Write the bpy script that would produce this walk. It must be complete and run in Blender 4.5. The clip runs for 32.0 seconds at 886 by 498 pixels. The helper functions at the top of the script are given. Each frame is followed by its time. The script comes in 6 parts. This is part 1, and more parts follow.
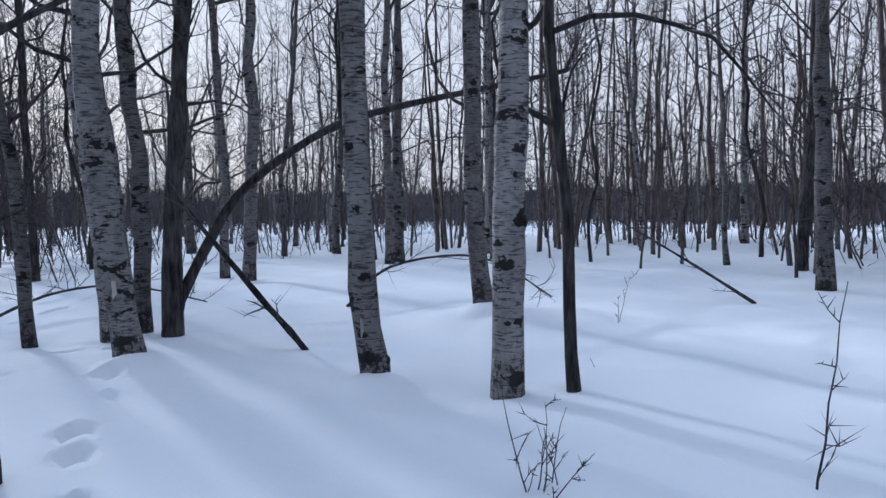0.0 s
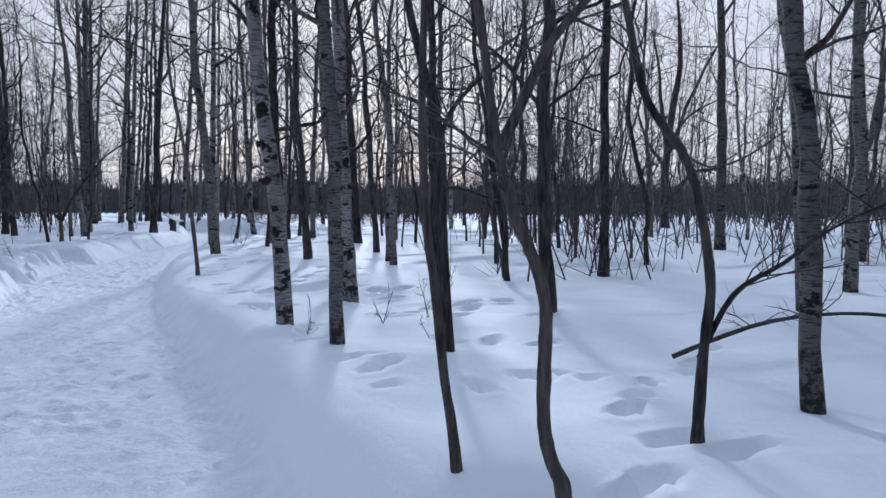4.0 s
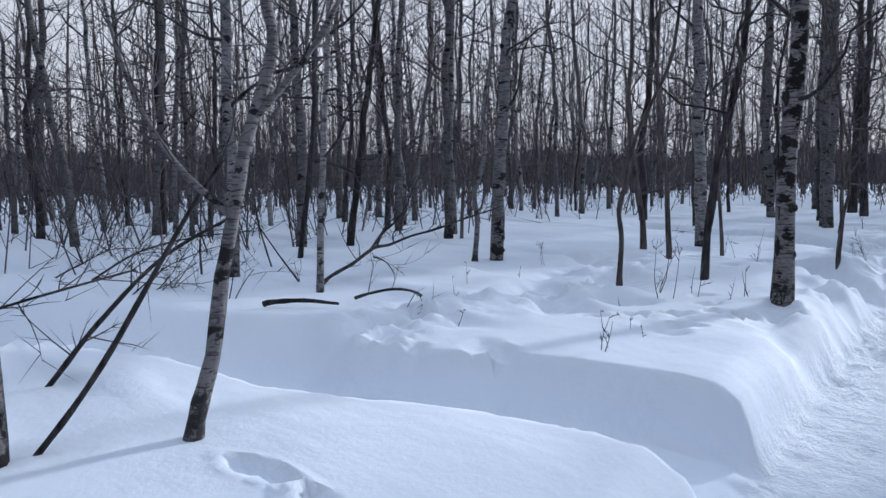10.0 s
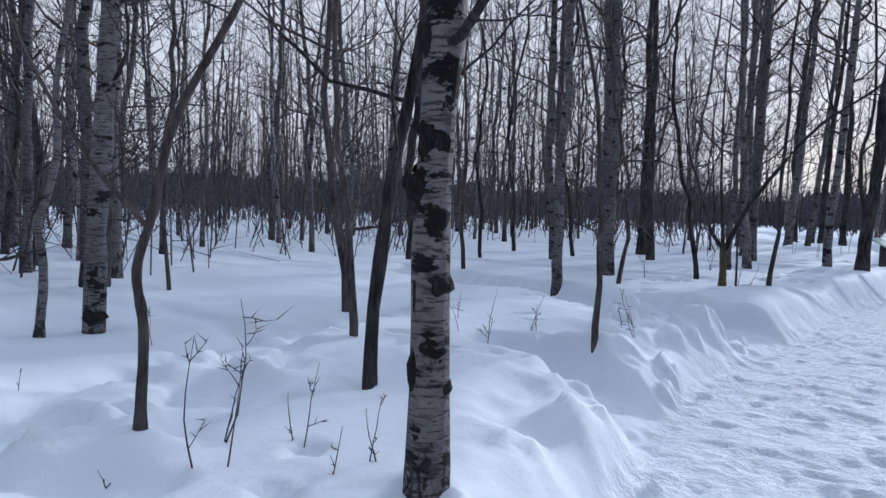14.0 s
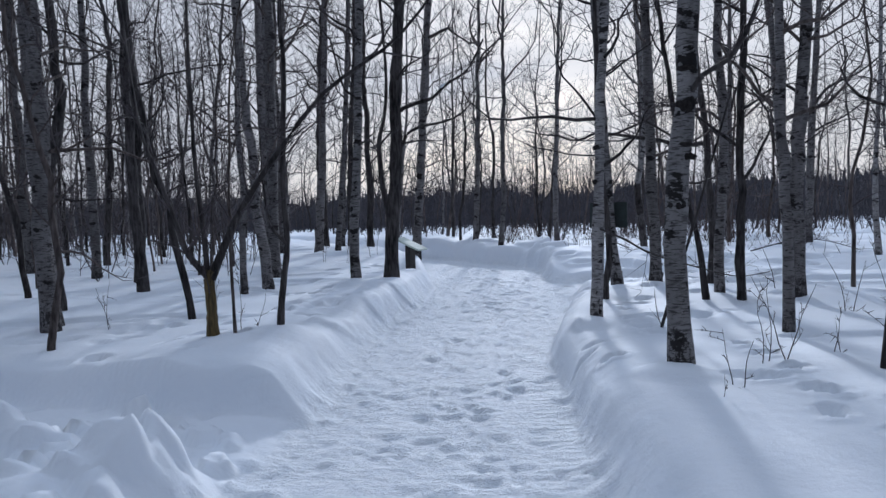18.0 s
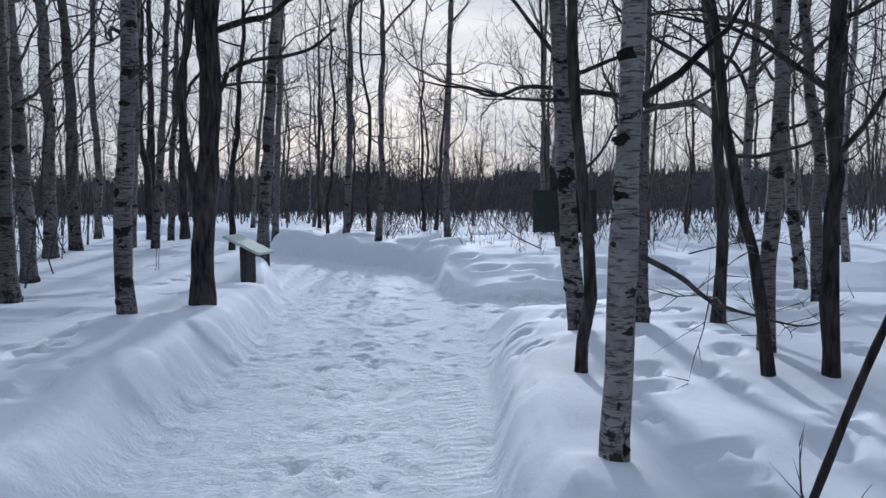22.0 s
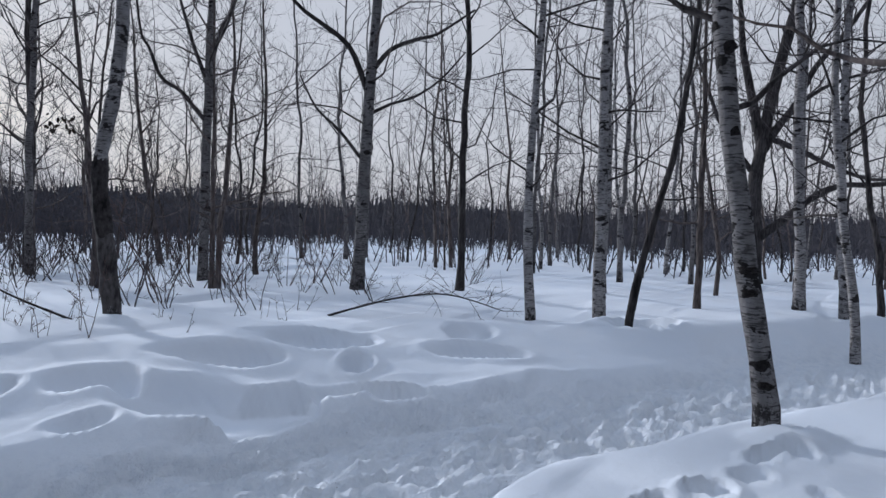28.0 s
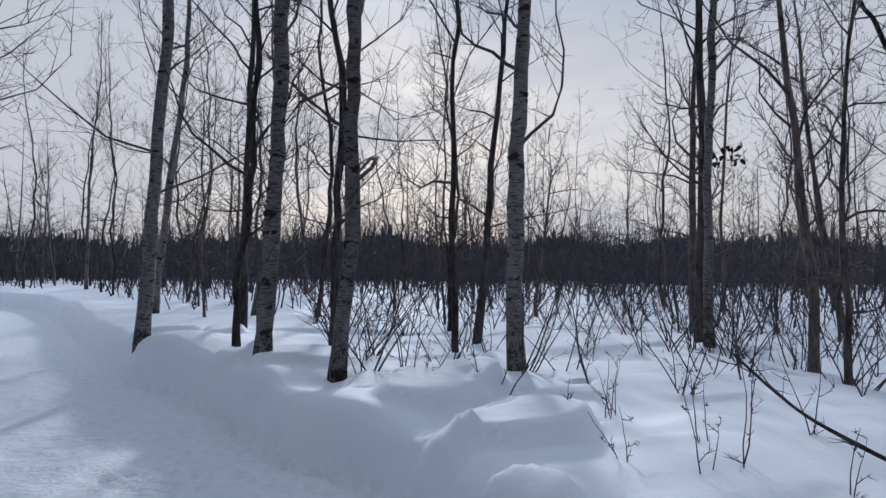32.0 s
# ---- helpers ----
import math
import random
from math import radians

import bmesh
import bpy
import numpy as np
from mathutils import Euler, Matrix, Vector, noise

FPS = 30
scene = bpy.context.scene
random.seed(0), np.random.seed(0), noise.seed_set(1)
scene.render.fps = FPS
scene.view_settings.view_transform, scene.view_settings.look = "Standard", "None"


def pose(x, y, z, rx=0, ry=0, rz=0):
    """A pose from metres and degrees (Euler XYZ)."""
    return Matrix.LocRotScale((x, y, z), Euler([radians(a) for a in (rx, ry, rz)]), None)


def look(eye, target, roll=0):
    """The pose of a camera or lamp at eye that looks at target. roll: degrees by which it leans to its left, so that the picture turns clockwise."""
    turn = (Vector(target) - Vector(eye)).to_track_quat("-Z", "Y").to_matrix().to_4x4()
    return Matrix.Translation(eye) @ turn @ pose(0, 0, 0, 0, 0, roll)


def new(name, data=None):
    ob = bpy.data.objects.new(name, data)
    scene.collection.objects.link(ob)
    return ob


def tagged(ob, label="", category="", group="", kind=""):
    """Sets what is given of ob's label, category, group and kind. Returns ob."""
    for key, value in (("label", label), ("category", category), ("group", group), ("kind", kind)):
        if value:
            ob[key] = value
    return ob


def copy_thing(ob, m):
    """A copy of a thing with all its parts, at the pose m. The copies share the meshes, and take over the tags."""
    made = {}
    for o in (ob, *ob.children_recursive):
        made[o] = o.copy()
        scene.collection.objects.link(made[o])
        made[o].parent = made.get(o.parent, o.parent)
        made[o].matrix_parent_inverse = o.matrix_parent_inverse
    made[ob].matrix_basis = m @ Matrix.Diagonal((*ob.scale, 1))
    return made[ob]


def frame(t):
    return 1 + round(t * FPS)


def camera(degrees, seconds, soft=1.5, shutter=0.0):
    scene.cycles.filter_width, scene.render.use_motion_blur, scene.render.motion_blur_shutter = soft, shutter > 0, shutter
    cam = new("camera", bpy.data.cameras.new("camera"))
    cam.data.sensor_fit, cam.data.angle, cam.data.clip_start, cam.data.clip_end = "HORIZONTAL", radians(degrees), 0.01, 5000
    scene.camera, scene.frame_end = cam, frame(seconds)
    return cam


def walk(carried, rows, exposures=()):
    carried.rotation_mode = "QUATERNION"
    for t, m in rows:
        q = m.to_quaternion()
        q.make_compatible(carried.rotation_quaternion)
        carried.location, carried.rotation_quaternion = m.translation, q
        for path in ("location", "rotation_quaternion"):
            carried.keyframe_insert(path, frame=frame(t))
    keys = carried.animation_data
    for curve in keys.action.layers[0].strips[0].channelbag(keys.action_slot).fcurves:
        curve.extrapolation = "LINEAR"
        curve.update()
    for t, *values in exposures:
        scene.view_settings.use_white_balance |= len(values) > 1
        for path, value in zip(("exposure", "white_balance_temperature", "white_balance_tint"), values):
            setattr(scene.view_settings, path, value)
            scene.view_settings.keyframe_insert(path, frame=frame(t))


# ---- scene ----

# ---------------------------------------------------------------- camera
cam = camera(65.3, 32.0)
PATH = [
    (0, (1.15, -5.451, 1.558), (2.722, -4.221, 1.44), -0.8),
    (0.5, (1.085, -5.02, 1.569), (2.473, -3.584, 1.46), -0.8),
    (1, (1.108, -4.611, 1.58), (2.355, -3.051, 1.476), -0.6),
    (1.5, (1.143, -4.191, 1.576), (2.285, -2.552, 1.468), 0.0),
    (2, (1.063, -3.754, 1.56), (2.105, -2.052, 1.429), 0.4),
    (2.5, (0.955, -3.305, 1.55), (1.891, -1.544, 1.396), 0.6),
    (3, (0.826, -2.828, 1.548), (1.654, -1.014, 1.39), 0.5),
    (3.5, (0.663, -2.351, 1.551), (1.392, -0.495, 1.402), 0.3),
    (5.5, (0.176, -0.444, 1.56), (0.327, 1.547, 1.449), 1.0),
    (6, (0.0, 0.0, 1.583), (0.003, 1.997, 1.483), 1.7),
    (6.5, (-0.169, 0.434, 1.611), (-0.309, 2.427, 1.515), 1.8),
    (7, (-0.277, 0.884, 1.612), (-0.57, 2.86, 1.501), 1.8),
    (7.5, (-0.403, 1.299, 1.588), (-0.896, 3.233, 1.454), 2.0),
    (8, (-0.523, 1.736, 1.592), (-1.27, 3.586, 1.443), 1.8),
    (8.5, (-0.65, 2.18, 1.587), (-1.659, 3.9, 1.426), 1.0),
    (9, (-0.8, 2.6, 1.577), (-2.01, 4.182, 1.399), 0.0),
    (9.5, (-0.893, 3.059, 1.554), (-2.225, 4.538, 1.357), -0.6),
    (10, (-1.017, 3.514, 1.551), (-2.42, 4.923, 1.335), -0.6),
    (10.5, (-1.125, 3.986, 1.545), (-2.585, 5.332, 1.309), -0.2),
    (11, (-1.241, 4.457, 1.544), (-2.754, 5.74, 1.286), -0.1),
    (11.5, (-1.366, 4.903, 1.536), (-2.925, 6.128, 1.269), -0.2),
    (12, (-1.401, 5.359, 1.535), (-2.97, 6.574, 1.288), -0.1),
    (12.5, (-1.457, 5.817, 1.553), (-3.0, 7.072, 1.341), 0.4),
    (13, (-1.538, 6.293, 1.568), (-2.999, 7.647, 1.389), 1.1),
    (13.5, (-1.563, 6.81, 1.573), (-2.847, 8.336, 1.42), 1.6),
    (14, (-1.656, 7.3, 1.548), (-2.69, 9.007, 1.413), 1.7),
    (14.5, (-1.712, 7.791, 1.541), (-2.494, 9.628, 1.418), 1.3),
    (15, (-1.772, 8.275, 1.548), (-2.326, 10.193, 1.424), 0.4),
    (15.5, (-1.791, 8.738, 1.555), (-2.144, 10.702, 1.421), -0.1),
    (17.5, (-1.705, 10.587, 1.537), (-1.57, 12.579, 1.422), -1.8),
    (18, (-1.694, 11.083, 1.552), (-1.532, 13.073, 1.445), -1.7),
    (18.5, (-1.655, 11.594, 1.558), (-1.477, 13.583, 1.444), -1.6),
    (19, (-1.645, 12.131, 1.556), (-1.449, 14.118, 1.432), -1.6),
    (19.5, (-1.627, 12.678, 1.551), (-1.407, 14.661, 1.419), -1.9),
    (20, (-1.629, 13.219, 1.551), (-1.379, 15.198, 1.416), -2.2),
    (20.5, (-1.531, 13.737, 1.579), (-1.262, 15.715, 1.451), -2.3),
    (21, (-1.407, 14.258, 1.607), (-1.089, 16.229, 1.487), -1.8),
    (21.5, (-1.233, 14.773, 1.606), (-0.819, 16.725, 1.475), -1.2),
    (22, (-1.047, 15.284, 1.586), (-0.531, 17.21, 1.43), -0.6),
    (22.5, (-1.051, 15.795, 1.552), (-0.543, 17.72, 1.369), -1.0),
    (23, (-1.096, 16.342, 1.532), (-0.684, 18.29, 1.34), -2.1),
    (23.5, (-1.117, 16.874, 1.556), (-0.782, 18.838, 1.383), -2.6),
    (24, (-1.1, 17.422, 1.581), (-0.792, 19.394, 1.456), -2.5),
    (24.5, (-1.005, 17.958, 1.595), (-0.733, 19.938, 1.522), -2.3),
    (26.5, (-0.174, 19.867, 1.573), (0.473, 21.759, 1.599), 0.7),
    (27, (0.051, 20.332, 1.559), (1.153, 22.0, 1.562), 2.3),
    (27.5, (0.262, 20.735, 1.546), (1.735, 22.086, 1.516), 2.4),
    (28, (0.47, 21.169, 1.556), (2.167, 22.225, 1.489), 1.9),
    (28.5, (0.605, 21.591, 1.573), (2.398, 22.471, 1.47), 1.3),
    (29, (0.778, 22.034, 1.564), (2.602, 22.844, 1.428), 1.2),
    (29.5, (0.908, 22.555, 1.546), (2.719, 23.389, 1.39), 1.5),
    (30, (0.999, 23.081, 1.535), (2.733, 24.063, 1.366), 1.6),
    (30.5, (1.063, 23.634, 1.551), (2.593, 24.912, 1.395), 0.9),
    (31, (1.139, 24.175, 1.561), (2.368, 25.749, 1.453), -1.3),
    (31.5, (1.198, 24.702, 1.567), (2.068, 26.503, 1.541), -0.4),
    (32, (1.22, 25.26, 1.577), (1.679, 27.206, 1.616), 0.4),
]
walk(cam, [(t, look(eye, target, roll)) for t, eye, target, roll in PATH], [(0, 0.33, 5400, 10), (3, 0.29, 5430, 10), (5.5, 0.25, 5460, 10), (7, 0.16, 5470, 10), (9, 0.28, 5480, 10), (12, 0.36, 5460, 10), (14, 0.30, 5460, 10), (15.3, 0.13, 5470, 10), (19, 0.06, 5490, 10), (24, 0.02, 5590, 10), (27, -0.1, 5660, 10), (30, -0.02, 5550, 10), (32, -0.14, 5680, 10)])

# ---------------------------------------------------------------- light
SUN_YAW = -13.0        # degrees to the left of +y
SUN_HIGH = 16.0
VEIL = [(0.73, 0.685, 0.655), (0.69, 0.665, 0.655), (0.30, 0.43, 0.66), (0.11, 0.26, 0.64)]
world = bpy.data.worlds.new("winter_sky")
scene.world = world
world.use_nodes = True
wn, wl = world.node_tree.nodes, world.node_tree.links
wn.clear()
w_out = wn.new("ShaderNodeOutputWorld")
w_bg = wn.new("ShaderNodeBackground")
w_sky = wn.new("ShaderNodeTexSky")
w_sky.sky_type = "NISHITA"
w_sky.sun_disc = False
w_sky.sun_elevation = radians(SUN_HIGH)
w_sky.sun_rotation = radians(-SUN_YAW)
w_sky.air_density, w_sky.dust_density, w_sky.ozone_density = 1.0, 2.0, 1.5
# a broken veil of high cloud over the blue
w_co = wn.new("ShaderNodeTexCoord")
w_map = wn.new("ShaderNodeMapping")
w_map.inputs["Scale"].default_value = (1.2, 1.2, 4.0)
w_noise = wn.new("ShaderNodeTexNoise")
w_noise.inputs["Scale"].default_value = 2.2
w_noise.inputs["Detail"].default_value = 6
w_ramp = wn.new("ShaderNodeMapRange")
w_ramp.inputs["From Min"].default_value = 0.34
w_ramp.inputs["From Max"].default_value = 0.62
w_ramp.inputs["To Min"].default_value = 0.88
w_ramp.inputs["To Max"].default_value = 0.99
w_mix = wn.new("ShaderNodeMix")
w_mix.data_type = "RGBA"
# the veil is pale and warm low down, thinner and bluer overhead
w_sep = wn.new("ShaderNodeSeparateXYZ")
w_high = wn.new("ShaderNodeValToRGB")
for el, (p, c) in zip([w_high.color_ramp.elements[0], w_high.color_ramp.elements[1], w_high.color_ramp.elements.new(0.3), w_high.color_ramp.elements.new(0.5)], [(0.0, VEIL[0]), (0.9, VEIL[3]), (0.3, VEIL[1]), (0.5, VEIL[2])]):
    el.position, el.color = p, (*c, 1)
w_gain = wn.new("ShaderNodeVectorMath")
w_gain.operation = "SCALE"
w_gain.inputs["Scale"].default_value = 10.0
wl.new(w_co.outputs["Generated"], w_sep.inputs["Vector"])
wl.new(w_sep.outputs["Z"], w_high.inputs["Fac"])
wl.new(w_high.outputs["Color"], w_gain.inputs[0])
wl.new(w_gain.outputs["Vector"], w_mix.inputs["B"])
wl.new(w_co.outputs["Generated"], w_map.inputs["Vector"])
wl.new(w_map.outputs["Vector"], w_noise.inputs["Vector"])
wl.new(w_noise.outputs["Fac"], w_ramp.inputs["Value"])
wl.new(w_ramp.outputs["Result"], w_mix.inputs["Factor"])
wl.new(w_sky.outputs["Color"], w_mix.inputs["A"])
# the veil glows on the sun's side and is duller away from it
w_dot = wn.new("ShaderNodeVectorMath")
w_dot.operation = "DOT_PRODUCT"
w_dot.inputs[1].default_value = (-math.sin(radians(SUN_YAW)), math.cos(radians(SUN_YAW)), 0.0)
w_side = wn.new("ShaderNodeMapRange")
w_side.interpolation_type = "SMOOTHSTEP"
for _k, _v in (("From Min", -1.0), ("From Max", 0.4), ("To Min", 0.45), ("To Max", 0.93)):
    w_side.inputs[_k].default_value = _v
w_dim = wn.new("ShaderNodeVectorMath")
w_dim.operation = "SCALE"
wl.new(w_co.outputs["Generated"], w_dot.inputs[0])
wl.new(w_dot.outputs["Value"], w_side.inputs["Value"])
wl.new(w_mix.outputs["Result"], w_dim.inputs[0])
wl.new(w_side.outputs["Result"], w_dim.inputs["Scale"])
wl.new(w_dim.outputs["Vector"], w_bg.inputs["Color"])
w_bg.inputs["Strength"].default_value = 0.10
wl.new(w_bg.outputs["Background"], w_out.inputs["Surface"])

sun_lamp = bpy.data.lights.new("sun", "SUN")
sun_lamp.energy, sun_lamp.angle, sun_lamp.color = 3.1, radians(4.0), (1.0, 0.955, 0.90)
sun = new("sun", sun_lamp)
_az = radians(SUN_YAW)
_way = Vector((-math.sin(_az) * math.cos(radians(SUN_HIGH)), math.cos(_az) * math.cos(radians(SUN_HIGH)), math.sin(radians(SUN_HIGH))))
sun.matrix_world = look(_way * 100, (0, 0, 0))


# ---------------------------------------------------------------- materials
def material(name):
    m = bpy.data.materials.new(name)
    m.use_nodes = True
    n, l = m.node_tree.nodes, m.node_tree.links
    return m, n, l, n["Principled BSDF"]


def node(n, kind, **inputs):
    x = n.new("ShaderNode" + kind)
    for k, v in inputs.items():
        x.inputs[k.replace("_", " ")].default_value = v
    return x


def ramp(n, stops):
    r = n.new("ShaderNodeValToRGB")
    e = r.color_ramp.elements
    while len(e) < len(stops):
        e.new(0.5)
    for el, (p, c) in zip(e, stops):
        el.position, el.color = p, (*c, 1) if len(c) == 3 else c
    return r


def snow_material():
    m, n, l, b = material("snow")
    co = n.new("ShaderNodeTexCoord")
    fine = node(n, "TexNoise", Scale=42.0, Detail=6.0, Roughness=0.7)
    mid = node(n, "TexNoise", Scale=9.0, Detail=6.0, Roughness=0.62)
    big = node(n, "TexNoise", Scale=0.7, Detail=3.0)
    prints = node(n, "TexNoise", Scale=1.0, Detail=5.0, Roughness=0.68)
    spread = n.new("ShaderNodeMapping")
    spread.inputs["Scale"].default_value = (9.0, 14.0, 9.0)
    pk = n.new("ShaderNodeAttribute")
    pk.attribute_name = "packed"
    ty = n.new("ShaderNodeAttribute")
    ty.attribute_name = "tyre"
    l.new(co.outputs["Object"], spread.inputs["Vector"])
    l.new(spread.outputs["Vector"], prints.inputs["Vector"])
    for t in (fine, mid, big):
        l.new(co.outputs["Object"], t.inputs["Vector"])
    col = ramp(n, [(0.3, (0.80, 0.84, 0.90)), (0.7, (0.87, 0.89, 0.925))])
    l.new(big.outputs["Fac"], col.inputs["Fac"])
    # trodden snow on the track holds some grit
    grit = ramp(n, [(0.34, (0.75, 0.785, 0.835)), (0.56, (0.84, 0.865, 0.90))])
    l.new(mid.outputs["Fac"], grit.inputs["Fac"])
    mix = n.new("ShaderNodeMix")
    mix.data_type = "RGBA"
    l.new(pk.outputs["Fac"], mix.inputs["Factor"])
    l.new(col.outputs["Color"], mix.inputs["A"])
    l.new(grit.outputs["Color"], mix.inputs["B"])
    # dry leaf bits and bark crumbs trodden into the track
    bits = node(n, "TexVoronoi", Scale=9.0)
    bits.feature = "F1"
    l.new(co.outputs["Object"], bits.inputs["Vector"])
    crumb = ramp(n, [(0.03, (0.4, 0.4, 0.4)), (0.055, (0, 0, 0))])
    l.new(bits.outputs["Distance"], crumb.inputs["Fac"])
    only = n.new("ShaderNodeMath")
    only.operation = "MULTIPLY"
    l.new(crumb.outputs["Color"], only.inputs[0])
    l.new(pk.outputs["Fac"], only.inputs[1])
    dirt = n.new("ShaderNodeMix")
    dirt.data_type = "RGBA"
    dirt.inputs["B"].default_value = (0.20, 0.17, 0.15, 1)
    l.new(only.outputs["Value"], dirt.inputs["Factor"])
    l.new(mix.outputs["Result"], dirt.inputs["A"])
    l.new(dirt.outputs["Result"], b.inputs["Base Color"])
    b.inputs["Roughness"].default_value = 0.78
    b.inputs["Specular IOR Level"].default_value = 0.12

    def relief(height, distance, last, lo=0.0, hi=1.0, by=pk):
        amount = node(n, "MapRange", To_Min=lo, To_Max=hi)
        l.new(by.outputs["Fac"], amount.inputs["Value"])
        bump = node(n, "Bump", Distance=distance)
        l.new(amount.outputs["Result"], bump.inputs["Strength"])
        l.new(height, bump.inputs["Height"])
        if last:
            l.new(last, bump.inputs["Normal"])
        return bump.outputs["Normal"]

    # heel and toe marks with crisp rims, lumps, grains, and the bars of a tyre
    mark = ramp(n, [(0.36, (0, 0, 0)), (0.62, (1, 1, 1))])
    l.new(prints.outputs["Fac"], mark.inputs["Fac"])
    bars = node(n, "TexWave", Scale=3.6, Distortion=1.2, Detail=1.0)
    bars.bands_direction = "Y"
    l.new(co.outputs["Object"], bars.inputs["Vector"])
    last = relief(fine.outputs["Fac"], 0.012, None, 0.15, 0.30)
    last = relief(mid.outputs["Fac"], 0.04, last, 0.16, 0.25)
    last = relief(mark.outputs["Color"], 0.022, last, 0.0, 0.55)
    last = relief(bars.outputs["Fac"], 0.010, last, 0.0, 0.45, ty)
    l.new(last, b.inputs["Normal"])
    return m


def bark_material(name, light, mid_c, dark, band=0.5, rough_foot=0.5, scale=1.0, foot_high=1.1, eye_at=0.585):
    """Pale bark with thin cross lines, dark smudged bands, black eyes and a rough dark foot."""
    m, n, l, b = material(name)
    co = n.new("ShaderNodeTexCoord")
    info = n.new("ShaderNodeObjectInfo")
    seed = n.new("ShaderNodeVectorMath")
    seed.operation = "ADD"
    rnd = n.new("ShaderNodeCombineXYZ")
    r40 = node(n, "MapRange", To_Min=0.0, To_Max=40.0)
    l.new(info.outputs["Random"], r40.inputs["Value"])
    for k in ("X", "Y", "Z"):
        l.new(r40.outputs["Result"], rnd.inputs[k])
    l.new(co.outputs["Object"], seed.inputs[0])
    l.new(rnd.outputs["Vector"], seed.inputs[1])

    def field(sx, sz, detail=4.0, rough=0.6, twist=0.0):
        mp = n.new("ShaderNodeMapping")
        mp.inputs["Scale"].default_value = (sx, sx, sz)
        l.new(seed.outputs["Vector"], mp.inputs["Vector"])
        t = node(n, "TexNoise", Scale=1.0, Detail=detail, Roughness=rough, Distortion=twist)
        l.new(mp.outputs["Vector"], t.inputs["Vector"])
        return t.outputs["Fac"]

    def over(last, mask, colour, lo, hi, amount):
        r = ramp(n, [(lo, (0, 0, 0)), (hi, (amount, amount, amount))])
        l.new(mask, r.inputs["Fac"])
        mx = n.new("ShaderNodeMix")
        mx.data_type = "RGBA"
        mx.inputs["B"].default_value = (*colour, 1)
        l.new(r.outputs["Color"], mx.inputs["Factor"])
        l.new(last, mx.inputs["A"])
        return mx.outputs["Result"]

    grey = tuple(0.25 * a + 0.75 * c for a, c in zip(mid_c, dark))
    base = ramp(n, [(0.30, mid_c), (0.68, light)])
    l.new(field(5.0, 2.0, 6.0, 0.7), base.inputs["Fac"])
    lines = field(13 * scale, 85 * scale, 3.0, 0.5, 0.35)
    smudge = field(5.0, 16.0, 5.0, 0.7, 0.8)
    eyes = field(5.0, 9.0, 4.0, 0.66, 0.25)
    rough = field(26.0, 13.0, 5.0, 0.7, 0.6)
    last = over(base.outputs["Color"], lines, grey, 0.54, 0.61, 0.85)
    last = over(last, smudge, grey, 0.50 + 0.10 * (1 - band), 0.68 + 0.08 * (1 - band), 0.85)
    last = over(last, eyes, dark, eye_at, eye_at + 0.03, 0.96)
    # old furrowed bark creeps up from the foot in broken plates
    sep = n.new("ShaderNodeSeparateXYZ")
    l.new(co.outputs["Object"], sep.inputs["Vector"])
    foot = node(n, "MapRange", From_Min=0.0, From_Max=foot_high, To_Min=rough_foot * 0.5, To_Max=-0.16)
    l.new(sep.outputs["Z"], foot.inputs["Value"])
    mixed = n.new("ShaderNodeMath")
    mixed.operation = "MULTIPLY_ADD"
    mixed.inputs[1].default_value = 0.6
    l.new(rough, mixed.inputs[0])
    l.new(foot.outputs["Result"], mixed.inputs[2])
    more = n.new("ShaderNodeMath")
    more.operation = "MULTIPLY_ADD"
    more.inputs[1].default_value = 0.4
    l.new(eyes, more.inputs[0])
    l.new(mixed.outputs["Value"], more.inputs[2])
    last = over(last, more.outputs["Value"], tuple(1.9 * c for c in dark), 0.545, 0.60, 0.92)
    hv = n.new("ShaderNodeHueSaturation")
    val = node(n, "MapRange", To_Min=0.7, To_Max=1.15)
    l.new(info.outputs["Random"], val.inputs["Value"])
    l.new(val.outputs["Result"], hv.inputs["Value"])
    l.new(last, hv.inputs["Color"])
    l.new(hv.outputs["Color"], b.inputs["Base Color"])
    b.inputs["Roughness"].default_value = 0.85
    b.inputs["Specular IOR Level"].default_value = 0.15
    last_n = None
    for f, st, di in ((lines, 0.4, 0.006), (eyes, 0.7, 0.025), (rough, 0.6, 0.018)):
        bump = node(n, "Bump", Strength=st, Distance=di)
        l.new(f, bump.inputs["Height"])
        if last_n:
            l.new(last_n, bump.inputs["Normal"])
        last_n = bump.outputs["Normal"]
    l.new(last_n, b.inputs["Normal"])
    return m


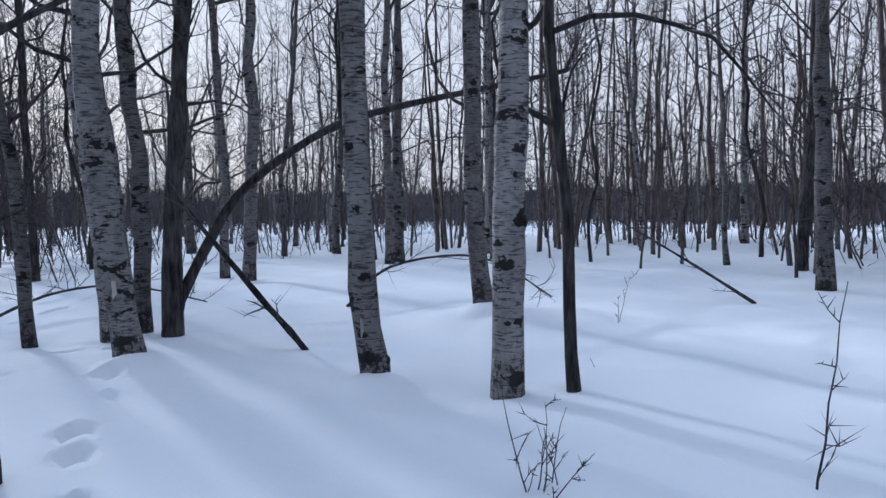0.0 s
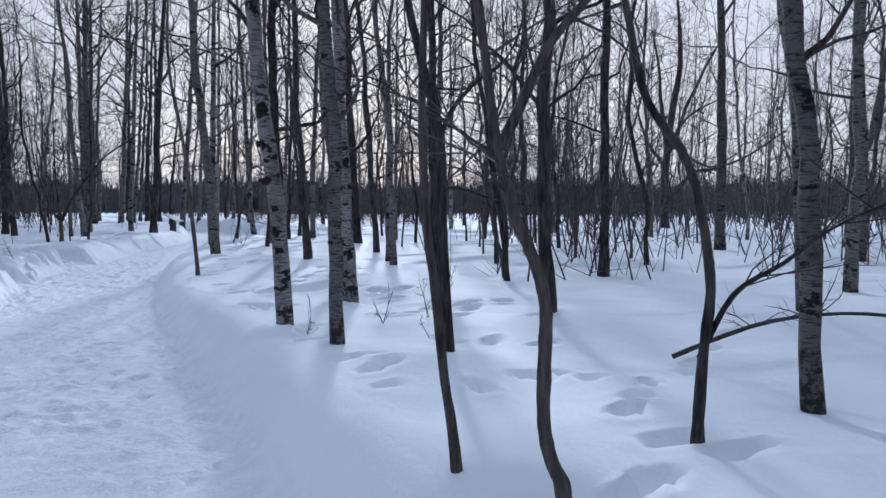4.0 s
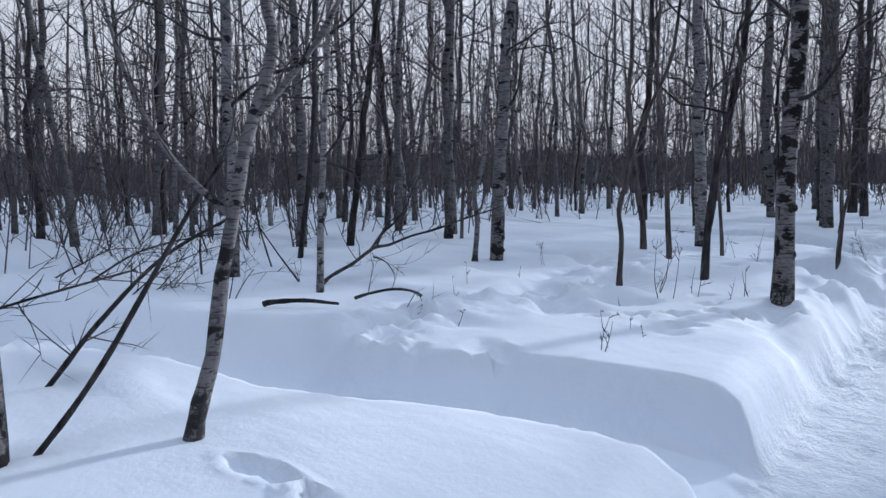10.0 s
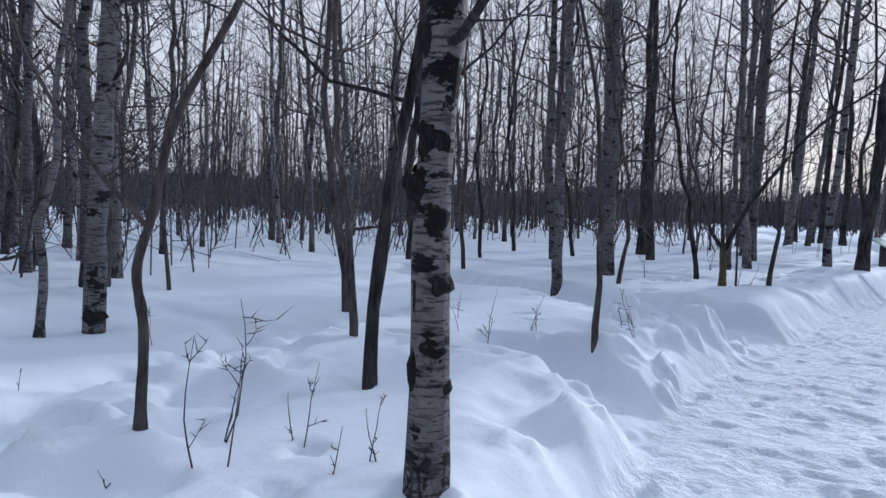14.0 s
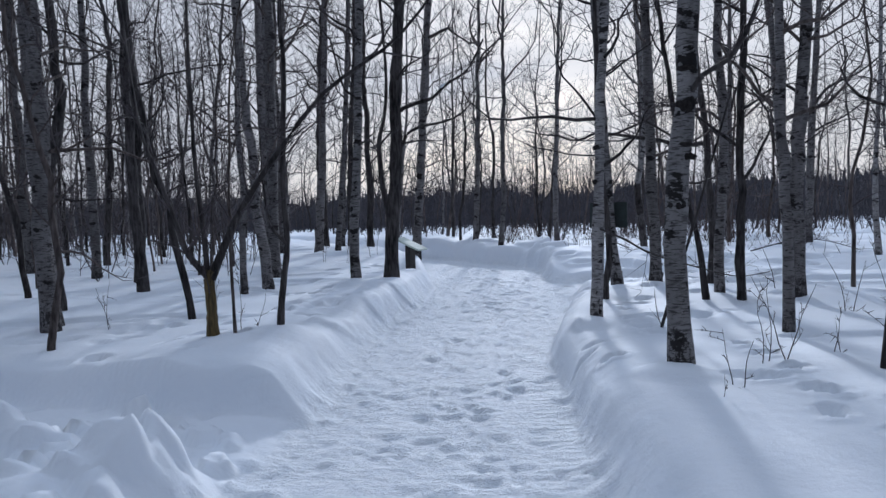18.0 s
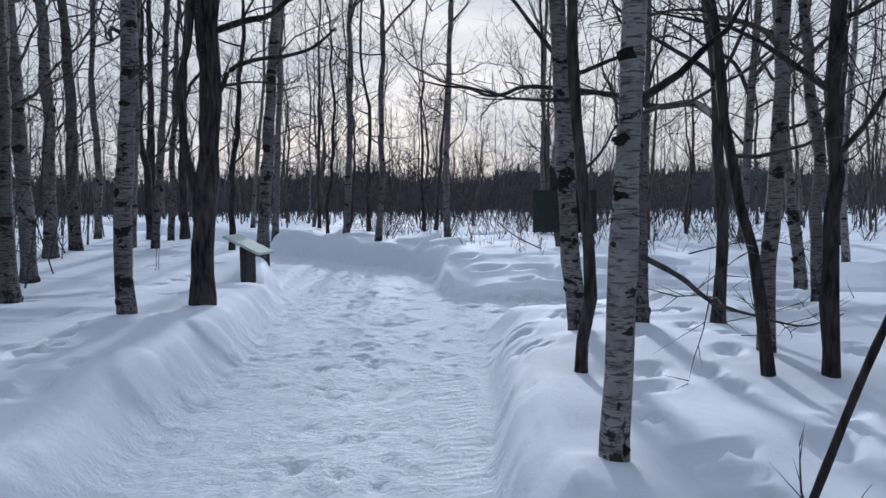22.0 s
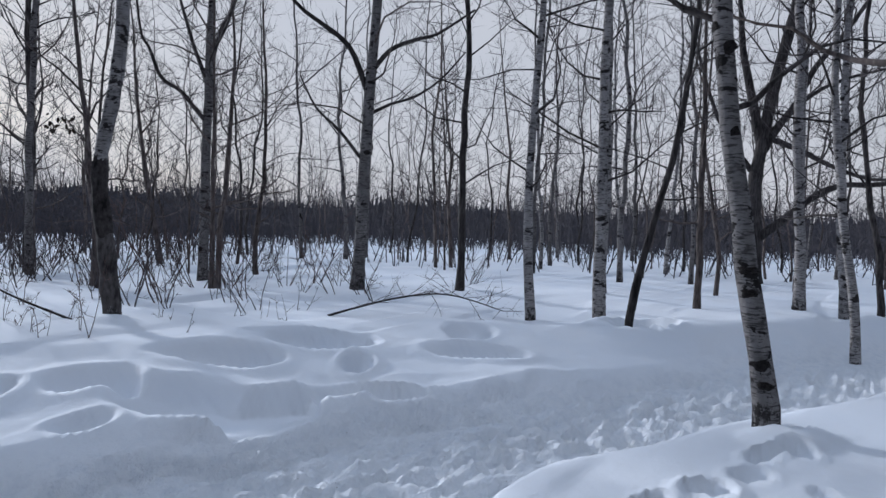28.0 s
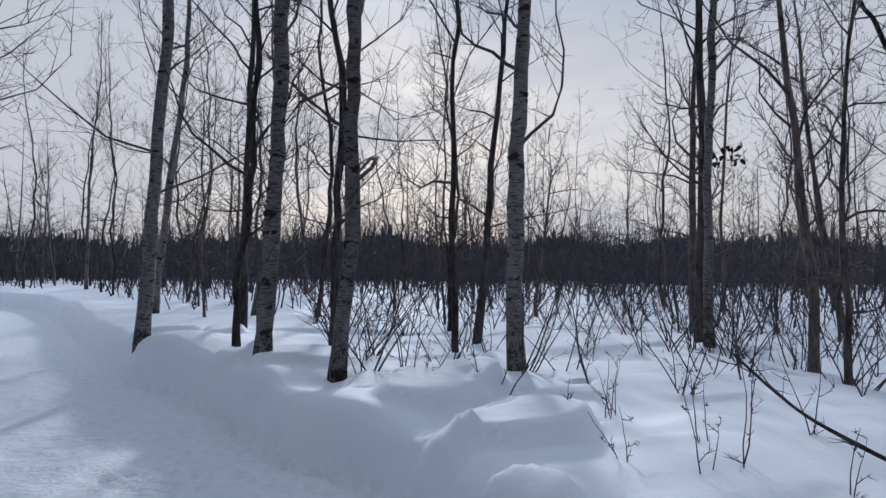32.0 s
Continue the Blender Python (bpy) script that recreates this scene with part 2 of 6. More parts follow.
def wood_material(name, low, high, zscale=6.0, xscale=45.0, bump_by=0.6):
    """Dark furrowed bark or weathered wood, grain along the local z."""
    m, n, l, b = material(name)
    co = n.new("ShaderNodeTexCoord")
    mp = n.new("ShaderNodeMapping")
    mp.inputs["Scale"].default_value = (xscale, xscale, zscale)
    grain = node(n, "TexNoise", Scale=1.0, Detail=5.0, Roughness=0.6)
    blot = node(n, "TexNoise", Scale=2.5, Detail=3.0)
    info = n.new("ShaderNodeObjectInfo")
    l.new(co.outputs["Object"], mp.inputs["Vector"])
    l.new(mp.outputs["Vector"], grain.inputs["Vector"])
    l.new(co.outputs["Object"], blot.inputs["Vector"])
    add = n.new("ShaderNodeMath")
    add.operation = "MULTIPLY_ADD"
    add.inputs[1].default_value = 0.6
    l.new(grain.outputs["Fac"], add.inputs[0])
    half = node(n, "MapRange", To_Min=0.0, To_Max=0.4)
    l.new(blot.outputs["Fac"], half.inputs["Value"])
    l.new(half.outputs["Result"], add.inputs[2])
    col = ramp(n, [(0.38, low), (0.62, high)])
    l.new(add.outputs["Value"], col.inputs["Fac"])
    hv = n.new("ShaderNodeHueSaturation")
    val = node(n, "MapRange", To_Min=0.7, To_Max=1.25)
    l.new(info.outputs["Random"], val.inputs["Value"])
    l.new(val.outputs["Result"], hv.inputs["Value"])
    l.new(col.outputs["Color"], hv.inputs["Color"])
    l.new(hv.outputs["Color"], b.inputs["Base Color"])
    b.inputs["Roughness"].default_value = 0.85
    b.inputs["Specular IOR Level"].default_value = 0.2
    bump = node(n, "Bump", Strength=bump_by, Distance=0.015)
    l.new(grain.outputs["Fac"], bump.inputs["Height"])
    l.new(bump.outputs["Normal"], b.inputs["Normal"])
    return m


SNOW = snow_material()
BIRCH = bark_material("pale_birch_bark", (0.38, 0.355, 0.345), (0.19, 0.178, 0.172), (0.020, 0.018, 0.018), 0.9, 0.15, 1.0, 1.1, 0.568)
BURNT = bark_material("birch_bark_with_black_foot", (0.36, 0.335, 0.325), (0.17, 0.158, 0.152), (0.014, 0.012, 0.012), 0.9, 0.28, 1.0, 1.0, 0.585)
SCORCHED = bark_material("scarred_black_birch_bark", (0.34, 0.31, 0.295), (0.16, 0.145, 0.138), (0.014, 0.012, 0.012), 0.9, 0.12, 1.0, 1.7, 0.53)
ASPEN = bark_material("grey_aspen_bark", (0.24, 0.222, 0.216), (0.115, 0.105, 0.102), (0.020, 0.018, 0.018), 0.8, 0.18)
DARK = wood_material("dark_furrowed_bark", (0.010, 0.009, 0.0095), (0.088, 0.077, 0.074), 5.0, 30.0, 1.0)
BROWN = wood_material("brown_grey_bark", (0.036, 0.029, 0.027), (0.175, 0.143, 0.130), 6.0, 34.0, 0.8)
TWIG = wood_material("twig_bark", (0.044, 0.037, 0.039), (0.112, 0.096, 0.099), 20.0, 30.0, 0.2)
RED_TWIG = wood_material("reddish_twig_bark", (0.05, 0.032, 0.03), (0.125, 0.085, 0.076), 20.0, 30.0, 0.2)
MOSSY = wood_material("mossy_bark", (0.035, 0.028, 0.018), (0.17, 0.12, 0.05))
SCARRED = bark_material("scarred_grey_bark", (0.32, 0.30, 0.29), (0.16, 0.15, 0.146), (0.018, 0.016, 0.016), 0.75, 0.25)
POST = wood_material("weathered_grey_wood", (0.028, 0.025, 0.025), (0.10, 0.09, 0.085), 5.0, 60.0, 0.6)


# ---------------------------------------------------------------- mesh helpers
class Soup:
    """Vertices and faces gathered piece by piece into one mesh."""

    def __init__(self):
        self.v, self.f = [], []

    def tube(self, pts, rad, sides=6, cap=True, lumps=0.0, rng=None, tip=False):
        pts = [Vector(p) for p in pts]
        k0 = len(self.v)
        up = Vector((0.31, 0.17, 0.93))
        n = len(pts)
        for i, p in enumerate(pts[:-1] if tip else pts):
            d = (pts[min(i + 1, n - 1)] - pts[max(i - 1, 0)])
            if d.length < 1e-6:
                d = Vector((0, 0, 1))
            d.normalize()
            a = d.cross(up if abs(d.dot(up)) < 0.95 else Vector((1, 0, 0))).normalized()
            c = d.cross(a)
            for s in range(sides):
                q = 2 * math.pi * s / sides
                r = rad[i] * (1 + (rng.uniform(-lumps, lumps) if rng and lumps else 0))
                self.v.append(p + (a * math.cos(q) + c * math.sin(q)) * r)
        if tip:
            self.v.append(pts[-1])
            n, k1 = n - 1, len(self.v) - 1
            self.f += [(k0 + (n - 1) * sides + s, k0 + (n - 1) * sides + (s + 1) % sides, k1) for s in range(sides)]
        for i in range(n - 1):
            for s in range(sides):
                a0, b0 = k0 + i * sides + s, k0 + i * sides + (s + 1) % sides
                self.f.append((a0, b0, b0 + sides, a0 + sides))
        if cap and not tip:
            self.f.append(tuple(k0 + (n - 1) * sides + s for s in range(sides)))
            self.f.append(tuple(k0 + s for s in reversed(range(sides))))

    def mesh(self, name, mat, smooth=True):
        me = bpy.data.meshes.new(name)
        me.from_pydata([tuple(v) for v in self.v], [], self.f)
        me.materials.append(mat)
        if smooth:
            me.polygons.foreach_set("use_smooth", [True] * len(me.polygons))
        me.update()
        return me


def part(name, me, parent, label=""):
    ob = new(name, me)
    ob.parent = parent
    return tagged(ob, label) if label else ob


def empty(name, m, label, category, group="", kind=""):
    ob = new(name)
    ob.empty_display_size = 0.2
    ob.matrix_basis = m
    return tagged(ob, label, category, group, kind)


# ---------------------------------------------------------------- ground
def hash_noise(x, y, seed):
    """Smooth value noise over the plane, for arrays."""
    x, y = np.asarray(x, float), np.asarray(y, float)
    xi, yi = np.floor(x).astype(np.int64), np.floor(y).astype(np.int64)
    fx, fy = x - xi, y - yi
    fx, fy = fx * fx * (3 - 2 * fx), fy * fy * (3 - 2 * fy)

    def h(a, b):
        k = (a * 374761393 + b * 668265263 + seed * 1442695041) & 0x7FFFFFFF
        k = ((k ^ (k >> 13)) * 1274126177) & 0x7FFFFFFF
        return ((k ^ (k >> 16)) & 0xFFFF) / 65535.0

    a, b, c, d = h(xi, yi), h(xi + 1, yi), h(xi, yi + 1), h(xi + 1, yi + 1)
    return (a * (1 - fx) + b * fx) * (1 - fy) + (c * (1 - fx) + d * fx) * fy - 0.5


def step(v):
    v = np.clip(v, 0, 1)
    return v * v * (3 - 2 * v)


def edge(v):
    """A rise with a crisper lip than step() gives."""
    return 0.45 * step(v) + 0.55 * np.clip(1.12 * v - 0.06, 0, 1)


def near_line(x, y, line):
    """Distance to a broken line, and how far along it the nearest place lies."""
    best = np.full(np.shape(x), 1e9)
    along = np.zeros(np.shape(x))
    run = 0.0
    for (ax, ay), (bx, by) in zip(line, line[1:]):
        dx, dy = bx - ax, by - ay
        ll = math.hypot(dx, dy)
        t = np.clip(((x - ax) * dx + (y - ay) * dy) / (ll * ll), 0, 1)
        d = np.hypot(x - ax - t * dx, y - ay - t * dy)
        along = np.where(d < best, run + t * ll, along)
        best = np.minimum(best, d)
        run += ll
    return best, along


MAIN = [(2.0, -30), (1.55, -9), (1.15, -5.4), (0.6, -2.4), (0.1, 0), (-0.3, 1.6), (-0.65, 3.9), (-1.15, 6.5), (-1.45, 8.8), (-1.72, 12), (-1.75, 13.6), (-1.5, 15), (-1.28, 16.2),
        (-1.05, 18), (-0.6, 19.6), (0.0, 22), (0.5, 25), (0.55, 28), (0.35, 30), (-0.2, 32), (-1.6, 34.7), (-3.1, 38.5), (-4.6, 43), (-7, 49), (-13, 56), (-30, 68)]
BRANCH = [(0.8, 24.9), (2.4, 24.35), (3.9, 23.7), (5.3, 23.2), (6.8, 22.5), (8.4, 21.7), (10, 20.8), (14, 18.8), (22, 15), (40, 8)]
FORK = [(0.5, 23.5), (2.4, 23.65), (3.9, 23.6)]
TRENCH_A = [(-1.5, 6.7), (-2.3, 6.62), (-2.75, 6.58), (-3.3, 6.36), (-3.85, 6.08), (-4.45, 5.86), (-5.2, 5.72), (-6.2, 5.3), (-7.5, 4.5), (-9.5, 3.8)]
TRENCH_B = [(-1.9, 11.9), (-2.8, 11.98), (-3.3, 12.2), (-3.75, 12.42), (-4.2, 12.62)]
TRENCH_C = [(-2.0, 15.3), (-2.8, 15.55), (-3.5, 15.62), (-4.2, 16.0), (-5.6, 16.6), (-8, 17.3)]
LIPS = [(-4.35, 6.45), (-4.7, 6.35), (-5.0, 6.9), (-5.3, 6.6)]
GROOVE = [(-2.05, 4.2), (-2.35, 4.26), (-2.6, 4.16), (-2.95, 3.9), (-3.25, 3.6), (-4.0, 3.0), (-5.5, 2.3)]
# where the snow lies higher or lower than the smooth drift, round trees and on the banks: x, y, rise, reach
KNOLLS = [(6.72, -1.61, 0.17, 0.6), (4.66, -3.2, -0.05, 0.5), (4.26, -2.46, 0.04, 0.5), (3.66, -0.63, 0.06, 0.5), (3.51, 4.09, 0.08, 0.6), (1.38, 3.39, 0.04, 0.4), (1.94, 6.1, -0.10, 0.6), (3.66, 1.05, -0.08, 0.5),
          (5.54, 2.98, 0.15, 0.7), (1.66, 0.33, -0.30, 0.30), (2.03, 2.69, 0.10, 0.5), (2.0, 10.52, 0.07, 0.6), (1.56, 11.4, 0.10, 0.6), (0.43, 12.87, 0.08, 0.5), (-3.0, 9.44, 0.06, 0.5), (-4.2, 10.67, -0.08, 0.5),
          (-3.46, 12.74, 0.14, 0.35), (-3.2, 17.05, 0.16, 0.75), (-2.71, 17.64, 0.08, 0.4), (-2.18, 21.83, 0.10, 0.5), (-1.25, 25.7, -0.14, 0.5), (-3.9, 11.7, 0.08, 0.5), (-3.5, 14.75, -0.13, 0.6), (1.0, 20.6, -0.10, 0.5), (1.3, 21.7, -0.12, 0.5),
          (2.35, 30.05, -0.10, 0.35), (1.0, 32.0, 0.08, 0.6), (0.0, 34.4, 0.12, 0.7), (1.5, 31.5, -0.10, 0.3)]
SHELF = [(2.2, 24.95), (2.6, 24.75), (3.0, 24.78), (3.35, 24.5), (3.68, 24.34), (4.0, 24.42), (4.3, 24.3), (4.7, 24.15), (5.1, 23.98), (5.6, 23.86), (6.2, 23.65), (7.0, 23.4)]
TRAIL = [(-4.9, 6.9), (-4.75, 7.66), (-4.6, 8.5), (-4.9, 9.3), (-5.1, 10.3), (-6.0, 11.5)]
TRAMPLED = [(-2.45, 8.7), (-2.5, 9.8), (-2.95, 10.9), (-3.4, 12.6), (-3.55, 14.2)]


def pits():
    """Footprints and hollows: x, y, half width, half length, turn, depth."""
    r = random.Random(11)
    out = [(3.35, 26.0, 0.32, 0.34, -1.0, 0.17), (3.62, 25.25, 0.56, 0.40, -1.0, 0.22), (4.0, 24.75, 0.36, 0.26, -1.0, 0.15), (5.55, 25.7, 0.66, 0.34, -0.9, 0.20), (5.25, 25.0, 0.15, 0.28, -1.0, 0.20),
           (4.5, 25.95, 0.52, 0.30, -1.0, 0.17), (4.75, 24.45, 0.46, 0.15, -0.75, 0.12), (2.7, 26.2, 0.34, 0.24, 0.3, 0.15), (2.35, 26.9, 0.36, 0.20, 0.5, 0.12), (6.5, 24.5, 0.5, 0.26, -0.8, 0.15),
           (7.2, 25.0, 0.4, 0.3, 0.3, 0.11), (2.92, 25.3, 0.20, 0.14, -0.4, 0.08), (9.0, 23.6, 0.5, 0.3, -0.6, 0.18), (2.42, 26.85, 0.24, 0.10, 0.9, 0.12), (3.72, 24.72, 0.30, 0.16, -0.6, 0.12), (4.05, 24.55, 0.10, 0.16, 0.3, 0.12), (4.45, 24.6, 0.30, 0.14, -0.5, 0.10), (3.35, 24.75, 0.16, 0.08, -0.6, 0.09),
           (1.90, 0.33, 0.22, 0.09, 0.5, 0.12), (2.21, 0.49, 0.11, 0.07, 0.3, 0.10), (2.02, -0.2, 0.10, 0.06, 0.2, 0.09), (2.49, -0.08, 0.24, 0.06, -0.2, 0.10), (2.42, -0.24, 0.24, 0.06, -0.2, 0.10),
           (2.88, -0.22, 0.14, 0.07, 0.0, 0.07), (2.75, 0.62, 0.22, 0.06, 0.1, 0.07), (2.55, 0.85, 0.2, 0.06, 0.1, 0.06), (3.59, 0.23, 0.16, 0.08, 0.4, 0.06), (2.35, -1.24, 0.2, 0.1, 0.3, 0.06),
           (-2.27, 5.05, 0.13, 0.10, 0.5, 0.14), (-2.0, 4.80, 0.26, 0.15, 1.2, 0.26), (-1.72, 4.40, 0.16, 0.12, 1.2, 0.20), (-1.55, 3.5, 0.20, 0.15, 0.2, 0.24), (-2.05, 3.42, 0.22, 0.12, 0.1, 0.18),
           (-3.28, 4.8, 0.20, 0.05, 0.15, 0.07), (-2.94, 4.83, 0.085, 0.05, 0.1, 0.10), (-2.48, 4.81, 0.10, 0.06, -0.2, 0.12), (-2.12, 5.1, 0.10, 0.07, 0.3, 0.10),
           (0.75, 7.0, 0.15, 0.07, 0.1, 0.09), (0.93, 7.65, 0.13, 0.06, 0.1, 0.08), (1.27, 8.5, 0.16, 0.06, 0.2, 0.08), (0.88, 5.43, 0.10, 0.05, 0.1, 0.07), (1.21, 5.62, 0.12, 0.05, 0.2, 0.07), (1.6, 7.3, 0.7, 0.32, 0.5, 0.10),
           (1.19, 21.14, 0.20, 0.07, 0.2, 0.08), (1.12, 20.86, 0.18, 0.06, 0.2, 0.08), (1.02, 20.4, 0.17, 0.08, 0.0, 0.09), (1.02, 20.16, 0.13, 0.07, 0.0, 0.09), (1.93, 21.28, 0.14, 0.06, 0.1, 0.08), (1.64, 21.42, 0.15, 0.05, 0.1, 0.07),
           (-0.08, 16.63, 0.12, 0.07, 0.3, 0.09), (0.02, 16.24, 0.11, 0.07, 0.2, 0.09), (0.07, 16.9, 0.12, 0.07, 0.3, 0.08)]
    # tracks of feet: start, step, number, sideways spread
    for x, y, dx, dy, n, sp in ((2.6, 1.3, 0.30, 0.24, 9, 0.12), (-2.6, 9.4, -0.2, -0.22, 7, 0.10),
                                (0.9, 7.2, 0.28, 0.35, 7, 0.10), (0.75, 14.6, 0.10, 0.42, 5, 0.10), (1.7, 21.2, 0.30, -0.05, 9, 0.14), (2.3, -2.6, 0.25, 0.42, 7, 0.10),
                                (2.0, 4.9, 0.30, 0.10, 6, 0.15), (-2.9, 19.5, 0.04, 0.34, 8, 0.12), (-2.6, 21.0, -0.34, 0.05, 7, 0.2), (2.4, 22.0, 0.35, -0.08, 8, 0.12)):
        for k in range(n):
            out.append((x + dx * k + r.uniform(-sp, sp), y + dy * k + r.uniform(-sp, sp), r.uniform(0.10, 0.16), r.uniform(0.06, 0.10), math.atan2(dy, dx) + r.uniform(-0.4, 0.4), r.uniform(0.06, 0.13)))
    return out


PITS = pits()


def ground(x, y):
    """Height of the snow, and how far it is trodden, at arrays of places."""
    far = step((np.hypot(x, y - 14) - 25) / 60)
    base = 0.43 + 0.10 * step((y - 25.5) / 4) * (x < 6) + 0.07 * hash_noise(x / 3.3, y / 3.3, 1) + 0.08 * hash_noise(x / 1.2, y / 1.2, 2) + 0.02 * hash_noise(x / 0.4, y / 0.4, 9) + 1.0 * hash_noise(x / 31, y / 31, 3) * far
    # wind-cut drifts with low crisp edges, trodden flat beside the track
    d, _ = near_line(x, y, MAIN)
    calm = 1 - 0.75 * np.exp(-((x - 4.8) / 2.4) ** 2 - ((y - 25.4) / 1.5) ** 2)
    near_by = step((d - 1.9) / 1.6) * calm * (0.6 - 0.35 * step((x - 1.2) / 0.5) * (1 - step((y - 7) / 2))) * (1 - step((np.hypot(x, y - 14) - 22) / 12))
    base = base + near_by * (0.085 * step((hash_noise(x / 2.3, y / 1.25, 41) + 0.03) / 0.10) + 0.05 * step((hash_noise(x / 1.1, y / 0.7, 42) - 0.12) / 0.12) + 0.03 * hash_noise(x / 0.55, y / 0.45, 43) - 0.05)
    for px, py, rise, reach in KNOLLS:
        base = base + rise * np.exp(-((x - px) ** 2 + (y - py) ** 2) / reach ** 2)
    dug = np.zeros(np.shape(x))
    for px, py, a, b, q, dep in PITS:
        near = (np.abs(x - px) < 1.2) & (np.abs(y - py) < 1.2)
        if near.any():
            ux, uy = x[near] - px, y[near] - py
            c, s = math.cos(q), math.sin(q)
            e = ((ux * c + uy * s) / a) ** 2 + ((uy * c - ux * s) / b) ** 2
            e = np.sqrt(e) + (0.45 if a > 0.28 else 0.26) * hash_noise(x[near] / 0.4, y[near] / 0.4, 33) + 0.10 * hash_noise(x[near] / 0.14, y[near] / 0.14, 34)
            if a > 0.28:
                lip = np.clip(uy / math.hypot(a * s, b * c), -1, 1)
                dug[near] += dep * (1.45 - 1.05 * lip) * np.exp(-(e / 0.9) ** 7) - 0.22 * dep * np.exp(-((e - 1.05) / 0.4) ** 2)
            else:
                dug[near] += dep * (1 - step((e - 0.6) / 0.42)) - 0.22 * dep * np.exp(-(e - 1.22) ** 2 * 22)
    rag = 0.17 * hash_noise(x / 0.9, y / 0.9, 4) + 0.018 * hash_noise(x / 0.36, y / 0.36, 5)
    fine = 0.03 * hash_noise(x / 0.13, y / 0.13, 10)
    widen = 0.22 * step((y - 17.5) / 3) - 0.32 * step((y - 28.5) / 4)
    # steep where the shovel cut, slumped where it did not; the two sides differ along the way
    right = x > np.interp(y, [p[1] for p in MAIN], [p[0] for p in MAIN])
    slope = np.where(right, np.interp(y, [-5, 2, 8, 13, 14.5, 15.8, 18.4, 20.8, 22, 28], [0.36, 0.46, 0.42, 0.40, 0.30, 0.14, 0.15, 0.17, 0.4, 0.22]), np.interp(y, [-5, 2, 4, 9, 12, 16, 22, 26], [0.3, 0.3, 0.17, 0.17, 0.34, 0.40, 0.36, 0.3]))
    ledge = 0.10 * hash_noise(x / 1.9, y / 2.3, 54) + 0.02 * hash_noise(x / 0.5, y / 0.6, 55)
    wave = 0.14 * hash_noise(x / 2.4, y / 2.4, 56) + 0.016 * hash_noise(x / 0.5, y / 0.5, 57)
    rough = np.clip(0.3 + 0.7 * slope, 0, 1)
    widen = widen + np.where(right, np.interp(y, [17.5, 19, 21, 22, 26.2, 27.6, 29.8, 30.7], [0, -0.11, -0.10, 0, 0, 0.36, 0.34, 0]), 0)
    f = 0.7 * edge((d + rough * wave + 0.15 * fine - 0.97 - widen) / slope) + 0.3 * edge((d + ledge + 0.15 * fine - 1.04 - widen) / (slope + 0.08))
    # spilled snow slumps against the foot of the banks
    f = 0.9 * f + 0.1 * step((d + 1.6 * rag - 0.85 - widen) / 0.8)
    d2 = np.minimum(near_line(x, y, BRANCH)[0], near_line(x, y, FORK)[0])
    # the far side of the branch path climbs gently
    north = step((x - 1.4) / 0.8) * step((y - np.interp(x, [p[0] for p in BRANCH], [p[1] for p in BRANCH])) / 0.5) * (1 - step((x - 7.5) / 2))
    climb = 0.45 * np.clip((d2 + 0.55 * rag + 0.5 * fine - 0.62) / 0.28, 0, 1) ** 0.9 + 0.55 * np.clip((d2 - 0.9) / 1.9, 0, 1)
    f2 = 0.8 * step((d2 + 0.6 * rag + 0.2 * fine - 0.86) / (0.30 + 0.35 * step((x - 3) / 1.5))) + 0.2 * step((d2 + 1.5 * rag - 0.7) / 1.0)
    f2 = f2 * (1 - north) + climb * north
    flat = np.minimum(f, f2)
    dA, _ = near_line(x, y, TRENCH_A)
    gA = step((dA + 0.22 * rag + 0.2 * fine - 0.37) / (0.09 + 0.55 * step((-4.6 - x) / 0.8) * (y > np.interp(x, [-9.5, -6.2, -5.2, -4.45], [3.8, 5.3, 5.72, 5.86]))))
    dB, _ = near_line(x, y, TRENCH_B)
    gB = 0.2 + 0.8 * step((dB + 0.3 * rag - 0.25) / 0.17)
    dC, _ = near_line(x, y, TRENCH_C)
    beyond = y > np.interp(x, [-8, -5.6, -4.2, -3.5, -2.8, -2.0], [17.3, 16.6, 16.0, 15.62, 15.55, 15.3])
    gC = 0.22 + 0.78 * edge((dC + 0.30 * rag - np.where(beyond, 0.66, 0.32)) / np.where(beyond, 0.13, 0.42))
    dG, aG = near_line(x, y, GROOVE)
    base = base - 0.15 * (1 - step((dG + 0.12 * rag - 0.05) / 0.06)) * (1 - step((aG - 1.8) / 1.5))
    dT = np.minimum(near_line(x, y, TRAIL)[0], near_line(x, y, TRAMPLED)[0] + 0.1)
    churn = (1 - step((dT + rag - 0.35) / 0.5)) + 0.8 * (1 - step((dC - 0.4) / 0.8)) + 0.5 * (1 - step((np.hypot(x - 4.4, y - 24.2) - 0.4) / 1.2))
    base = base - np.minimum(churn, 1) * (0.05 + 0.075 * np.tanh(6 * hash_noise(x / 0.38, y / 0.34, 12)) + 0.07 * hash_noise(x / 0.19, y / 0.2, 16))
    # shovelled and trodden lumps along the shoulders of the banks
    shoulder = np.exp(-((d - 1.45 - widen) / 0.55) ** 2) * (0.55 + 0.45 * step((y - 14) / 3))
    base = base + shoulder * (0.014 * np.tanh(7 * hash_noise(x / 0.62 + 0.4 * hash_noise(x / 1.3, y / 1.3, 24), y / 0.9, 22)) + 0.014 * hash_noise(x / 0.28, y / 0.3, 25) + 0.08 * hash_noise(x / 1.9, y / 1.9, 23))
    cut = flat * np.minimum(np.minimum(gA * 0.9 + 0.1, gB), gC)
    tread = 0.020 * hash_noise(x / 0.21, y / 0.21, 6) + 0.022 * hash_noise(x / 0.47, y / 0.47, 7) + 0.014 * hash_noise(x / 0.09, y / 0.11, 13)
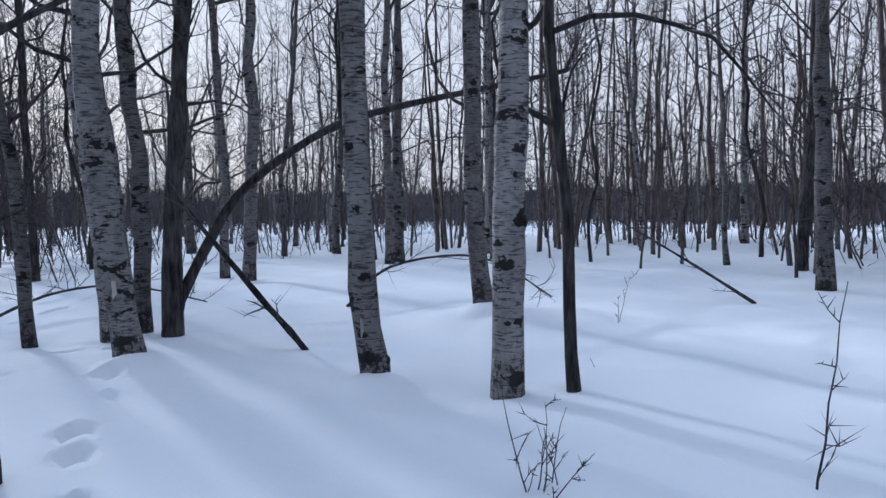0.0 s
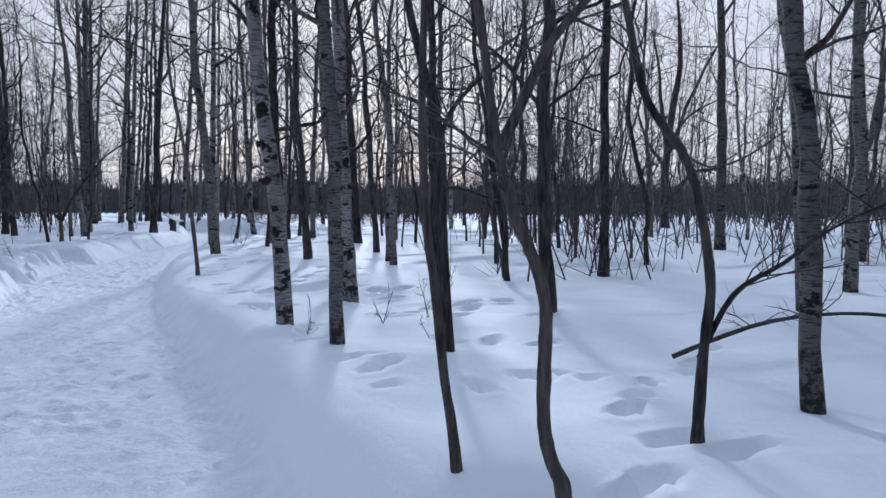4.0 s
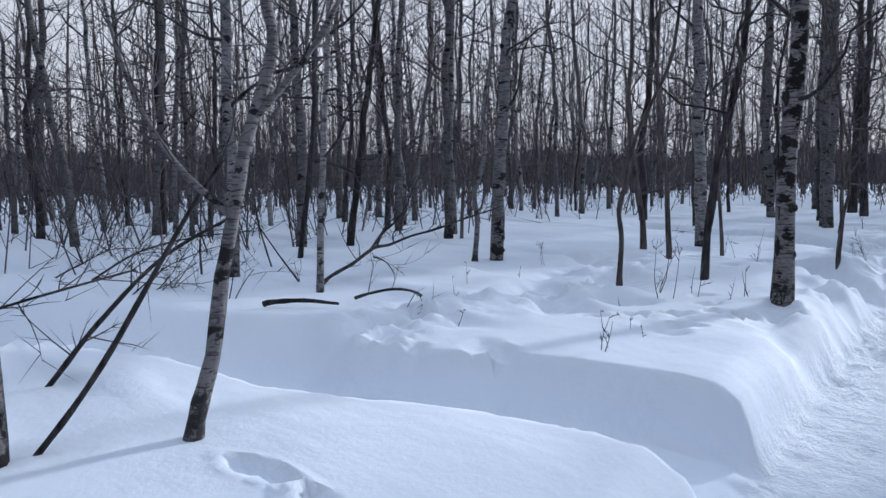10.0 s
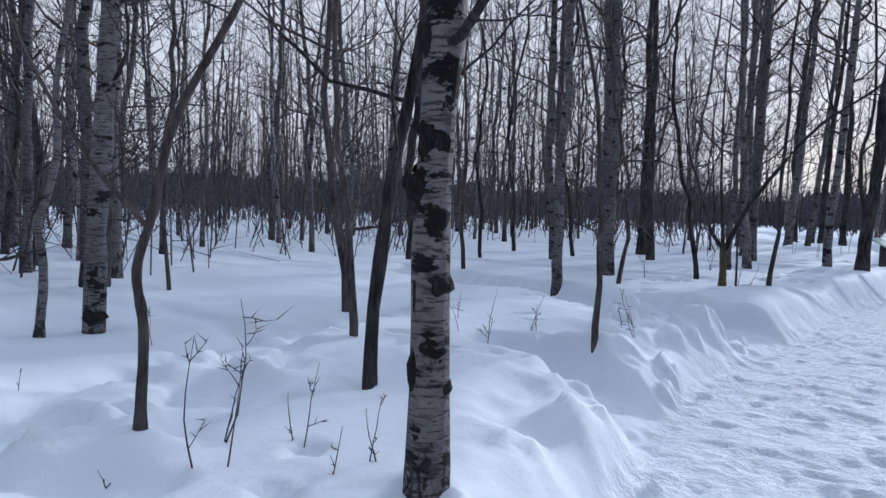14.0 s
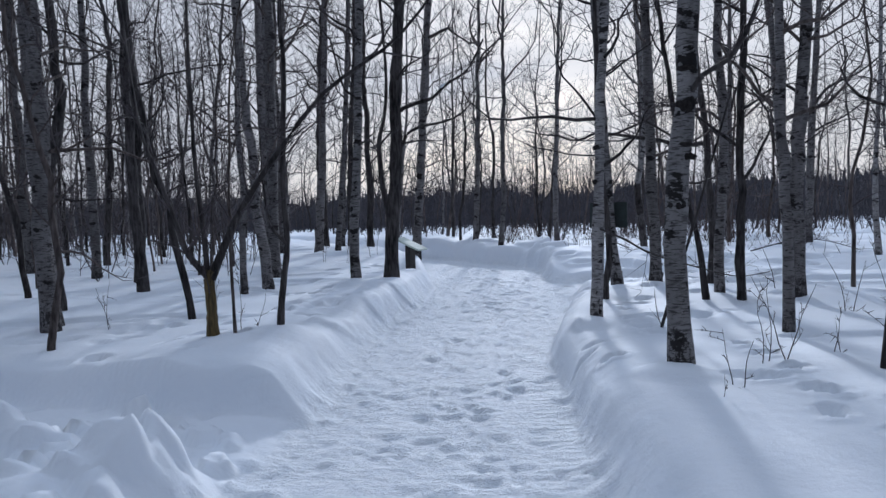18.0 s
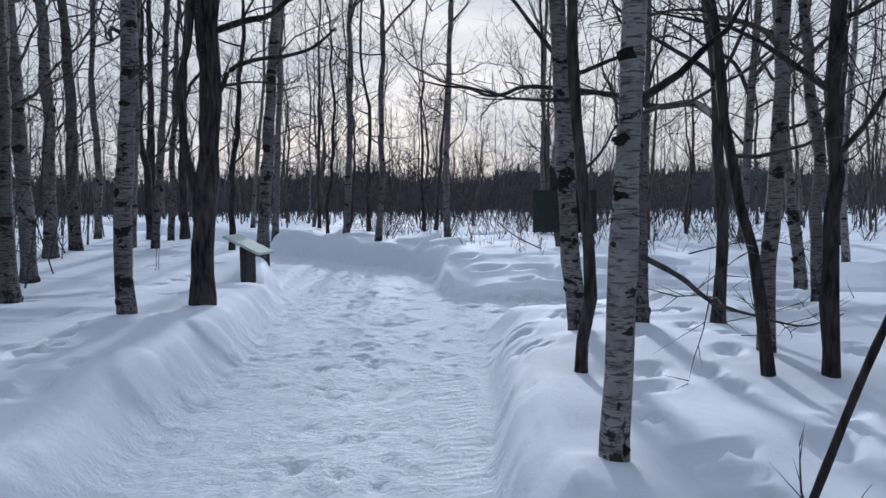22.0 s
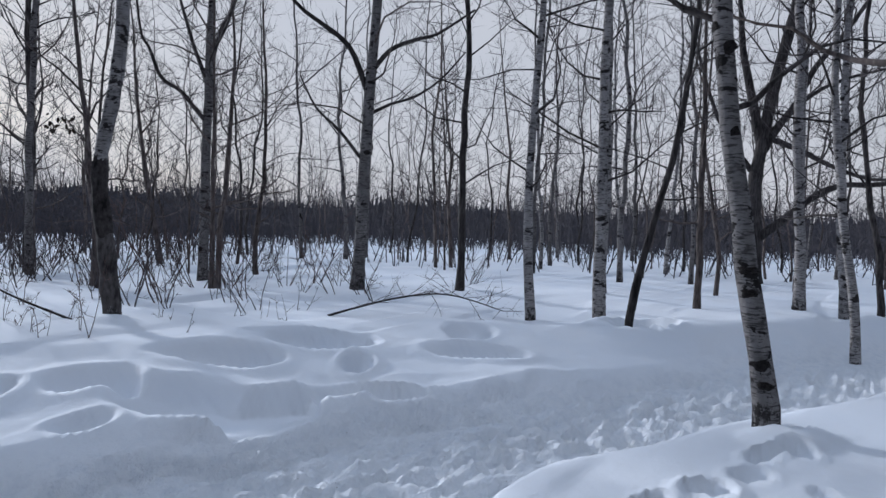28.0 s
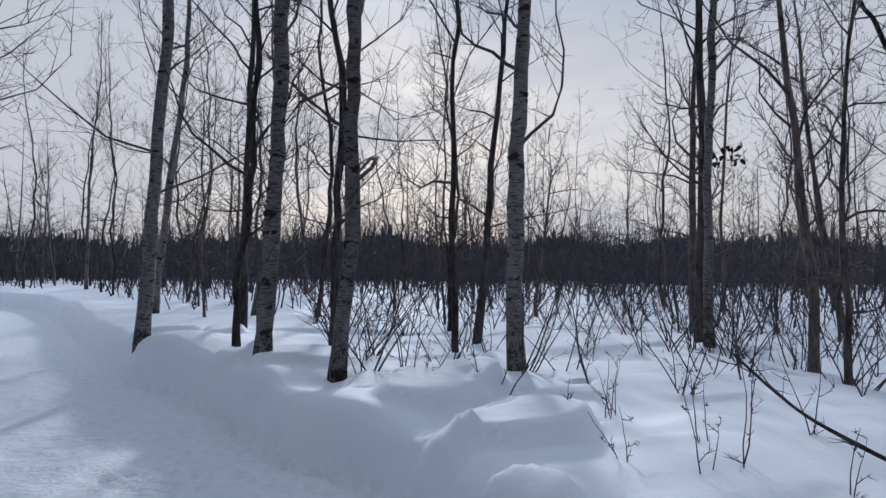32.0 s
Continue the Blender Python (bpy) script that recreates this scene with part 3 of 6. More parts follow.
    wild = 0.028 * hash_noise(x / 0.30, y / 0.26, 14) + 0.04 * hash_noise(x / 0.14, y / 0.13, 15)
    on_b = (1 - step((d2 - 0.6) / 0.5)) * (0.2 + 0.8 * step((x - 1.4) / 1.6))
    crumble = 4 * f * (1 - f) * (0.03 * hash_noise(x / 0.24, y / 0.24, 58) + 0.014 * np.tanh(5 * hash_noise(x / 0.4, y / 0.4, 59)))
    # a broken shelf of snow along the far side of the branch path
    up = y - np.interp(x, [p[0] for p in SHELF], [p[1] for p in SHELF]) + 0.16 * hash_noise(x / 0.35, y / 0.35, 61) + 0.05 * hash_noise(x / 0.13, y / 0.13, 62)
    shelf = 0.11 * step(up / 0.07) * np.exp(-np.clip(up, 0, 9) / 0.45) * step((x - 2.2) / 0.4) * (1 - step((x - 6.0) / 1.0))
    # no hollow reaches down to the ground below
    dug = np.where(dug > 0.10, np.minimum(dug, np.maximum(0.10, 0.66 * base * cut)), dug)
    z = base * cut + crumble + shelf - dug * step(cut * 2.2) + (tread * (1 - on_b) + wild * on_b) * (1 - flat) + 0.004 * hash_noise(x / 0.07, y / 0.07, 8)
    return z, np.clip(1 - flat * 2.0, 0, 1)


def stamp(Z, X, ys, px, py, a, b, q, deep, rim=0.3, crisp=0.5):
    """Presses one oval into the rows of the ground, or heaps one up where deep is negative."""
    m = 1.9 * max(a, b)
    i0, i1 = np.searchsorted(ys, (py - m, py + m))
    if i1 <= i0:
        return
    ux, uy = X[i0:i1] - px, (ys[i0:i1] - py)[:, None]
    c, s = math.cos(q), math.sin(q)
    e = np.sqrt(((ux * c + uy * s) / a) ** 2 + ((uy * c - ux * s) / b) ** 2)
    Z[i0:i1] -= deep * (1 - step((e - 1 + crisp) / (2 * crisp))) - rim * deep * np.exp(-(e - 1.45) ** 2 * 9)


def block(Z, X, ys, px, py, a, high, r):
    """Sets a broken slab of snow with steep sides and a tilted top on the ground."""
    i0, i1 = np.searchsorted(ys, (py - 1.6 * a, py + 1.6 * a))
    if i1 <= i0:
        return
    q, flat = r.uniform(0, 3.1), r.uniform(0.55, 0.9)
    ux, uy = X[i0:i1] - px, (ys[i0:i1] - py)[:, None]
    u, v = (ux * math.cos(q) + uy * math.sin(q)) / a, (uy * math.cos(q) - ux * math.sin(q)) / (a * flat)
    e = (np.abs(u) ** 3 + np.abs(v) ** 3) ** (1 / 3) + 0.22 * hash_noise(ux / (0.5 * a) + px, uy / (0.5 * a) + py, 60)
    Z[i0:i1] += high * (1 + r.uniform(-0.4, 0.4) * np.clip(u, -1, 1) + r.uniform(-0.4, 0.4) * np.clip(v, -1, 1)) * (1 - step((e - 0.78) / 0.24))


def roughen(Z, X, ys):
    """Prints on the track, hollows in the banks, and clods that feet and shovels have left."""
    r = random.Random(23)
    ends, mids = [p[1] for p in MAIN], [p[0] for p in MAIN]

    def centre(py):
        return float(np.interp(py, ends, mids))

    for _ in range(1700):
        py = r.uniform(-6.5, 31)
        stamp(Z, X, ys, centre(py) + r.gauss(0, 0.45), py, r.uniform(0.06, 0.13), r.uniform(0.04, 0.07), r.gauss(1.5, 0.8), r.uniform(0.006, 0.017), 0.4, 0.3)
    # hollows of old prints on both banks
    for _ in range(430):
        py = r.uniform(-5, 32)
        px = centre(py) + r.choice((-1, 1)) * (1.8 + 2.4 * r.random() ** 1.3)
        if math.hypot(px - 4.5, py - 25.2) < 2.0 or (px > 1.2 and 22.6 < py < 29.5):
            continue
        if px < -1.5 and 3.4 < py < 6.6 or px > 1 and py < 2:
            continue
        a = r.uniform(0.08, 0.17)
        stamp(Z, X, ys, px, py, a, a * r.uniform(0.4, 0.65), r.gauss(0.6, 0.9), r.uniform(0.03, 0.075), 0.2, 0.3)
    # clods along the foot and shoulder of the banks
    for _ in range(560):
        py = r.uniform(-6, 32)
        half = 1.0 + 0.25 * float(step(np.array((py - 17.5) / 3)))
        px = centre(py) + r.choice((-1, 1)) * (half + abs(r.gauss(0, 0.10)) - 0.12)
        a = r.uniform(0.03, 0.09)
        stamp(Z, X, ys, px, py, a, a * r.uniform(0.6, 1.0), r.uniform(0, 3), -a * r.uniform(0.15, 0.34), 0.1, 0.45)
    # broken blocks of snow thrown up beside the dug places: x, y, half width, height
    for px, py, a, high in ((-3.0, 14.62, 0.24, 0.06), (-3.47, 15.98, 0.13, 0.22), (-3.95, 15.6, 0.18, 0.14), (-3.68, 15.75, 0.16, 0.13), (-3.2, 15.8, 0.16, 0.11), (-2.95, 15.72, 0.14, 0.09), (-2.75, 15.6, 0.10, 0.06),
                            (-3.62, 15.0, 0.26, 0.13), (-3.08, 14.45, 0.22, 0.12), (-3.42, 14.62, 0.16, 0.10), (-3.8, 14.55, 0.24, 0.14), (-2.92, 14.86, 0.18, 0.09), (-3.3, 15.2, 0.13, 0.11), (-3.95, 15.3, 0.2, 0.1),
                            (-2.75, 15.2, 0.11, 0.08), (-3.1, 13.9, 0.14, 0.06), (-2.95, 13.1, 0.15, 0.09), (-2.85, 12.7, 0.11, 0.08), (-3.0, 14.2, 0.14, 0.06),
                            (-1.9, 20.5, 0.34, 0.03), (-1.45, 22.0, 0.30, 0.03), (-2.3, 18.9, 0.36, 0.03), (2.5, 30.85, 0.66, 0.15), (2.72, 29.5, 0.55, 0.13), (2.15, 29.25, 0.24, 0.07), (1.45, 32.55, 0.60, 0.10), (0.75, 32.9, 0.34, 0.08), (-0.35, 36.0, 0.5, 0.10), (0.45, 35.7, 0.5, 0.08), (2.3, 28.3, 0.3, 0.07), (2.05, 27.6, 0.2, 0.05),
                            (-1.98, 4.62, 0.12, 0.10), (-1.85, 4.9, 0.08, 0.07), (-2.2, 4.6, 0.08, 0.06)):
        block(Z, X, ys, px, py, a, high, r)
        for _ in range(5 if a < 0.3 else 0):
            b = a * r.uniform(0.18, 0.4)
            block(Z, X, ys, px + r.gauss(0, 0.8) * a, py + r.gauss(0, 0.8) * a, b, 0.5 * b, r)
    # little mounds and wells of snow at the feet of the nearest trees
    for px, py in ((4.26, -2.46), (6.72, -1.61), (3.66, -0.63), (1.05, 4.24), (1.94, 6.1), (0.31, 15.65), (0.4, 17.87), (1.48, 20.43), (2.06, 20.48), (-2.18, 21.83), (4.77, 21.62), (4.65, 27.7)):
        stamp(Z, X, ys, px - 0.1, py - 0.12, 0.24, 0.18, r.uniform(0, 3), -r.uniform(0.03, 0.07), 0.1, 0.6)
    # the rough branch path, and the trampled snow beside the track
    for _ in range(650):
        k = r.randrange(1, 6)
        t, (ax, ay), (bx, by) = r.random(), BRANCH[k], BRANCH[k + 1]
        stamp(Z, X, ys, ax + (bx - ax) * t + r.gauss(0, 0.34), ay + (by - ay) * t + r.gauss(0, 0.34), r.uniform(0.09, 0.14), r.uniform(0.045, 0.065), math.atan2(by - ay, bx - ax) + r.gauss(0, 0.35), r.uniform(0.015, 0.032), 0.4, 0.4)
    for line, count, wide, high in ((TRAMPLED, 190, 0.24, 0.36), (TRAIL, 300, 0.2, 0.5), (LIPS, 70, 0.10, 0.35)):
        for _ in range(count):
            k = r.randrange(len(line) - 1)
            t = r.random()
            px = line[k][0] + (line[k + 1][0] - line[k][0]) * t + r.gauss(0, wide)
            py = line[k][1] + (line[k + 1][1] - line[k][1]) * t + r.gauss(0, wide)
            a = r.uniform(0.035, 0.085)
            stamp(Z, X, ys, px, py, a, a * r.uniform(0.55, 0.95), r.uniform(0, 3), a * high * r.choice((-1, -0.8, 1.0)), 0.15, 0.3)


def ground_z(x, y):
    return float(ground(np.array([float(x)]), np.array([float(y)]))[0][0])


def spaced(lo, hi, fine, far, grow=1.12):
    """Coordinates: even between lo and hi, then ever wider out to far."""
    mid = list(np.arange(lo, hi + 1e-6, fine))
    out, s = [], fine
    while (out[-1] if out else mid[-1]) < far:
        s *= grow
        out.append((out[-1] if out else mid[-1]) + s)
    back, s = [], fine
    while (back[-1] if back else mid[0]) > -far:
        s *= grow
        back.append((back[-1] if back else mid[0]) - s)
    return np.array(back[::-1] + mid + out)


def build_ground():
    ys = spaced(-7.0, 36.0, 0.062, 900, 1.12)
    close = ys[((ys > 21.0) & (ys < 27.0)) | ((ys > 3.2) & (ys < 7.6)) | ((ys > 11.5) & (ys < 17.2))]
    ys = np.sort(np.concatenate((ys, close + 0.031)))
    wide = spaced(-3.6, 7.2, 0.06, 900, 1.10)
    us = np.concatenate((wide[wide < -1.82], np.arange(-1.8, 1.79, 0.042), wide[wide > 1.81]))
    U, Y = np.meshgrid(us, ys)
    X = U + np.interp(Y, [p[1] for p in MAIN], [p[0] for p in MAIN])
    Z, packed = ground(X.ravel(), Y.ravel())
    Z = Z.reshape(X.shape)
    roughen(Z, X, ys)
    Z = Z.ravel()
    v = np.column_stack([X.ravel(), Y.ravel(), Z])
    nr, nc = X.shape
    i = np.arange(nr * nc).reshape(nr, nc)
    f = np.stack([i[:-1, :-1], i[:-1, 1:], i[1:, 1:], i[1:, :-1]], -1).reshape(-1, 4)
    me = bpy.data.meshes.new("ground")
    me.vertices.add(len(v))
    me.vertices.foreach_set("co", v.ravel())
    me.loops.add(f.size)
    me.loops.foreach_set("vertex_index", f.ravel())
    me.polygons.add(len(f))
    me.polygons.foreach_set("loop_start", np.arange(0, f.size, 4))
    me.polygons.foreach_set("use_smooth", np.ones(len(f), bool))
    at = me.attributes.new("packed", "FLOAT", "POINT")
    at.data.foreach_set("value", packed.astype(np.float32))
    # the band that a tyre has pressed along one side of the track
    mid_x = np.interp(v[:, 1], [p[1] for p in MAIN], [p[0] for p in MAIN])
    side = np.abs(v[:, 0] - mid_x - 0.80)
    tyre = (1 - step((side - 0.13) / 0.05)) * step((v[:, 1] - 13) / 2) * (1 - step((v[:, 1] - 21.5) / 2))
    me.attributes.new("tyre", "FLOAT", "POINT").data.foreach_set("value", tyre.astype(np.float32))
    me.materials.append(SNOW)
    me.update()
    me.validate()
    tagged(new("ground", me), "deep white snow cover with a trodden track and footprints", "snow", kind="structure")


build_ground()


# ---------------------------------------------------------------- trees
def wander(rng, start, aim, length, n, wob, lift=0.0):
    """A wavering line from start towards aim; lift bends it upwards on the way."""
    p, d = Vector(start), Vector(aim).normalized()
    pts, st = [p.copy()], length / n
    for i in range(n):
        d = (d + Vector((rng.uniform(-wob, wob), rng.uniform(-wob, wob), rng.uniform(-wob, wob) + lift))).normalized()
        p = p + d * st
        pts.append(p.copy())
    return pts


def scar_mesh(seed):
    """A flat dark lump of bark with a torn outline, as wide as one unit, its back at the origin."""
    rng = random.Random(seed)
    s = Soup()
    n, rings = 12, ((0.0, 0.26), (0.45, 0.22), (0.8, 0.12), (1.0, -0.06))
    ragged = [rng.uniform(0.62, 1.15) for _ in range(n)]
    for q, deep in rings:
        for k in range(n):
            a = 2 * math.pi * k / n
            w = q * (ragged[k] if q > 0.5 else 0.5 + 0.5 * ragged[k])
            bow = 0.42 * (w * math.cos(a)) ** 2
            s.v.append(Vector((w * math.cos(a), deep * (1 + rng.uniform(-0.3, 0.3)) - bow, 0.5 * w * math.sin(a) + 0.06 * rng.uniform(-1, 1))))
    for i in range(len(rings) - 1):
        for k in range(n):
            j = (k + 1) % n
            s.f.append((i * n + k, (i + 1) * n + k, (i + 1) * n + j, i * n + j))
    return s.mesh("scar", SCAR)


SCAR = wood_material("black_bark_scar", (0.006, 0.005, 0.005), (0.055, 0.047, 0.045), 14.0, 20.0, 1.0)
OLD = wood_material("rough_brown_bark", (0.03, 0.026, 0.026), (0.16, 0.142, 0.136), 9.0, 24.0, 1.0)
SCARS = [scar_mesh(k) for k in range(6)]


def tree_meshes(seed, height, r, lean=(0, 0), bend=0.35, limbs=20, first=0.14, bark=None, twigs=7, reach=1.0, fork=0.0, sides=10, up=0.9, near=True, via=(), bumpy=0.05):
    """Trunk, limb and twig meshes of one bare tree that stands at the origin."""
    rng = random.Random(seed)
    tr, li, tw = Soup(), [], Soup()
    n = max(12, int(height * (3.6 if near else 2.6)))
    ph = [rng.uniform(0, 6.28) for _ in range(4)]
    pts, rad = [], []
    kx = ky = 0.0
    knots = [rng.uniform(0.4, 5.0) for _ in range(rng.randint(3, 6))]
    for i in range(n + 1):
        s = (i / n) ** 1.25
        z = height * s - 0.6 * (1 - s) ** 14
        # small crooks that add up slowly, and a long sway
        kx = 0.86 * kx + rng.uniform(-1, 1) * 0.030 * bend / 0.35
        ky = 0.86 * ky + rng.uniform(-1, 1) * 0.030 * bend / 0.35
        sway = 0.05 * bend / 0.35 * min(1, max(z, 0) / 1.5)
        wx = kx * min(1, s * 8) + sway * (math.sin(7 * s + ph[0]) - math.sin(ph[0]))
        wy = ky * min(1, s * 8) + sway * (math.sin(6 * s + ph[1]) - math.sin(ph[1]))
        bx, by = lean[0] * height * s + wx, lean[1] * height * s + wy
        if via:
            # the stem follows its known bends, then goes on along its lean
            zt = via[-1][2]
            zc = min(max(z, 0), zt)
            rise = height * s - zt if z > zt else 0
            zs = [p[2] for p in via]
            bx = sum(float(np.interp(zc + o, zs, [p[0] for p in via])) for o in (-0.12, 0, 0.12)) / 3 + lean[0] * rise + 0.3 * kx
            by = sum(float(np.interp(zc + o, zs, [p[1] for p in via])) for o in (-0.12, 0, 0.12)) / 3 + lean[1] * rise + 0.3 * ky
        pts.append(Vector((bx, by, z)))
        rr = r * (1 - 0.88 * s) * (1 + 0.22 * math.exp(-max(z, 0) / 0.14))
        rr *= 1 + 0.16 * max(math.exp(-((z - k) / 0.09) ** 2) for k in knots)
        rad.append(max(rr * (1 + rng.uniform(-0.06, 0.06)), 0.006))
    tr.tube(pts, rad, sides, lumps=bumpy, rng=rng)

    def at(s):
        s = s ** (1 / 1.25) * n
        i = min(int(s), n - 1)
        return pts[i].lerp(pts[i + 1], s - i), rad[i] + (rad[i + 1] - rad[i]) * (s - i)

    def spray(line, r0, count, long, lv):
        m = len(line) - 1
        for _ in range(count):
            t = rng.uniform(0.2, 1.0) * m
            i = min(int(t), m - 1)
            p = line[i].lerp(line[i + 1], t - i)
            d = (line[i + 1] - line[i]).normalized()
            side = Vector((rng.uniform(-1, 1), rng.uniform(-1, 1), rng.uniform(-0.35, 0.9))).normalized()
            le = long * rng.uniform(0.4, 1.1)
            w = wander(rng, p, d * 0.8 + side, le, (3 if near else 2) if lv else 1, 0.30, 0.10)
            a = min(max(r0 * 0.5, 0.0045), 0.013)
            tw.tube(w, [a * (1 - j / (len(w) - 1)) for j in range(len(w))], 3, tip=True)
            if lv > 0:
                spray(w, a, 3, le * 0.6, lv - 1)

    for k in range(limbs):
        s = first + (0.97 - first) * (k + rng.random()) / limbs
        p, rr = at(s)
        az = k * 2.4 + rng.uniform(-0.9, 0.9)
        low = s < 0.35
        le = reach * (0.06 + (0.10 if low else 0.24 * (1 - s))) * height * rng.uniform(0.45, 1.35)
        if k % 5 == 2 and not low:
            le *= 1.5
        d = Vector((math.cos(az), math.sin(az), up * (rng.uniform(0.1, 1.0) if low else rng.uniform(0.5, 1.4))))
        m = 7 if near else 4
        line = wander(rng, p, d, le, m, 0.46, 0.07)
        a = min(rr * rng.uniform(0.30, 0.62) * (1.25 if k % 5 == 2 else 1), 0.022 if low else 0.055)
        one = Soup()
        one.tube(line, [a * (1 - 0.85 * j / m) for j in range(m + 1)], 5 if near else 3, cap=False)
        li.append(one)
        spray(line, a * 0.6, twigs, le * 0.55, 1)
    marks = []
    for _ in range(rng.randint(6, 10)):
        z = rng.uniform(0.25, min(5.5, 0.6 * height))
        p, rr = at(z / height)
        marks.append((p, rr, rng.uniform(0, 6.28), rng.uniform(0.7, 1.25), rng.uniform(0.7, 1.5)))
    return tr, li, tw, marks


def seen_from(x, y):
    """How far a place lies from the stretch that is walked."""
    return math.hypot(x + 0.5, y - min(max(y, -5.5), 25.0))


def tree(kind, x, y, r, height, lean=(0, 0), label="", seed=None, group="", turn=0.0, z=None, lone=True, **more):
    """One standing tree: trunk, limbs and twigs under an empty at its foot."""
    bark, name, base_label, cat = {
        "burnt": (BURNT, "birch_tree", "bare birch with a peeled black foot standing in snow", "tree"),
        "scarred": (SCORCHED, "birch_tree", "bare birch with a scarred black foot standing in snow", "tree"),
        "birch": (BIRCH, "birch_tree", "bare birch with pale banded bark standing in snow", "tree"),
        "aspen": (ASPEN, "aspen_tree", "bare grey aspen with dark scars standing in snow", "tree"),
        "dark": (DARK, "bare_tree", "bare tree with dark furrowed bark standing in snow", "tree"),
        "brown": (BROWN, "young_tree", "slender bare brown tree standing in snow", "tree"),
    }[kind]
    seed = seed if seed is not None else int(abs(x * 131 + y * 977) * 10) % 99991
    tr, li, tw, marks = tree_meshes(seed, height, r, lean, near=lone and seen_from(x, y) < 9, bumpy=0.11 if kind == "dark" and lone else 0.05, **more)
    ob = empty(name, pose(x, y, ground_z(x, y) if z is None else z, 0, 0, turn), label or base_label, cat, group)
    part("trunk", tr.mesh("trunk", bark), ob)
    limb_mat = bark if kind in ("dark", "brown") else (DARK if kind in ("birch", "burnt", "scarred") else BROWN)
    if lone and kind in ("birch", "aspen", "burnt", "scarred") and r > 0.05 and math.hypot(x, y - 14) < 22:
        for p, rr, az, wide, tall in marks:
            sc = part("scar", SCARS[int(az * 7) % 6], ob)
            w = rr * wide * 0.9
            sc.matrix_basis = Matrix.Translation(p) @ Matrix.Rotation(az, 4, "Z") @ Matrix.Translation((0, rr * 0.93, 0)) @ Matrix.Diagonal((w, w * 0.8, w * tall, 1))
    if lone:
        for one in li:
            part("limb", one.mesh("limb", limb_mat), ob)
    else:
        for one in li:
            k = len(tw.v)
            tw.v += one.v
            tw.f += [tuple(i + k for i in f) for f in one.f]
    tagged(part("crown", tw.mesh("crown", TWIG), ob), kind="stuff")
    return ob


bank_birch = tree("burnt", 2.2, -2.11, 0.077, 11.6, (-0.017, 0.008), via=((0.0, 0.0, 0.0), (-0.02, 0.01, 0.4), (-0.01, 0.01, 0.84), (-0.02, 0.01, 1.27), (-0.05, 0.02, 1.65), (-0.04, 0.02, 1.78), (-0.03, 0.01, 1.9)))
wide_birch = tree("birch", 3.66, -0.63, 0.107, 13.2, (-0.068, 0.044), via=((0.0, 0.0, 0.0), (-0.06, 0.04, 0.51), (-0.11, 0.07, 1.13), (-0.16, 0.1, 1.7), (-0.19, 0.12, 2.19), (-0.17, 0.11, 2.64)))
tree("birch", 4.1, 0.48, 0.095, 12.6, (-0.037, 0.036))
tree("aspen", 4.41, 0.58, 0.08, 12.8, (-0.023, 0.024))
tree("dark", 4.46, 0.23, 0.087, 11.7, (0.053, -0.037), via=((0.0, 0.0, 0.0), (0.01, -0.01, 0.57), (0.05, -0.03, 1.15), (0.09, -0.07, 1.77), (0.13, -0.09, 2.38), (0.17, -0.12, 2.95)))
peeled_birch = tree("birch", 4.26, -2.46, 0.091, 12.4, (-0.03, 0.045), via=((0.0, 0.0, 0.0), (-0.04, 0.06, 0.39), (-0.05, 0.07, 0.91), (-0.05, 0.08, 1.5), (-0.06, 0.09, 1.89), (-0.06, 0.09, 2.24)))
tree("birch", 4.66, -3.2, 0.099, 12.9, (0.005, -0.012), via=((0.0, 0.0, 0.0), (-0.0, 0.01, 0.52), (-0.0, 0.0, 1.07), (0.01, -0.01, 1.61), (0.01, -0.03, 2.13)))
tree("aspen", 6.72, -1.61, 0.096, 13.8, (-0.017, 0.032), via=((0.0, 0.0, 0.0), (-0.03, 0.05, 0.61), (-0.04, 0.08, 1.33), (-0.05, 0.09, 2.04), (-0.05, 0.09, 2.74)))
tree("dark", 4.86, -3.55, 0.041, 8.6, (-0.008, 0.016))
tree("aspen", 3.66, 1.05, 0.062, 11.6, (-0.056, 0.049))
tree("dark", 3.51, 4.09, 0.07, 10.7, (-0.017, 0.007))
slim_birch = tree("birch", 1.05, 4.24, 0.074, 11.4, (-0.076, 0.019), via=((0.0, 0.0, 0.0), (-0.03, 0.01, 0.5), (-0.06, 0.02, 1.02), (-0.12, 0.05, 1.53), (-0.17, 0.07, 1.92), (-0.2, 0.08, 2.18)))
tree("aspen", 1.38, 3.39, 0.056, 11.2, (-0.043, 0.018))
knotted_birch = tree("birch", 1.94, 6.1, 0.091, 12.4, (-0.037, 0.012), via=((0.0, 0.0, 0.0), (-0.04, 0.02, 0.78), (-0.05, 0.02, 1.57), (-0.14, 0.06, 2.36), (-0.09, 0.04, 2.74)))
tree("aspen", 0.43, 12.87, 0.095, 13.7, (-0.067, 0.002))
tree("dark", 1.56, 11.4, 0.103, 12.5, (-0.017, 0.002))
tree("dark", 3.06, 6.25, 0.044, 8.9, (-0.05, 0.024))
tree("dark", 2.0, 10.52, 0.072, 10.8, (-0.039, 0.009))
tree("aspen", 2.25, 7.96, 0.065, 11.8, (-0.097, 0.028))
tree("dark", 3.87, 15.6, 0.114, 12.6, (-0.059, 0.017))
tree("dark", 3.72, 12.72, 0.073, 10.9, (-0.059, 0.02))
tree("aspen", 3.3, 9.5, 0.062, 11.6, (-0.046, 0.016))
tree("dark", 4.4, 7.09, 0.047, 9.1, (-0.096, 0.06))
tree("aspen", 11.33, -3.86, 0.111, 14.4, (-0.005, 0.031))
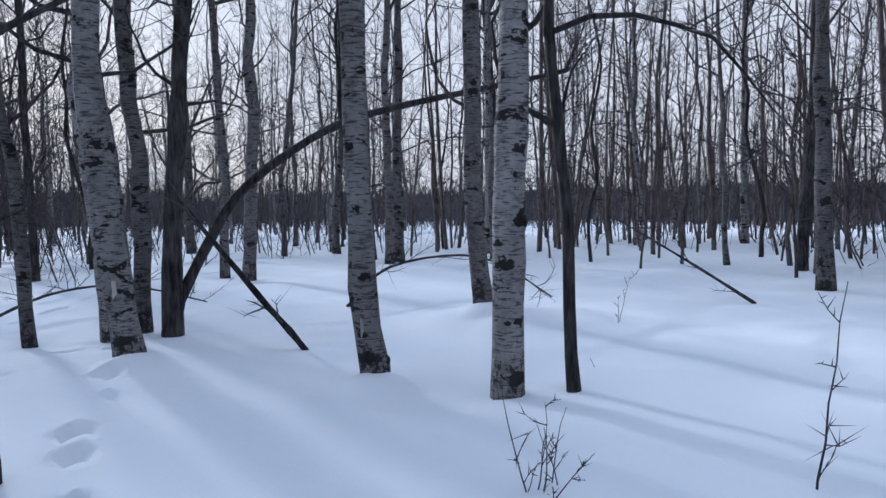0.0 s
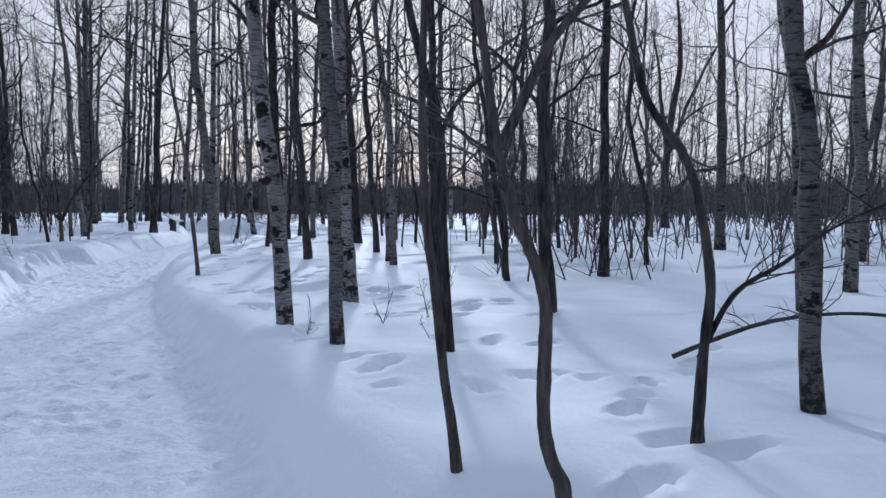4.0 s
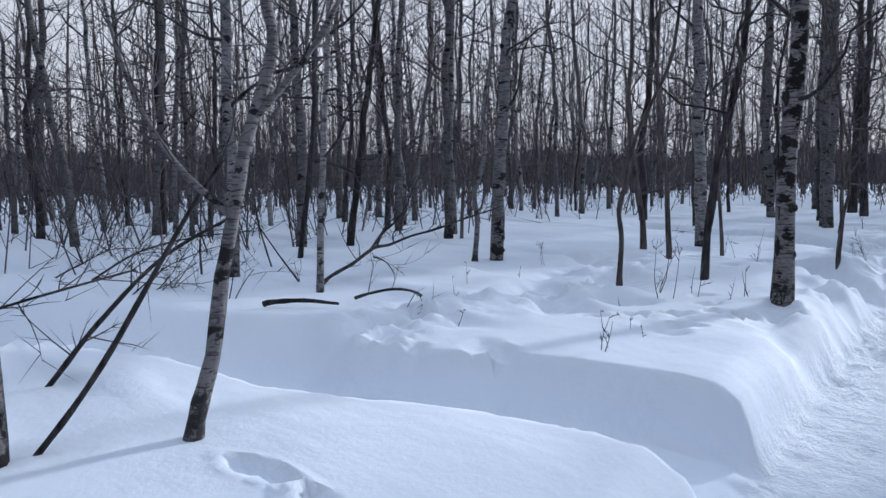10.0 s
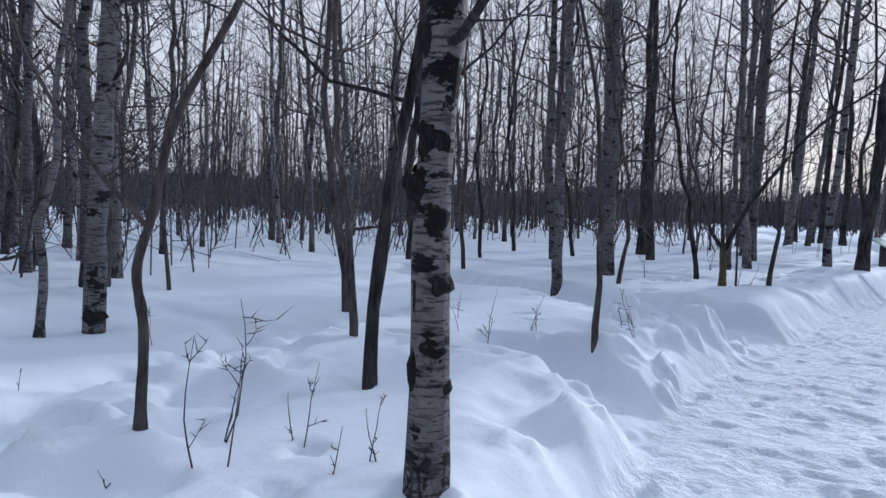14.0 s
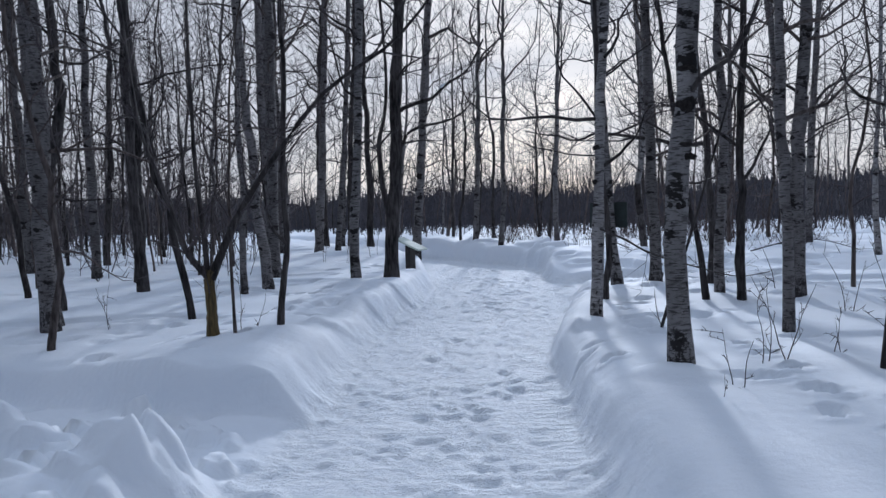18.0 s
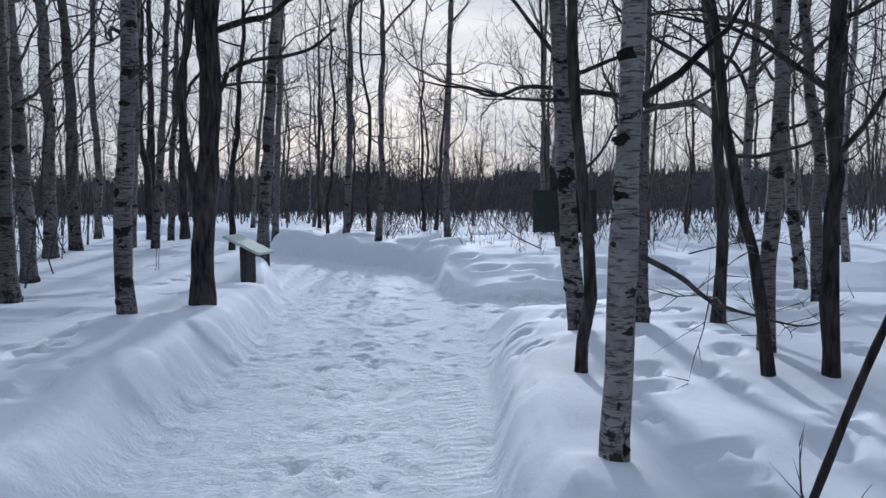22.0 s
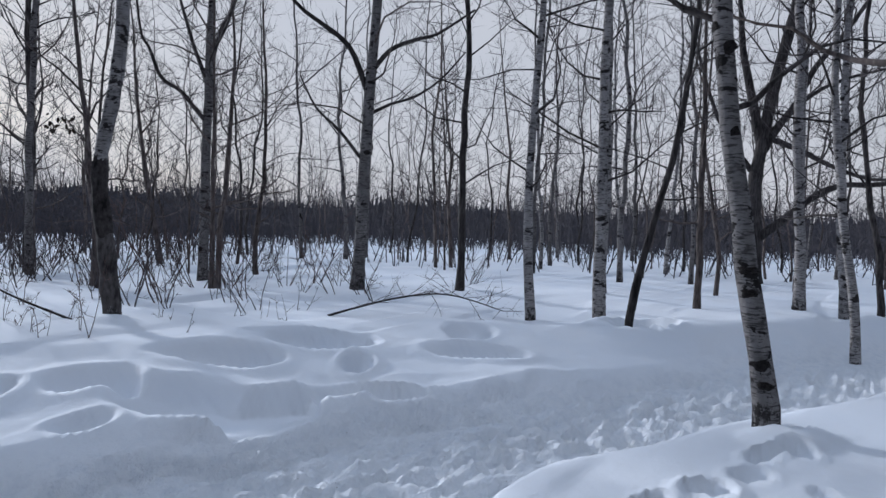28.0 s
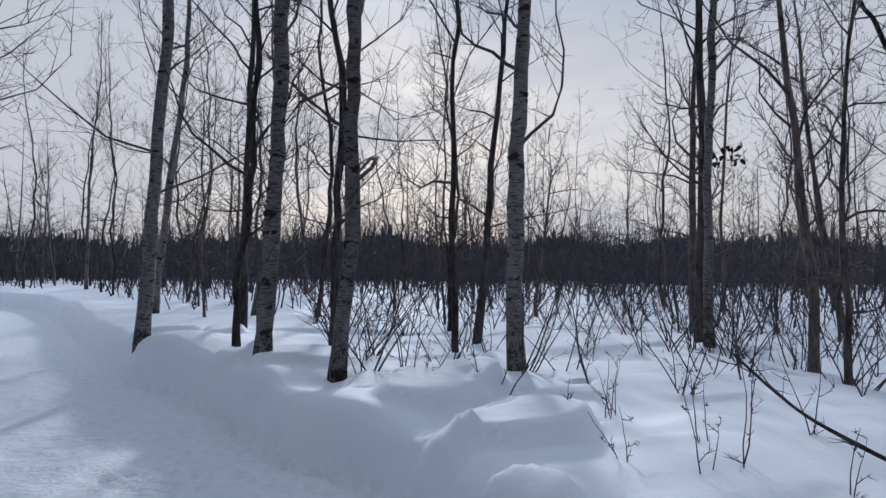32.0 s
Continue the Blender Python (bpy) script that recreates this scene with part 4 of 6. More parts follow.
tree("dark", 14.19, -3.02, 0.106, 12.6, (0.005, -0.025))
tree("birch", 21.74, -0.16, 0.112, 13.2, (-0.006, 0.024))
tree("aspen", 8.01, 3.92, 0.108, 14.4, (0.005, -0.004))
tree("aspen", 11.43, 3.97, 0.097, 13.9, (0.012, -0.015))
tree("birch", 15.12, 4.05, 0.127, 13.2, (0.008, -0.013))
tree("aspen", 11.95, 4.15, 0.112, 14.4, (-0.003, 0.004))
tree("dark", 15.3, 3.88, 0.137, 12.6, (-0.015, 0.029))
tree("aspen", 5.54, 2.98, 0.072, 12.3, (-0.065, 0.053))
tree("dark", 3.21, 6.89, 0.055, 9.7, (0.008, -0.001))
tree("aspen", 8.37, 5.05, 0.088, 13.3, (-0.036, 0.037))
tree("dark", 6.28, 7.75, 0.085, 11.6, (0.011, -0.006))
tree("aspen", 12.07, 12.06, 0.13, 14.4, (-0.013, 0.01))
black_birch = tree("scarred", -3.0, 9.44, 0.078, 11.7, (0.017, 0.008), via=((0.0, 0.0, 0.0), (-0.0, -0.0, 0.44), (-0.01, -0.0, 0.85), (-0.01, -0.0, 1.29), (0.02, 0.01, 1.67), (0.04, 0.02, 2.0)))
tree("birch", -5.49, 13.47, 0.094, 12.6, (-0.033, -0.014))
tree("dark", -4.2, 10.67, 0.043, 8.8, (0.071, 0.038), via=((0.0, 0.0, 0.0), (0.02, 0.01, 0.57), (0.07, 0.04, 1.14), (0.16, 0.1, 1.72), (0.27, 0.16, 2.4)))
tree("birch", -7.17, 10.72, 0.089, 12.3, (0.014, 0.018))
tree("birch", -8.17, 7.31, 0.068, 11.0, (0.013, 0.046))
tree("birch", -6.71, 7.48, 0.036, 8.6, (0.013, 0.056), via=((0.0, 0.0, 0.0), (0.01, 0.04, 0.7), (0.02, 0.09, 1.34), (0.03, 0.12, 2.01), (0.04, 0.16, 2.38)))
tree("aspen", -10.13, 9.53, 0.084, 11.5, (0.007, 0.018))
tree("dark", -9.01, 8.75, 0.038, 8.4, (0.025, 0.077), via=((0.0, 0.0, 0.0), (0.04, 0.13, 0.91), (0.08, 0.24, 1.79), (0.09, 0.27, 2.93)))
tree("brown", -5.09, 11.63, 0.034, 5.1, (-0.028, -0.023))
tree("brown", -6.0, 12.68, 0.047, 5.8, (-0.039, -0.027))
tree("aspen", -5.7, 17.43, 0.081, 12.9, (0.009, 0.004))
tree("brown", -3.46, 12.74, 0.028, 4.7, (-0.079, -0.03))
tree("aspen", -5.43, 19.15, 0.099, 14.0, (-0.049, -0.017))
tree("dark", -5.47, 22.17, 0.088, 11.7, (-0.028, -0.007))
tree("aspen", -10.0, 12.79, 0.075, 12.5, (0.013, 0.015))
tree("birch", -2.18, 21.83, 0.08, 11.8, (0.044, 0.011), via=((0.0, 0.0, 0.0), (-0.01, -0.0, 0.39), (-0.01, -0.0, 0.81), (0.05, 0.01, 1.44), (0.08, 0.02, 2.05), (0.12, 0.02, 2.46)))
scarred_one = tree("dark", -1.63, 22.88, 0.123, 12.6, (0.071, 0.007), via=((0.0, 0.0, 0.0), (0.05, 0.0, 0.8), (0.12, 0.01, 1.56), (0.18, 0.01, 2.32), (0.16, 0.01, 2.81)))
tree("aspen", -1.02, 27.84, 0.113, 14.4, (0.092, 0.01))
edge_birch = tree("birch", 0.31, 15.65, 0.083, 12.0, (0.026, -0.014), via=((0.0, 0.0, 0.0), (-0.01, 0.0, 0.35), (-0.02, 0.01, 0.72), (-0.01, 0.01, 1.11), (0.01, -0.01, 1.56), (0.06, -0.03, 1.84), (0.06, -0.03, 2.13)))
burl_birch = tree("birch", 0.4, 17.87, 0.058, 10.4, (0.013, -0.007), via=((0.0, 0.0, 0.0), (0.02, -0.01, 0.67), (0.04, -0.01, 1.24), (0.06, -0.02, 1.86), (0.07, -0.03, 2.33), (0.11, -0.04, 2.79)))
kinked_tree = tree("dark", 0.97, 19.34, 0.042, 8.8, (-0.014, 0.01), via=((0.0, 0.0, 0.0), (-0.03, 0.02, 0.17), (0.04, -0.03, 0.39), (0.04, -0.03, 0.6), (0.02, -0.01, 0.88), (-0.0, 0.0, 1.23), (-0.03, 0.02, 1.5), (-0.06, 0.04, 1.9)))
board_birch = tree("birch", 1.48, 20.43, 0.083, 12.0, (-0.049, 0.031), via=((0.0, 0.0, 0.0), (-0.07, 0.05, 0.56), (-0.1, 0.06, 1.31), (-0.12, 0.07, 1.85), (-0.13, 0.08, 2.21)))
tree("aspen", 2.06, 20.48, 0.082, 13.0, (-0.026, 0.02), via=((0.0, 0.0, 0.0), (-0.01, 0.01, 0.73), (-0.04, 0.03, 1.3), (-0.05, 0.04, 1.87), (-0.06, 0.04, 2.24)))
tree("aspen", 2.46, 19.4, 0.061, 11.5, (-0.027, 0.023))
tree("dark", 2.41, 18.77, 0.053, 9.6, (0.004, -0.004))
tree("dark", 2.06, 18.86, 0.039, 8.5, (-0.091, 0.079))
tree("aspen", 4.31, 20.85, 0.061, 11.5, (-0.086, 0.083))
tree("aspen", 1.76, 16.77, 0.049, 10.6, (-0.002, 0.001))
tree("dark", 1.55, 15.33, 0.045, 9.0, (0.033, -0.022))
tree("aspen", 3.09, 18.8, 0.084, 13.1, (0.018, -0.01))
tree("aspen", -3.72, 23.86, 0.103, 14.2, (0.012, 0.005), via=((0.0, 0.0, 0.0), (-0.01, -0.0, 0.73), (-0.0, -0.0, 1.56), (0.02, 0.01, 2.26), (0.04, 0.01, 2.9)))
tree("aspen", -4.18, 26.17, 0.108, 14.4, (-0.006, -0.002), via=((0.0, 0.0, 0.0), (0.01, 0.0, 0.76), (-0.01, -0.0, 1.7), (-0.03, -0.01, 2.77), (-0.05, -0.02, 3.46)))
tree("aspen", -4.77, 29.49, 0.126, 14.4, (0.031, 0.009))
tree("aspen", -4.66, 30.91, 0.126, 14.4, (0.014, 0.004))
tree("aspen", -3.59, 30.39, 0.122, 14.4, (0.065, 0.013))
tree("aspen", -3.03, 29.79, 0.083, 13.0, (0.089, 0.014))
tree("aspen", -3.76, 23.95, 0.113, 14.4, (0.009, 0.002))
tree("aspen", -5.3, 18.75, 0.091, 13.5, (0.005, 0.002))
tree("dark", -6.37, 24.56, 0.112, 12.6, (0.014, 0.005))
tree("aspen", -7.05, 20.62, 0.095, 13.7, (-0.023, -0.012))
tree("aspen", -7.59, 25.62, 0.096, 13.8, (0.013, 0.005))
tree("aspen", -9.47, 26.92, 0.129, 14.4, (-0.009, -0.004))
tree("aspen", 1.04, 32.37, 0.09, 13.4, (0.059, 0.002))
tree("aspen", 1.72, 31.71, 0.081, 12.9, (0.052, -0.004))
tree("aspen", 3.43, 31.53, 0.084, 13.1, (0.015, -0.005))
tree("dark", -2.84, 33.84, 0.111, 12.6, (0.05, 0.01))
tree("dark", -2.17, 32.24, 0.108, 12.6, (0.007, 0.001))
tree("dark", -4.0, 36.6, 0.119, 12.6, (0.038, 0.009))
tree("aspen", -0.6, 35.28, 0.099, 14.0, (0.068, 0.012))
tree("aspen", -1.24, 40.05, 0.079, 12.8, (0.085, 0.014))
tree("dark", 0.7, 35.83, 0.058, 9.9, (0.029, 0.001))
tree("dark", 3.81, 34.36, 0.054, 9.6, (0.067, -0.019))
leafy_tree = tree("brown", 7.67, 35.08, 0.072, 6.9, (0.004, -0.002))
tree("brown", 10.76, 35.33, 0.069, 6.8, (-0.101, 0.095))
tree("brown", 8.18, 30.31, 0.053, 6.1, (0.013, -0.016))
tree("brown", 6.16, 30.47, 0.036, 5.2, (0.027, -0.023))
clearing_aspen = tree("aspen", 8.69, 31.34, 0.096, 13.8, (0.006, -0.005), via=((0.0, 0.0, 0.0), (0.01, -0.0, 1.53), (0.01, -0.01, 2.53), (0.03, -0.02, 3.83), (0.05, -0.04, 5.03)))
clearing_tree = tree("aspen", 9.25, 28.25, 0.108, 12.6, (0.025, -0.032), via=((0.0, 0.0, 0.0), (0.03, -0.03, 1.12), (0.04, -0.05, 2.04), (0.07, -0.09, 3.4), (0.13, -0.16, 4.76)))
tree("birch", 8.71, 24.91, 0.062, 10.7, (-0.002, 0.005), via=((0.0, 0.0, 0.0), (-0.03, 0.07, 0.76), (-0.04, 0.09, 1.86), (-0.02, 0.05, 3.09), (-0.0, 0.01, 4.03)))
tree("birch", 9.2, 24.18, 0.078, 11.7, (-0.004, 0.014), via=((0.0, 0.0, 0.0), (-0.01, 0.02, 0.88), (-0.01, 0.03, 2.35), (-0.02, 0.05, 3.44), (-0.01, 0.02, 4.16)))
tree("dark", 8.64, 23.62, 0.045, 9.0, (0.021, -0.103), via=((0.0, 0.0, 0.0), (0.03, -0.09, 0.65), (0.07, -0.24, 1.33), (0.12, -0.4, 1.93), (0.16, -0.54, 2.98)))
tree("birch", 12.48, 22.1, 0.088, 12.3, (-0.0, 0.035))
tree("birch", 10.58, 21.27, 0.06, 10.5, (-0.001, 0.077))
tree("birch", 12.34, 21.48, 0.067, 11.0, (-0.001, 0.055))
fork_birch = tree("birch", 4.77, 21.62, 0.067, 11.0, (0.014, 0.14), via=((0.0, 0.0, 0.0), (-0.01, 0.07, 0.37), (-0.02, 0.16, 0.84), (-0.03, 0.24, 1.39), (-0.03, 0.31, 1.98), (-0.04, 0.37, 2.47)))
tree("dark", 10.84, 27.25, 0.069, 10.6, (-0.012, 0.02))
tree("brown", 11.45, 23.42, 0.059, 6.4, (0.001, -0.011))
tree("birch", 12.28, 25.2, 0.078, 11.7, (-0.006, 0.021))
tree("brown", 7.76, 29.98, 0.046, 5.7, (-0.006, 0.006))
tree("aspen", 6.7, 33.26, 0.067, 12.0, (0.006, -0.003))
tree("dark", 6.94, 33.82, 0.073, 10.9, (-0.016, 0.009))
tree("brown", 6.84, 31.62, 0.063, 6.5, (-0.054, 0.039))


def bent_tree(name, x, y, r, bends, bark, label, limbs=(), height=7.0, twigs=40, seed=1, z=None, finish=True, limb_bark=None, taper=0.85, sleeves=()):
    """A crooked stem: bends are offsets from the foot; the last one is carried on upwards to the full height."""
    rng = random.Random(seed)
    ob = empty(name, pose(x, y, ground_z(x, y) if z is None else z), label, "tree")
    pts = [Vector((bends[0][0], bends[0][1], -0.55))] + [Vector(b) for b in bends]
    if finish:
        d = (pts[-1] - pts[-2]).normalized()
        pts += wander(rng, pts[-1], d + Vector((0, 0, 0.9)), max(height - pts[-1].z, 0.6), 8, 0.10, 0.08)[1:]
    line = smooth_line(pts, 5)
    n = len(line) - 1
    rad = [max(r * (1 - taper * i / n) * (1 + 0.25 * math.exp(-max(p.z, 0) / 0.1)) * (1 + rng.uniform(-0.07, 0.07)), 0.006) for i, p in enumerate(line)]
    s = Soup()
    s.tube(line, rad, 9, lumps=0.07, rng=rng)
    part("trunk", s.mesh("trunk", bark), ob)
    for z0, z1, crust in sleeves:
        # old bark burst open: a rough sleeve round the stem
        run = [i for i, p in enumerate(line) if z0 <= p.z <= z1]
        s = Soup()
        s.tube([line[i] for i in run], [rad[i] * (0.9 if i in (run[0], run[-1]) else 1.12 + rng.uniform(-0.03, 0.05)) for i in run], 9, lumps=0.08, rng=rng)
        part("scar", s.mesh("scar", crust), ob, "rough black scar" if crust is SCAR else "rough brown bark")
    cr = Soup()
    for pl, a in limbs:
        ln = smooth_line([Vector(p) for p in pl], 4)
        m = len(ln) - 1
        s = Soup()
        s.tube(ln, [a * (1 - 0.75 * i / m) for i in range(m + 1)], 7, lumps=0.06, rng=rng)
        part("limb", s.mesh("limb", limb_bark or bark), ob)
        twiggy(cr, rng, ln, a, 14, 0.7)
    twiggy(cr, rng, line[n // 3:], r * 0.5, twigs, 1.1)
    if cr.f:
        tagged(part("crown", cr.mesh("crown", TWIG), ob), kind="stuff")
    return ob


def smooth_line(pts, k):
    """A rounded line through the points."""
    out = []
    for i in range(len(pts) - 1):
        a, b, c, d = pts[max(i - 1, 0)], pts[i], pts[i + 1], pts[min(i + 2, len(pts) - 1)]
        for j in range(k):
            t = j / k
            out.append(0.5 * ((2 * b) + (c - a) * t + (2 * a - 5 * b + 4 * c - d) * t * t + (3 * b - a - 3 * c + d) * t ** 3))
    return out + [pts[-1]]


def twiggy(soup, rng, line, r0, count, long, deep=1):
    m = len(line) - 1
    for _ in range(count):
        t = rng.uniform(0.15, 1.0) * m
        i = min(int(t), m - 1)
        p = line[i].lerp(line[i + 1], t - i)
        d = (line[i + 1] - line[i]).normalized()
        side = Vector((rng.uniform(-1, 1), rng.uniform(-1, 1), rng.uniform(-0.5, 0.8))).normalized()
        le = long * rng.uniform(0.35, 1.1)
        w = wander(rng, p, d * 0.7 + side, le, 3 if deep else 1, 0.28, 0.06)
        a = min(max(r0 * 0.3, 0.003), 0.012)
        soup.tube(w, [a, a * 0.8, a * 0.6, 0] if deep else [a, 0], 3, tip=True)
        if deep:
            twiggy(soup, rng, w, a, 4, le * 0.6, deep - 1)


def snowless_log(name, x, y, r, bends, label, bark=None, twigs=0, seed=3, z=None):
    """A fallen or leaning piece of wood lying in the snow."""
    rng = random.Random(seed)
    ob = empty(name, pose(x, y, ground_z(x, y) if z is None else z), label, "branch")
    line = smooth_line([Vector(b) for b in bends], 5)
    m = len(line) - 1
    s = Soup()
    s.tube(line, [r * (1 - 0.6 * i / m) * (1 + rng.uniform(-0.1, 0.1)) for i in range(m + 1)], 8, lumps=0.08, rng=rng)
    part("stem", s.mesh("stem", bark or DARK), ob)
    if twigs:
        cr = Soup()
        twiggy(cr, rng, line, r, twigs, 0.6)
        tagged(part("spray", cr.mesh("spray", TWIG), ob), kind="stuff")
    return ob


def extra_limbs(ob, lines, bark, seed):
    """More limbs on a standing tree, with twigs and here and there a cap of snow."""
    rng = random.Random(seed)
    cr = Soup()
    for pl, a, cap in lines:
        ln = smooth_line([Vector(p) for p in pl], 4)
        m = len(ln) - 1
        s = Soup()
        s.tube(ln, [a * (1 - 0.6 * i / m) for i in range(m + 1)], 7, lumps=0.08, rng=rng)
        limb = part("limb", s.mesh("limb", bark), ob)
        twiggy(cr, rng, ln, a, 9, 0.6)
        if cap:
            i = int(cap * m)
            s = Soup()
            s.tube([ln[i] + Vector((0, 0, a * 0.6)), ln[i].lerp(ln[i + 1], 0.5) + Vector((0, 0, a * 1.1)), ln[i + 1] + Vector((0, 0, a * 0.8)), ln[i + 2] + Vector((0, 0, a * 0.5))], [a * 0.3, a * 0.9, a * 0.8, a * 0.2], 7, lumps=0.12, rng=rng)
            part("snow_cap", s.mesh("snow_cap", SNOW), limb, "small cap of snow")
    tagged(part("spray", cr.mesh("spray", TWIG), ob), kind="stuff")


extra_limbs(scarred_one, [
    ([(0.03, 0, 0.75), (-0.01, 0, 1.03), (-0.05, 0, 1.29), (-0.1, -0.01, 1.54), (-0.13, -0.01, 1.89), (-0.14, -0.01, 2.23), (-0.09, -0.01, 2.48), (-0.02, 0, 2.77), (0.02, 0.1, 3.6), (-0.1, 0.2, 5.5)], 0.055, 0),
    ([(0.16, 0.02, 2.05), (0.27, 0.02, 2.24), (0.36, 0.03, 2.42), (0.61, 0.05, 2.54), (0.97, 0.08, 2.61), (1.24, 0.1, 2.72), (1.47, 0.12, 2.93)], 0.032, 0),
    ([(0.2, 0, 2.8), (0.51, 0, 2.92), (0.78, 0, 3.0), (1.05, 0, 3.24), (1.4, 0, 3.47), (1.7, 0.1, 4.0)], 0.038, 0.5)], DARK, 61)
extra_limbs(clearing_aspen, [
    ([(0.03, -0.02, 2.8), (-0.14, 0.12, 3.05), (-0.33, 0.27, 3.33), (-0.58, 0.47, 3.54), (-0.73, 0.59, 4.01), (-0.84, 0.68, 4.28), (-0.9, 0.8, 5.2)], 0.045, 0),
    ([(0.04, -0.03, 3.7), (0.17, -0.13, 4.44), (0.31, -0.25, 4.86), (0.37, -0.3, 5.37), (0.5, -0.4, 6.3)], 0.045, 0),
    ([(-0.01, 0.01, 3.6), (-0.16, 0.13, 4.09), (-0.28, 0.22, 4.57), (-0.39, 0.32, 5.13), (-0.5, 0.4, 6.2)], 0.04, 0)], DARK, 62)
extra_limbs(clearing_tree, [
    ([(0.04, -0.05, 3.2), (-0.14, 0.17, 3.86), (-0.39, 0.49, 4.19), (-0.59, 0.73, 4.39), (-0.76, 0.95, 4.64), (-1.1, 1.3, 5.0)], 0.05, 0),
    ([(0.07, -0.08, 3.45), (0.26, -0.32, 3.86), (0.52, -0.64, 4.06), (0.74, -0.92, 4.18), (1.1, -1.4, 4.6)], 0.045, 0),
    ([(0.05, -0.06, 2.8), (0.28, -0.34, 3.0), (0.53, -0.66, 3.15), (0.79, -0.98, 3.45), (1.0, -1.3, 3.9)], 0.03, 0),
    ([(0.0, -0.01, 2.1), (-0.23, 0.28, 2.55), (-0.46, 0.57, 2.89), (-0.6, 0.8, 3.4)], 0.03, 0)], DARK, 63)

def marks_on(ob, spots, name="scar", label="", meshes=None):
    """Marks on the bark: offset from the foot, the way they face in degrees, half width and height."""
    for k, (x, y, z, deg, w, h) in enumerate(spots):
        mk = part(name, (meshes or SCARS)[k % len(meshes or SCARS)], ob, label)
        mk.matrix_basis = Matrix.Translation((x, y, z)) @ Matrix.Rotation(radians(deg - 90), 4, "Z") @ Matrix.Translation((0, -0.008, 0)) @ Matrix.Diagonal((w, w * 0.55, h, 1))


PEEL = wood_material("bare_peeled_wood", (0.34, 0.31, 0.28), (0.55, 0.51, 0.46), 6.0, 60.0, 0.4)


def pale(mesh, mat):
    me = mesh.copy()
    me.materials[0] = mat
    return me


PEELS = [pale(SCARS[1], PEEL), pale(SCARS[4], PEEL)]
TUFTS = [pale(SCARS[2], SNOW)]
marks_on(wide_birch, [(-0.141, -0.037, 0.51, -123, 0.018, 0.16)], "peeled_patch", "bare pale wood", PEELS)
marks_on(peeled_birch, [(-0.107, -0.002, 0.37, -146, 0.017, 0.22), (-0.127, 0.036, 0.80, -146, 0.012, 0.10)], "peeled_patch", "bare pale wood", PEELS)
marks_on(peeled_birch, [(-0.12, 0.02, 0.72, -146, 0.05, 0.12), (-0.13, 0.05, 1.45, -146, 0.04, 0.07)])
marks_on(kinked_tree, [(0.045, -0.06, 0.51, -125, 0.028, 0.07)], "snow_tuft", "tuft of snow", TUFTS)
marks_on(board_birch, [(-0.154, 0.026, 1.27, -122, 0.05, 0.16), (-0.091, -0.025, 1.00, -122, 0.06, 0.07), (-0.08, -0.03, 0.75, -122, 0.06, 0.07)])
marks_on(burl_birch, [(-0.022, -0.040, 0.60, -134, 0.035, 0.05), (-0.015, -0.040, 1.15, -134, 0.04, 0.05), (-0.025, -0.035, 1.38, -160, 0.05, 0.06), (0.0, -0.055, 1.72, -120, 0.05, 0.06), (-0.02, -0.04, 0.1, -150, 0.05, 0.09)])
marks_on(bank_birch, [(-0.05, -0.06, 1.02, -114, 0.05, 0.05), (-0.085, -0.045, 1.74, -114, 0.04, 0.07), (-0.03, -0.08, 0.62, -114, 0.03, 0.04), (-0.05, -0.07, 1.3, -114, 0.04, 0.05)])
marks_on(edge_birch, [(-0.054, -0.056, 1.11, -119, 0.06, 0.09), (-0.068, -0.048, 0.62, -119, 0.045, 0.12), (0.006, -0.089, 1.78, -119, 0.07, 0.12), (-0.068, -0.048, 0.36, -119, 0.05, 0.10), (0.018, -0.096, 1.44, -119, 0.05, 0.06)])
marks_on(slim_birch, [(-0.184, -0.002, 1.90, -112, 0.055, 0.16), (-0.202, 0.004, 1.61, -112, 0.05, 0.07), (-0.165, -0.01, 1.30, -112, 0.06, 0.08), (-0.089, -0.04, 1.06, -112, 0.04, 0.06), (-0.023, -0.066, 0.18, -112, 0.045, 0.08)])
marks_on(knotted_birch, [(-0.157, -0.02, 2.39, -113, 0.08, 0.16), (-0.166, -0.016, 1.64, -113, 0.045, 0.10), (-0.057, -0.063, 1.66, -113, 0.05, 0.12), (-0.033, -0.073, 0.59, -113, 0.07, 0.14)])
marks_on(black_birch, [(0.034, -0.067, 1.63, -65, 0.07, 0.14), (0.029, -0.069, 1.27, -65, 0.07, 0.16), (-0.019, -0.091, 1.11, -65, 0.05, 0.14), (0.022, -0.073, 0.72, -65, 0.06, 0.24), (0.005, -0.08, 0.45, -65, 0.06, 0.2)])
marks_on(fork_birch, [(-0.092, 0.30, 2.16, -174, 0.05, 0.10), (-0.075, 0.135, 0.76, -174, 0.05, 0.06), (-0.067, 0.059, 0.36, -174, 0.055, 0.08), (-0.087, 0.25, 1.68, -174, 0.04, 0.07), (-0.064, 0.034, 0.25, -174, 0.05, 0.06)])


